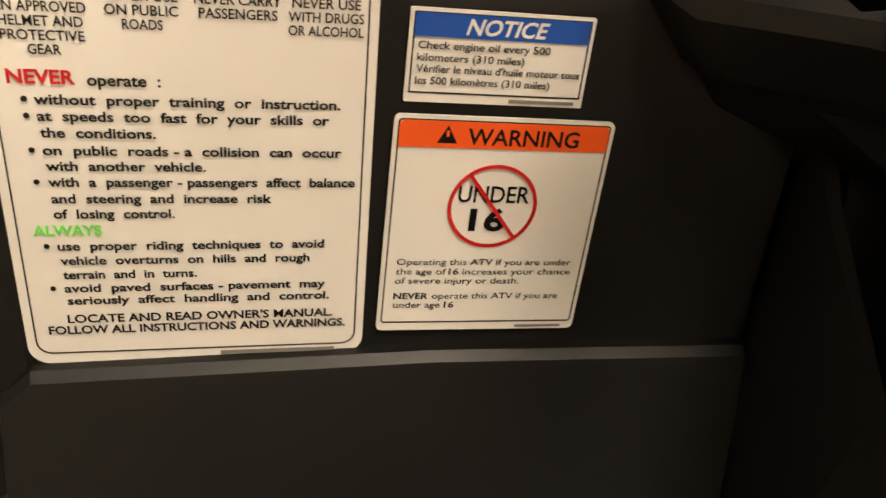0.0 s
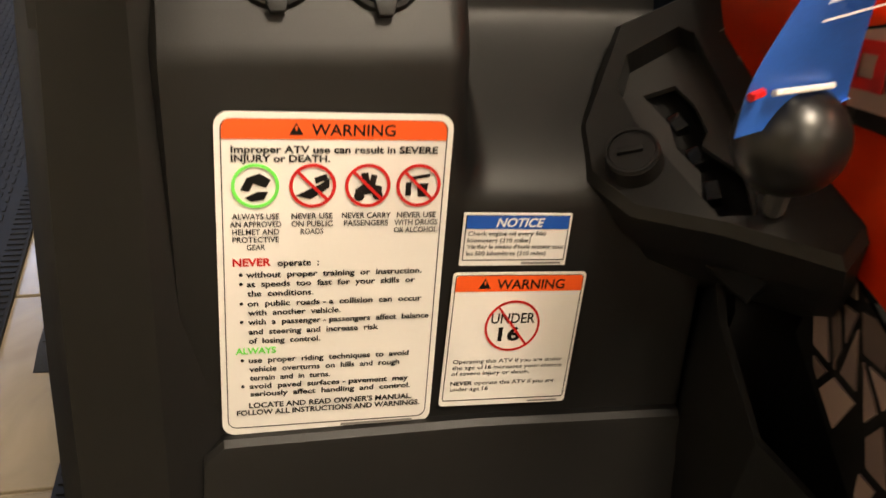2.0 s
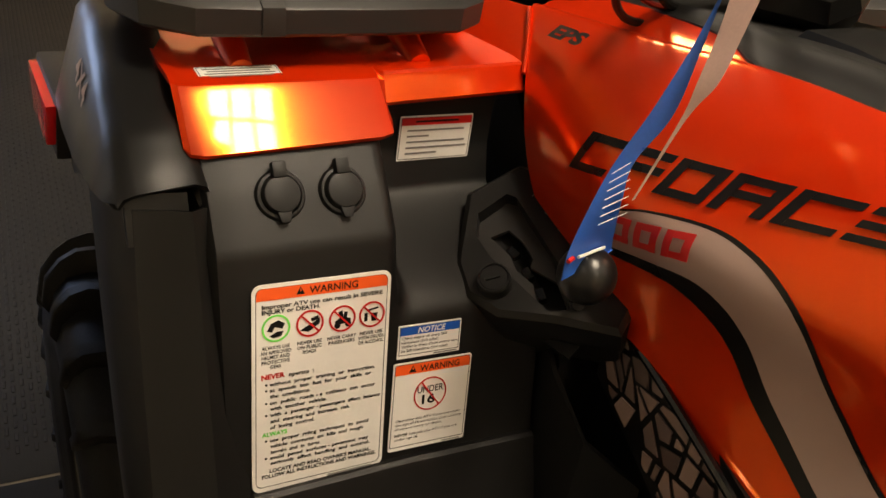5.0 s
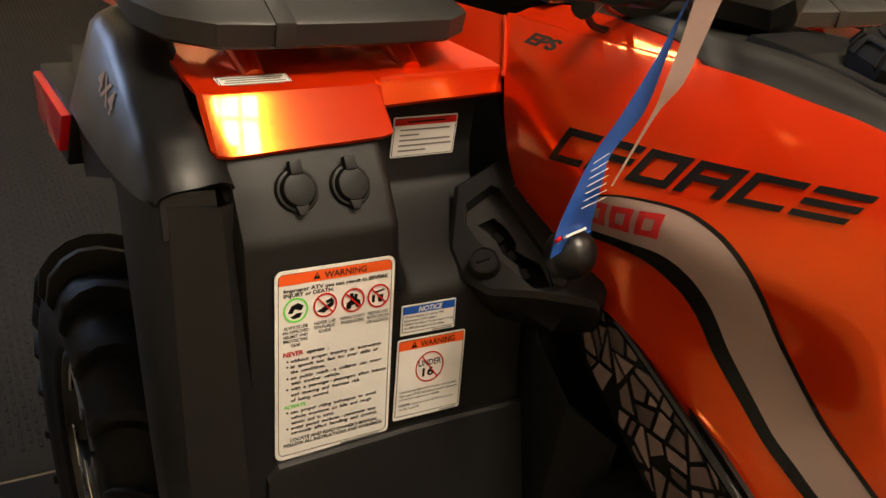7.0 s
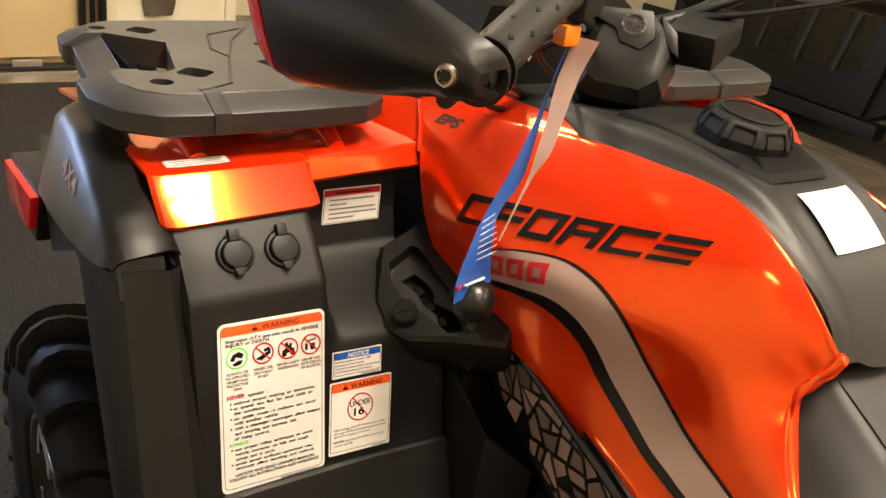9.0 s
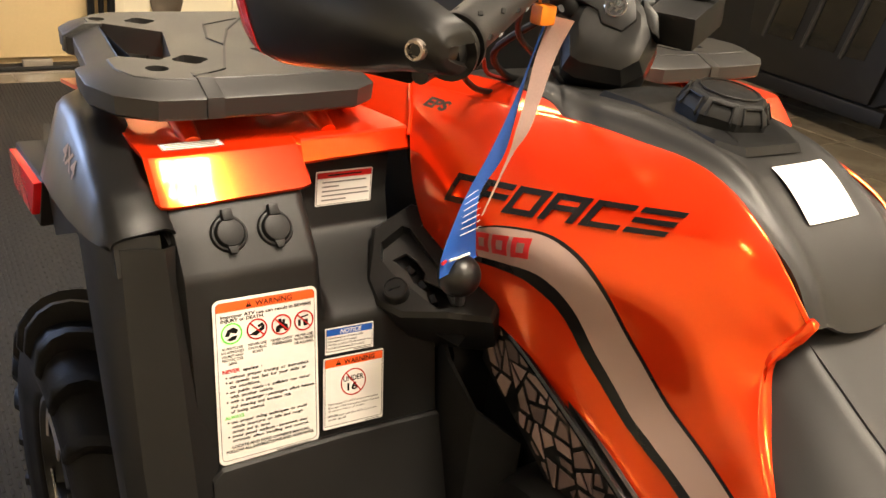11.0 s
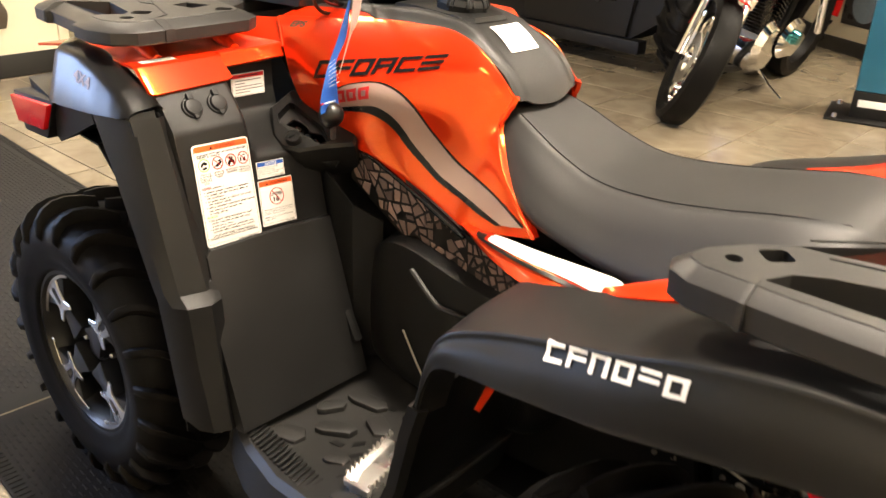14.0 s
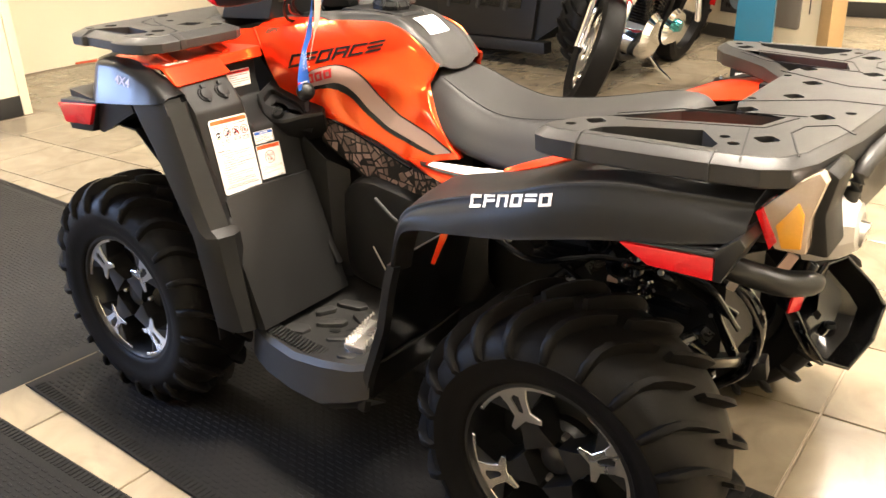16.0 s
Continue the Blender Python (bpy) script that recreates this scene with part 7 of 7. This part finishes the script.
    # mud scoop: a tilted open bowl behind the axle
    rim = [Vector(p) for p in ((1.634, -0.107, 0.643), (1.660, -0.073, 0.650), (1.708, -0.061, 0.600), (1.733, -0.061, 0.566), (1.730, -0.106, 0.515), (1.706, -0.166, 0.475), (1.667, -0.194, 0.492), (1.632, -0.194, 0.539), (1.608, -0.187, 0.580))]
    mid = sum(rim, Vector()) / len(rim)
    deep = Vector((-0.6, 0.55, -0.45)).normalized()
    rings = []
    for k, d in ((1.0, 0.0), (0.98, 0.03), (0.86, 0.06), (0.5, 0.078), (0.1, 0.08)):
        rings.append([tuple(mid + (p - mid) * k + deep * d) for p in rim])
    fl = part("mud_scoop", grid_bm(np.array(rings), 0.004, closed_v=True), GLOSSBLACK, ATV, "glossy black rear mud scoop", 30)
    part("scoop_rim", tube([tuple(p) for p in rim] + [tuple(rim[0])], 0.004, 8), GLOSSBLACK, fl)
    part("scoop_tab", box((-0.03, -0.004, -0.06), (0.03, 0.004, 0.06), 0.003, None, pose(1.60, -0.205, 0.64, 0, 20, -25)), GLOSSBLACK, fl)
    part("scoop_bolt", lathe([(0.0, 0.010), (0.010, 0.008), (0.012, 0.0), (0.0, 0.0)], 10, Matrix.Translation(mid + deep * 0.066 + Vector((0.02, 0.0, -0.02)))), DARK, fl)
    part("rear_reflector", box((-0.003, -0.014, -0.026), (0.003, 0.014, 0.026), 0.003, None, pose(1.618, -0.232, 0.618, 0, 12, -30)), REDLENS, ATV, "small red rear reflector")


underside()


# ---- the showroom behind ----
def motorcycle():
    b = thing("motorcycle", "chrome and red cruiser motorcycle leaning on its stand", "motorcycle", pose(-0.60, 3.08, 0.0, 0, 0, 91) @ pose(0, 0, 0, 13, 0, 0) @ Matrix.Diagonal((1.06, 1.06, 1.06, 1)))
    R = 0.335
    steer = pose(0, 0, 0, 0, 0, 31) @ pose(0, 0, 0, 10, 0, 0)

    def tx(bm, m):
        bmesh.ops.transform(bm, matrix=m, verts=bm.verts)
        return bm

    # front wheel, turned to its lock
    fw = part("front_wheel", tx(lathe([(R - 0.085, -0.050), (R - 0.045, -0.070), (R - 0.014, -0.055), (R, 0.0), (R - 0.014, 0.055), (R - 0.045, 0.070), (R - 0.085, 0.050)], 48, closed=True), steer @ pose(0, 0, R, 90, 0, 0)), RUBBER, b, "black tyre on a polished rim")
    part("rim", tx(lathe([(R - 0.075, -0.04), (R - 0.105, -0.032), (R - 0.105, 0.032), (R - 0.075, 0.04)], 48, closed=True), steer @ pose(0, 0, R, 90, 0, 0)), CHROME, fw)
    part("brake_disc", tx(lathe([(0.07, -0.055), (0.135, -0.055), (0.135, -0.050), (0.07, -0.050)], 32, closed=True), steer @ pose(0, 0, R, 90, 0, 0)), STEEL, fw)
    for k in range(10):
        a = k * math.pi / 5
        part("spoke", tx(tube([(0.03 * math.cos(a), 0.03 * math.sin(a), 0.0), (0.235 * math.cos(a), 0.235 * math.sin(a), 0.0)], 0.006, 6), steer @ pose(0, 0, R, 90, 0, 0)), CHROME, fw)
    part("hub", tx(tube([(0, -0.075, R), (0, 0.075, R)], 0.03, 16), steer), CHROME, fw)
    for s in (-1, 1):
        part("fork_leg", tx(tube([(0.0, s * 0.095, R), (0.10, s * 0.095, R + 0.24), (0.28, s * 0.095, R + 0.62)], [0.028, 0.026, 0.020], 14, smooth=12), steer), CHROME, b, "chrome fork leg")
    G = [[((R + 0.035) * math.cos(a), y, R + (R + 0.035) * math.sin(a) - 0.02 * abs(y / 0.075) ** 2) for y in (-0.075, -0.05, 0.0, 0.05, 0.075)] for a in np.linspace(0.25, 1.75, 16)]
    part("front_fender", tx(grid_bm(np.array(G), 0.004), steer), REDP, b, "red front fender", 50)
    part("fork_clamp", tx(box((0.12, -0.13, R + 0.30), (0.20, 0.13, R + 0.36), 0.01), steer), CHROME, b)
    part("headlight", tx(lathe([(0.0, -0.10), (0.06, -0.08), (0.09, 0.0), (0.09, 0.03), (0.0, 0.04)], 24, pose(0.18, 0, R + 0.60, 0, -75, 0)), steer), CHROME, b)
    part("handlebars", tx(tube([(0.45, -0.36, R + 0.82), (0.36, -0.16, R + 0.80), (0.32, 0.0, R + 0.70), (0.36, 0.16, R + 0.80), (0.45, 0.36, R + 0.82)], 0.014, 10, smooth=24), steer), CHROME, b)
    # engine and frame
    part("frame", tube([(0.30, 0, 0.80), (0.42, 0, 0.42), (0.55, 0, 0.20), (0.95, 0, 0.18), (1.20, 0, 0.36), (1.25, 0, 0.62)], 0.022, 10, smooth=30), DARK, b)
    eng = part("crankcase", lathe([(0.0, 0.12), (0.12, 0.12), (0.15, 0.08), (0.15, -0.10), (0.11, -0.14), (0.0, -0.14)], 32, pose(0.78, 0, 0.32, 90, 0, 0)), CHROME, b, "chrome engine case")
    part("primary_cover", lathe([(0.0, 0.03), (0.10, 0.028), (0.12, 0.0), (0.0, 0.0)], 32, pose(1.02, -0.13, 0.36, 90, 0, 0) @ Matrix.Diagonal((1.5, 1.0, 1.0, 1.0))), CHROME, eng)
    for a, bse in ((-24, 0.70), (24, 0.84)):
        for k in range(9):
            part("cylinder_fin", box((-0.065, -0.075, -0.004), (0.065, 0.075, 0.004), 0.003, None, pose(bse, 0, 0.45) @ pose(0, 0, 0, 0, a, 0) @ pose(0, 0, 0.022 * k)), GLOSSBLACK, eng)
        part("rocker_cover", box((-0.07, -0.08, 0), (0.07, 0.08, 0.06), 0.015, None, pose(bse, 0, 0.45) @ pose(0, 0, 0, 0, a, 0) @ pose(0, 0, 0.20)), CHROME, eng)
    # small disc whose colour paints in a turquoise reflection on the engine
    part("tinted_cover", lathe([(0.0, 0.03), (0.035, 0.03), (0.045, 0.0), (0.0, 0.0)], 24, pose(1.00, -0.16, 0.38, 90, 0, 0)), TEALGLINT, b, "round cover tinted for a turquoise reflection")
    part("fuel_tank", loft([[(0.36, -0.05, 0.80), (0.36, 0.05, 0.80), (0.36, 0.04, 0.86), (0.36, -0.04, 0.86)], [(0.55, -0.14, 0.74), (0.55, 0.14, 0.74), (0.55, 0.10, 0.92), (0.55, -0.10, 0.92)], [(0.85, -0.11, 0.72), (0.85, 0.11, 0.72), (0.85, 0.06, 0.84), (0.85, -0.06, 0.84)]], 16, 20), REDP, b, "red fuel tank", 50)
    part("saddle", loft([[(0.85, -0.08, 0.70), (0.85, 0.08, 0.70), (0.85, 0.06, 0.77), (0.85, -0.06, 0.77)], [(1.10, -0.15, 0.66), (1.10, 0.15, 0.66), (1.10, 0.12, 0.72), (1.10, -0.12, 0.72)], [(1.40, -0.10, 0.72), (1.40, 0.10, 0.72), (1.40, 0.07, 0.80), (1.40, -0.07, 0.80)]], 14, 16), SEATM, b, "black leather saddle", 50)
    rw = part("rear_wheel", lathe([(R - 0.10, -0.06), (R - 0.05, -0.075), (R - 0.012, -0.06), (R, 0.0), (R - 0.012, 0.06), (R - 0.05, 0.075), (R - 0.10, 0.06)], 40, pose(1.56, 0, R, 90, 0, 0), closed=True), RUBBER, b, "black rear tyre")
    part("rear_disc", lathe([(0.0, -0.03), (0.24, -0.03), (0.24, 0.03), (0.0, 0.03)], 32, pose(1.56, 0, R, 90, 0, 0)), CHROME, rw)
    part("rear_shock", tube([(1.30, -0.13, 0.62), (1.50, -0.13, 0.34)], 0.022, 12), CHROME, b)
    G = [[(1.56 + (R + 0.04) * math.cos(a), y, R + (R + 0.04) * math.sin(a)) for y in (-0.09, -0.06, 0.0, 0.06, 0.09)] for a in np.linspace(0.1, 2.3, 16)]
    part("rear_fender", grid_bm(np.array(G), 0.004), REDP, b, "red rear fender", 50)
    part("side_stand", tube([(0.80, -0.10, 0.20), (0.84, -0.18, 0.12), (0.88, -0.26, 0.065)], 0.011, 8), CHROME, b)


# reflection put into the colour of the metal
TEALGLINT = worn("turquoise_reflection", (0.10, 0.45, 0.50), 0.12, 1.0, grain=300, bump=0.02)
motorcycle()


def utility_vehicle():
    """A dark side-by-side behind the bike; only its flank is seen."""
    u = thing("utility_vehicle", "black side-by-side utility vehicle parked in the shade", "utility vehicle", pose(-1.62, 4.60, 0, 0, 0, -6))
    part("body", loft([[(x, y0, z0), (x, y1, z0), (x, y1, z1), (x, y0, z1)] for x, y0, y1, z0, z1 in ((-1.40, -0.55, 0.70, 0.34, 0.90), (-0.9, -0.62, 0.72, 0.20, 1.02), (0.30, -0.62, 0.72, 0.20, 0.98), (0.55, -0.60, 0.70, 0.36, 1.0), (1.05, -0.55, 0.68, 0.50, 1.0))]), DARK, u)
    d = part("door", prism([(-0.62, 0.22), (0.30, 0.22), (0.42, 0.95), (-0.70, 1.0)], -0.655, -0.62, "y", 0.012), PLASTIC, u, "black ribbed door panel")
    for x0, x1 in ((-0.52, -0.30), (-0.22, 0.0), (0.05, 0.20)):
        part("door_rib", tube([(x0, -0.662, 0.42), (x0 + 0.10, -0.664, 0.90)], 0.014, 8), RACK, d)
        part("door_recess", prism([(x0 + 0.03, 0.44), (x1, 0.44), (x1 + 0.08, 0.86), (x0 + 0.11, 0.86)], -0.660, -0.654, "y"), GLOSSBLACK, d)
    part("sill", box((-0.9, -0.66, 0.12), (0.42, -0.56, 0.21), 0.015), DARK, u)
    for x, y in ((0.78, -0.48), (-1.05, -0.48), (0.78, 0.62), (-1.05, 0.62)):
        w = part("wheel", lathe([(0.0, 0.05), (0.10, 0.06), (0.17, 0.03), (0.17, -0.08), (0.0, -0.08)], 28, pose(x, y, 0.345, 90, 0, 74 if x > 0 else 0)), RIMBLACK, u)
        part("tyre", tx_tyre(pose(x, y, 0.345, 90, 0, 74 if x > 0 else 0)), RUBBER, w, "knobbly black tyre", 30)
        tread(w, 0.345, 0.24, 17, pose(x, y, 0.345, 90, 0, 74 if x > 0 else 0))
    for y in (-0.55, 0.65):
        part("cage_tube", tube([(-0.85, y, 1.0), (-0.60, y * 0.92, 1.75), (0.35, y * 0.92, 1.80), (0.75, y, 1.02)], 0.026, 10, smooth=30), DARK, u)
    part("roof", box((-0.65, -0.55, 1.79), (0.42, 0.62, 1.83), 0.015), PLASTIC, u)
    part("seat_back", box((-0.05, -0.5, 0.80), (0.08, 0.55, 1.35), 0.04), SEATM, u)
    part("cargo_bed", box((0.42, -0.6, 0.86), (1.35, 0.70, 1.12), 0.03), PLASTIC, u)
    part("marker_lamp", lathe([(0.0, 0.012), (0.016, 0.010), (0.02, 0.0), (0.0, 0.0)], 16, pose(0.18, -0.665, 0.90, 90, 0, 0)), CHROME, u)


def tx_tyre(m):
    bm = tyre_bm(0.345, 0.24, 0.178)
    bmesh.ops.transform(bm, matrix=m, verts=bm.verts)
    return bm


utility_vehicle()


def lift_post():
    p = thing("lift_post", "teal steel lift post bolted to the floor", "lift post", pose(0.20, 4.05, 0, 0, 0, 14))
    part("column", box((-0.115, -0.115, 0.16), (0.115, 0.115, 2.7), 0.012), TEAL, p)
    part("black_base", box((-0.118, -0.118, 0.010), (0.118, 0.118, 0.16), 0.006), DARK, p)
    part("base_plate", box((-0.24, -0.22, 0.0), (0.24, 0.22, 0.012), 0.004), DARK, p)
    part("logo_bar", box((-0.085, -0.1225, 0.075), (0.085, -0.1190, 0.115), 0.001), PAPER, p, "plain white maker's bar")
    for x in (-0.19, 0.19):
        for y in (-0.17, 0.17):
            part("anchor_bolt", lathe([(0.0, 0.034), (0.012, 0.034), (0.014, 0.012), (0.0, 0.012)], 8, pose(x, y, 0)), STEEL, p)
    part("channel", box((-0.119, -0.03, 0.2), (-0.113, 0.03, 2.6)), DARK, p)


lift_post()


def wall_things():
    # a slanting piece of wall with a picture and a grey board, and a door beyond it
    W = pose(-0.84, 5.97, 0.0, 0, 0, -30)
    tagged(part("wall_slant", box((0.0, 0.0, 0.0), (1.33, 0.10, CEIL)), WALL, m=W), "cream painted wall set at a slant", "wall", kind="structure")
    tagged(part("baseboard", box((0.0, -0.012, 0.0), (0.86, 0.0, 0.11), 0.002), BASEM, m=W), "black vinyl skirting along the wall", "skirting", kind="structure")
    tagged(part("trim", box((1.33, -0.03, 0.0), (1.44, 0.12, 2.4), 0.004), WOOD, m=W), "pale wooden door post", "trim", kind="structure")
    tagged(part("trim", box((1.20, -0.006, 0.30), (1.206, 0.0, 2.4), 0.0), BASEM, m=W), "dark joint in the wall lining", "trim", kind="structure")
    pic = thing("wall_picture", "dark poster with a pale blue round shape", "picture", W @ Matrix.Translation((0.42, -0.006, 0.22)))
    part("sheet", box((-0.20, -0.004, 0.0), (0.14, 0.0, 0.80)), PICDARK, pic)
    part("round_shape", flat(circle(0.02, 0.16, 0.13, 28), 0, 0.002), PICBLUE, pic, m=pose(0, -0.005, 0, 90, 0, 0))
    gb = thing("wall_board", "plain grey board fixed to the wall", "board", W @ Matrix.Translation((0.98, -0.016, 0.17)))
    part("board", prism(rounded(-0.16, 0.0, 0.14, 1.0, 0.03), 0.0, 0.014, "z", 0.002), GREYBOARD, gb, m=pose(0, 0.014, 0, 90, 0, 0))
    d = tagged(part("door_2", box((1.05, 7.38, 0.0), (1.75, 7.44, 2.1), 0.004), PICDARK), "dark door at the end of the passage", "door", kind="structure")
    part("door_handle", tube([(1.12, 7.36, 1.0), (1.12, 7.36, 1.12)], 0.012, 8), STEEL, d)
    # hoses and a box beside the overhead door
    h = thing("wall_hoses", "dark hoses hanging on the wall beside the overhead door", "hose", pose(-3.62, 0.385, 0))
    for y, r in ((0.0, 0.018), (0.05, 0.014), (0.10, 0.020)):
        part("hose", tube([(0.0, y, 0.12), (0.01, y + 0.01, 0.9), (0.0, y - 0.01, 1.9)], r, 10, smooth=16), DARK, h)
    y = thing("yellow_foot", "small yellow block with dark cap by the skirting", "block", pose(-3.60, 0.70, 0.0))
    part("foot", box((-0.03, -0.045, 0.0), (0.03, 0.045, 0.095), 0.006), DARK, y)
    part("yellow_block", box((-0.03, -0.035, 0.095), (0.03, 0.045, 0.150), 0.006), YELLOW, y, "yellow block")
    part("cap", box((-0.025, -0.03, 0.150), (0.025, 0.03, 0.185), 0.006), DARK, y)
    c = thing("hanging_cloth", "dark crumpled cloth hanging on the wall", "cloth", pose(-3.64, 0.78, 0.28))
    rows = [[(0.01 + 0.012 * math.sin(3.1 * k + 1.7 * j), 0.05 * (j - 1.5) * (1 + 0.2 * math.sin(2.3 * k)), 0.09 * k) for j in range(4)] for k in range(6)]
    part("cloth", grid_bm(surface(rows, 20, 14), 0.004), CLOTH, c, "", 60)


CLOTH = worn("grey_brown_cloth", (0.09, 0.07, 0.05), 0.85, grain=200, bump=0.3, vary=0.4, blotch=12)
GREYBOARD = worn("grey_board", (0.20, 0.18, 0.155), 0.6, grain=120, bump=0.04, vary=0.12)
PICDARK = worn("dark_print", (0.03, 0.025, 0.03), 0.3, grain=60, bump=0.0, vary=0.4)
PICBLUE = worn("pale_blue_print", (0.25, 0.32, 0.42), 0.35, grain=40, bump=0.0, vary=0.4)
YELLOW = worn("yellow_plastic", (0.75, 0.60, 0.02), 0.4, grain=300, bump=0.02)
WOOD = worn("pale_wood_trim", (0.42, 0.28, 0.13), 0.5, grain=60, bump=0.05, vary=0.2)
wall_things()
tagged(part("trim", box((-3.66, 1.15, 0.0), (-3.63, 1.21, 2.6), 0.004), WALL), "cream corner trim", "trim", kind="structure")
tagged(part("trim", box((-3.66, 0.50, 0.0), (-3.62, 0.56, 2.6), 0.004), WALL), "cream door jamb", "trim", kind="structure")


# ---- floor tiles ----
def tiles():
    pitch, gap = 0.43, 0.007
    bm = box((gap / 2, gap / 2, -0.006), (pitch - gap / 2, pitch - gap / 2, 0.0))
    top = [e for e in bm.edges if all(v.co.z > -0.001 for v in e.verts)]
    bmesh.ops.bevel(bm, geom=top, offset=0.0015, segments=1, affect="EDGES")
    me = bpy.data.meshes.new("floor_tile")
    bm.to_mesh(me)
    bm.free()
    me.materials.append(TILE)
    V, F = [], []
    for i in range(-12, 13):
        for j in range(-10, 18):
            x, y = -0.145 + i * pitch, 2.565 + (j - 8) * pitch
            if x < -4.9 or (x < -3.62 and y < 0.9) or x > 4.95 or y < -3.95 or y > 7.3:
                continue
            if -3.3 < x < 2.6 and -1.0 < y < 5.9:
                ob = new("floor_tile", me)
                ob.location = (x, y, 0)
                ob.parent = FLOOR
            else:
                k = len(V)
                V += [(x + gap / 2, y + gap / 2, 0), (x + pitch - gap / 2, y + gap / 2, 0), (x + pitch - gap / 2, y + pitch - gap / 2, 0), (x + gap / 2, y + pitch - gap / 2, 0)]
                F.append((k, k + 1, k + 2, k + 3))
    me = bpy.data.meshes.new("floor_tile_rest")
    me.from_pydata(V, [], F)
    me.materials.append(TILE)
    ob = new("floor_tile_rest", me)
    ob.parent = FLOOR
    tagged(ob, kind="stuff")


tiles()
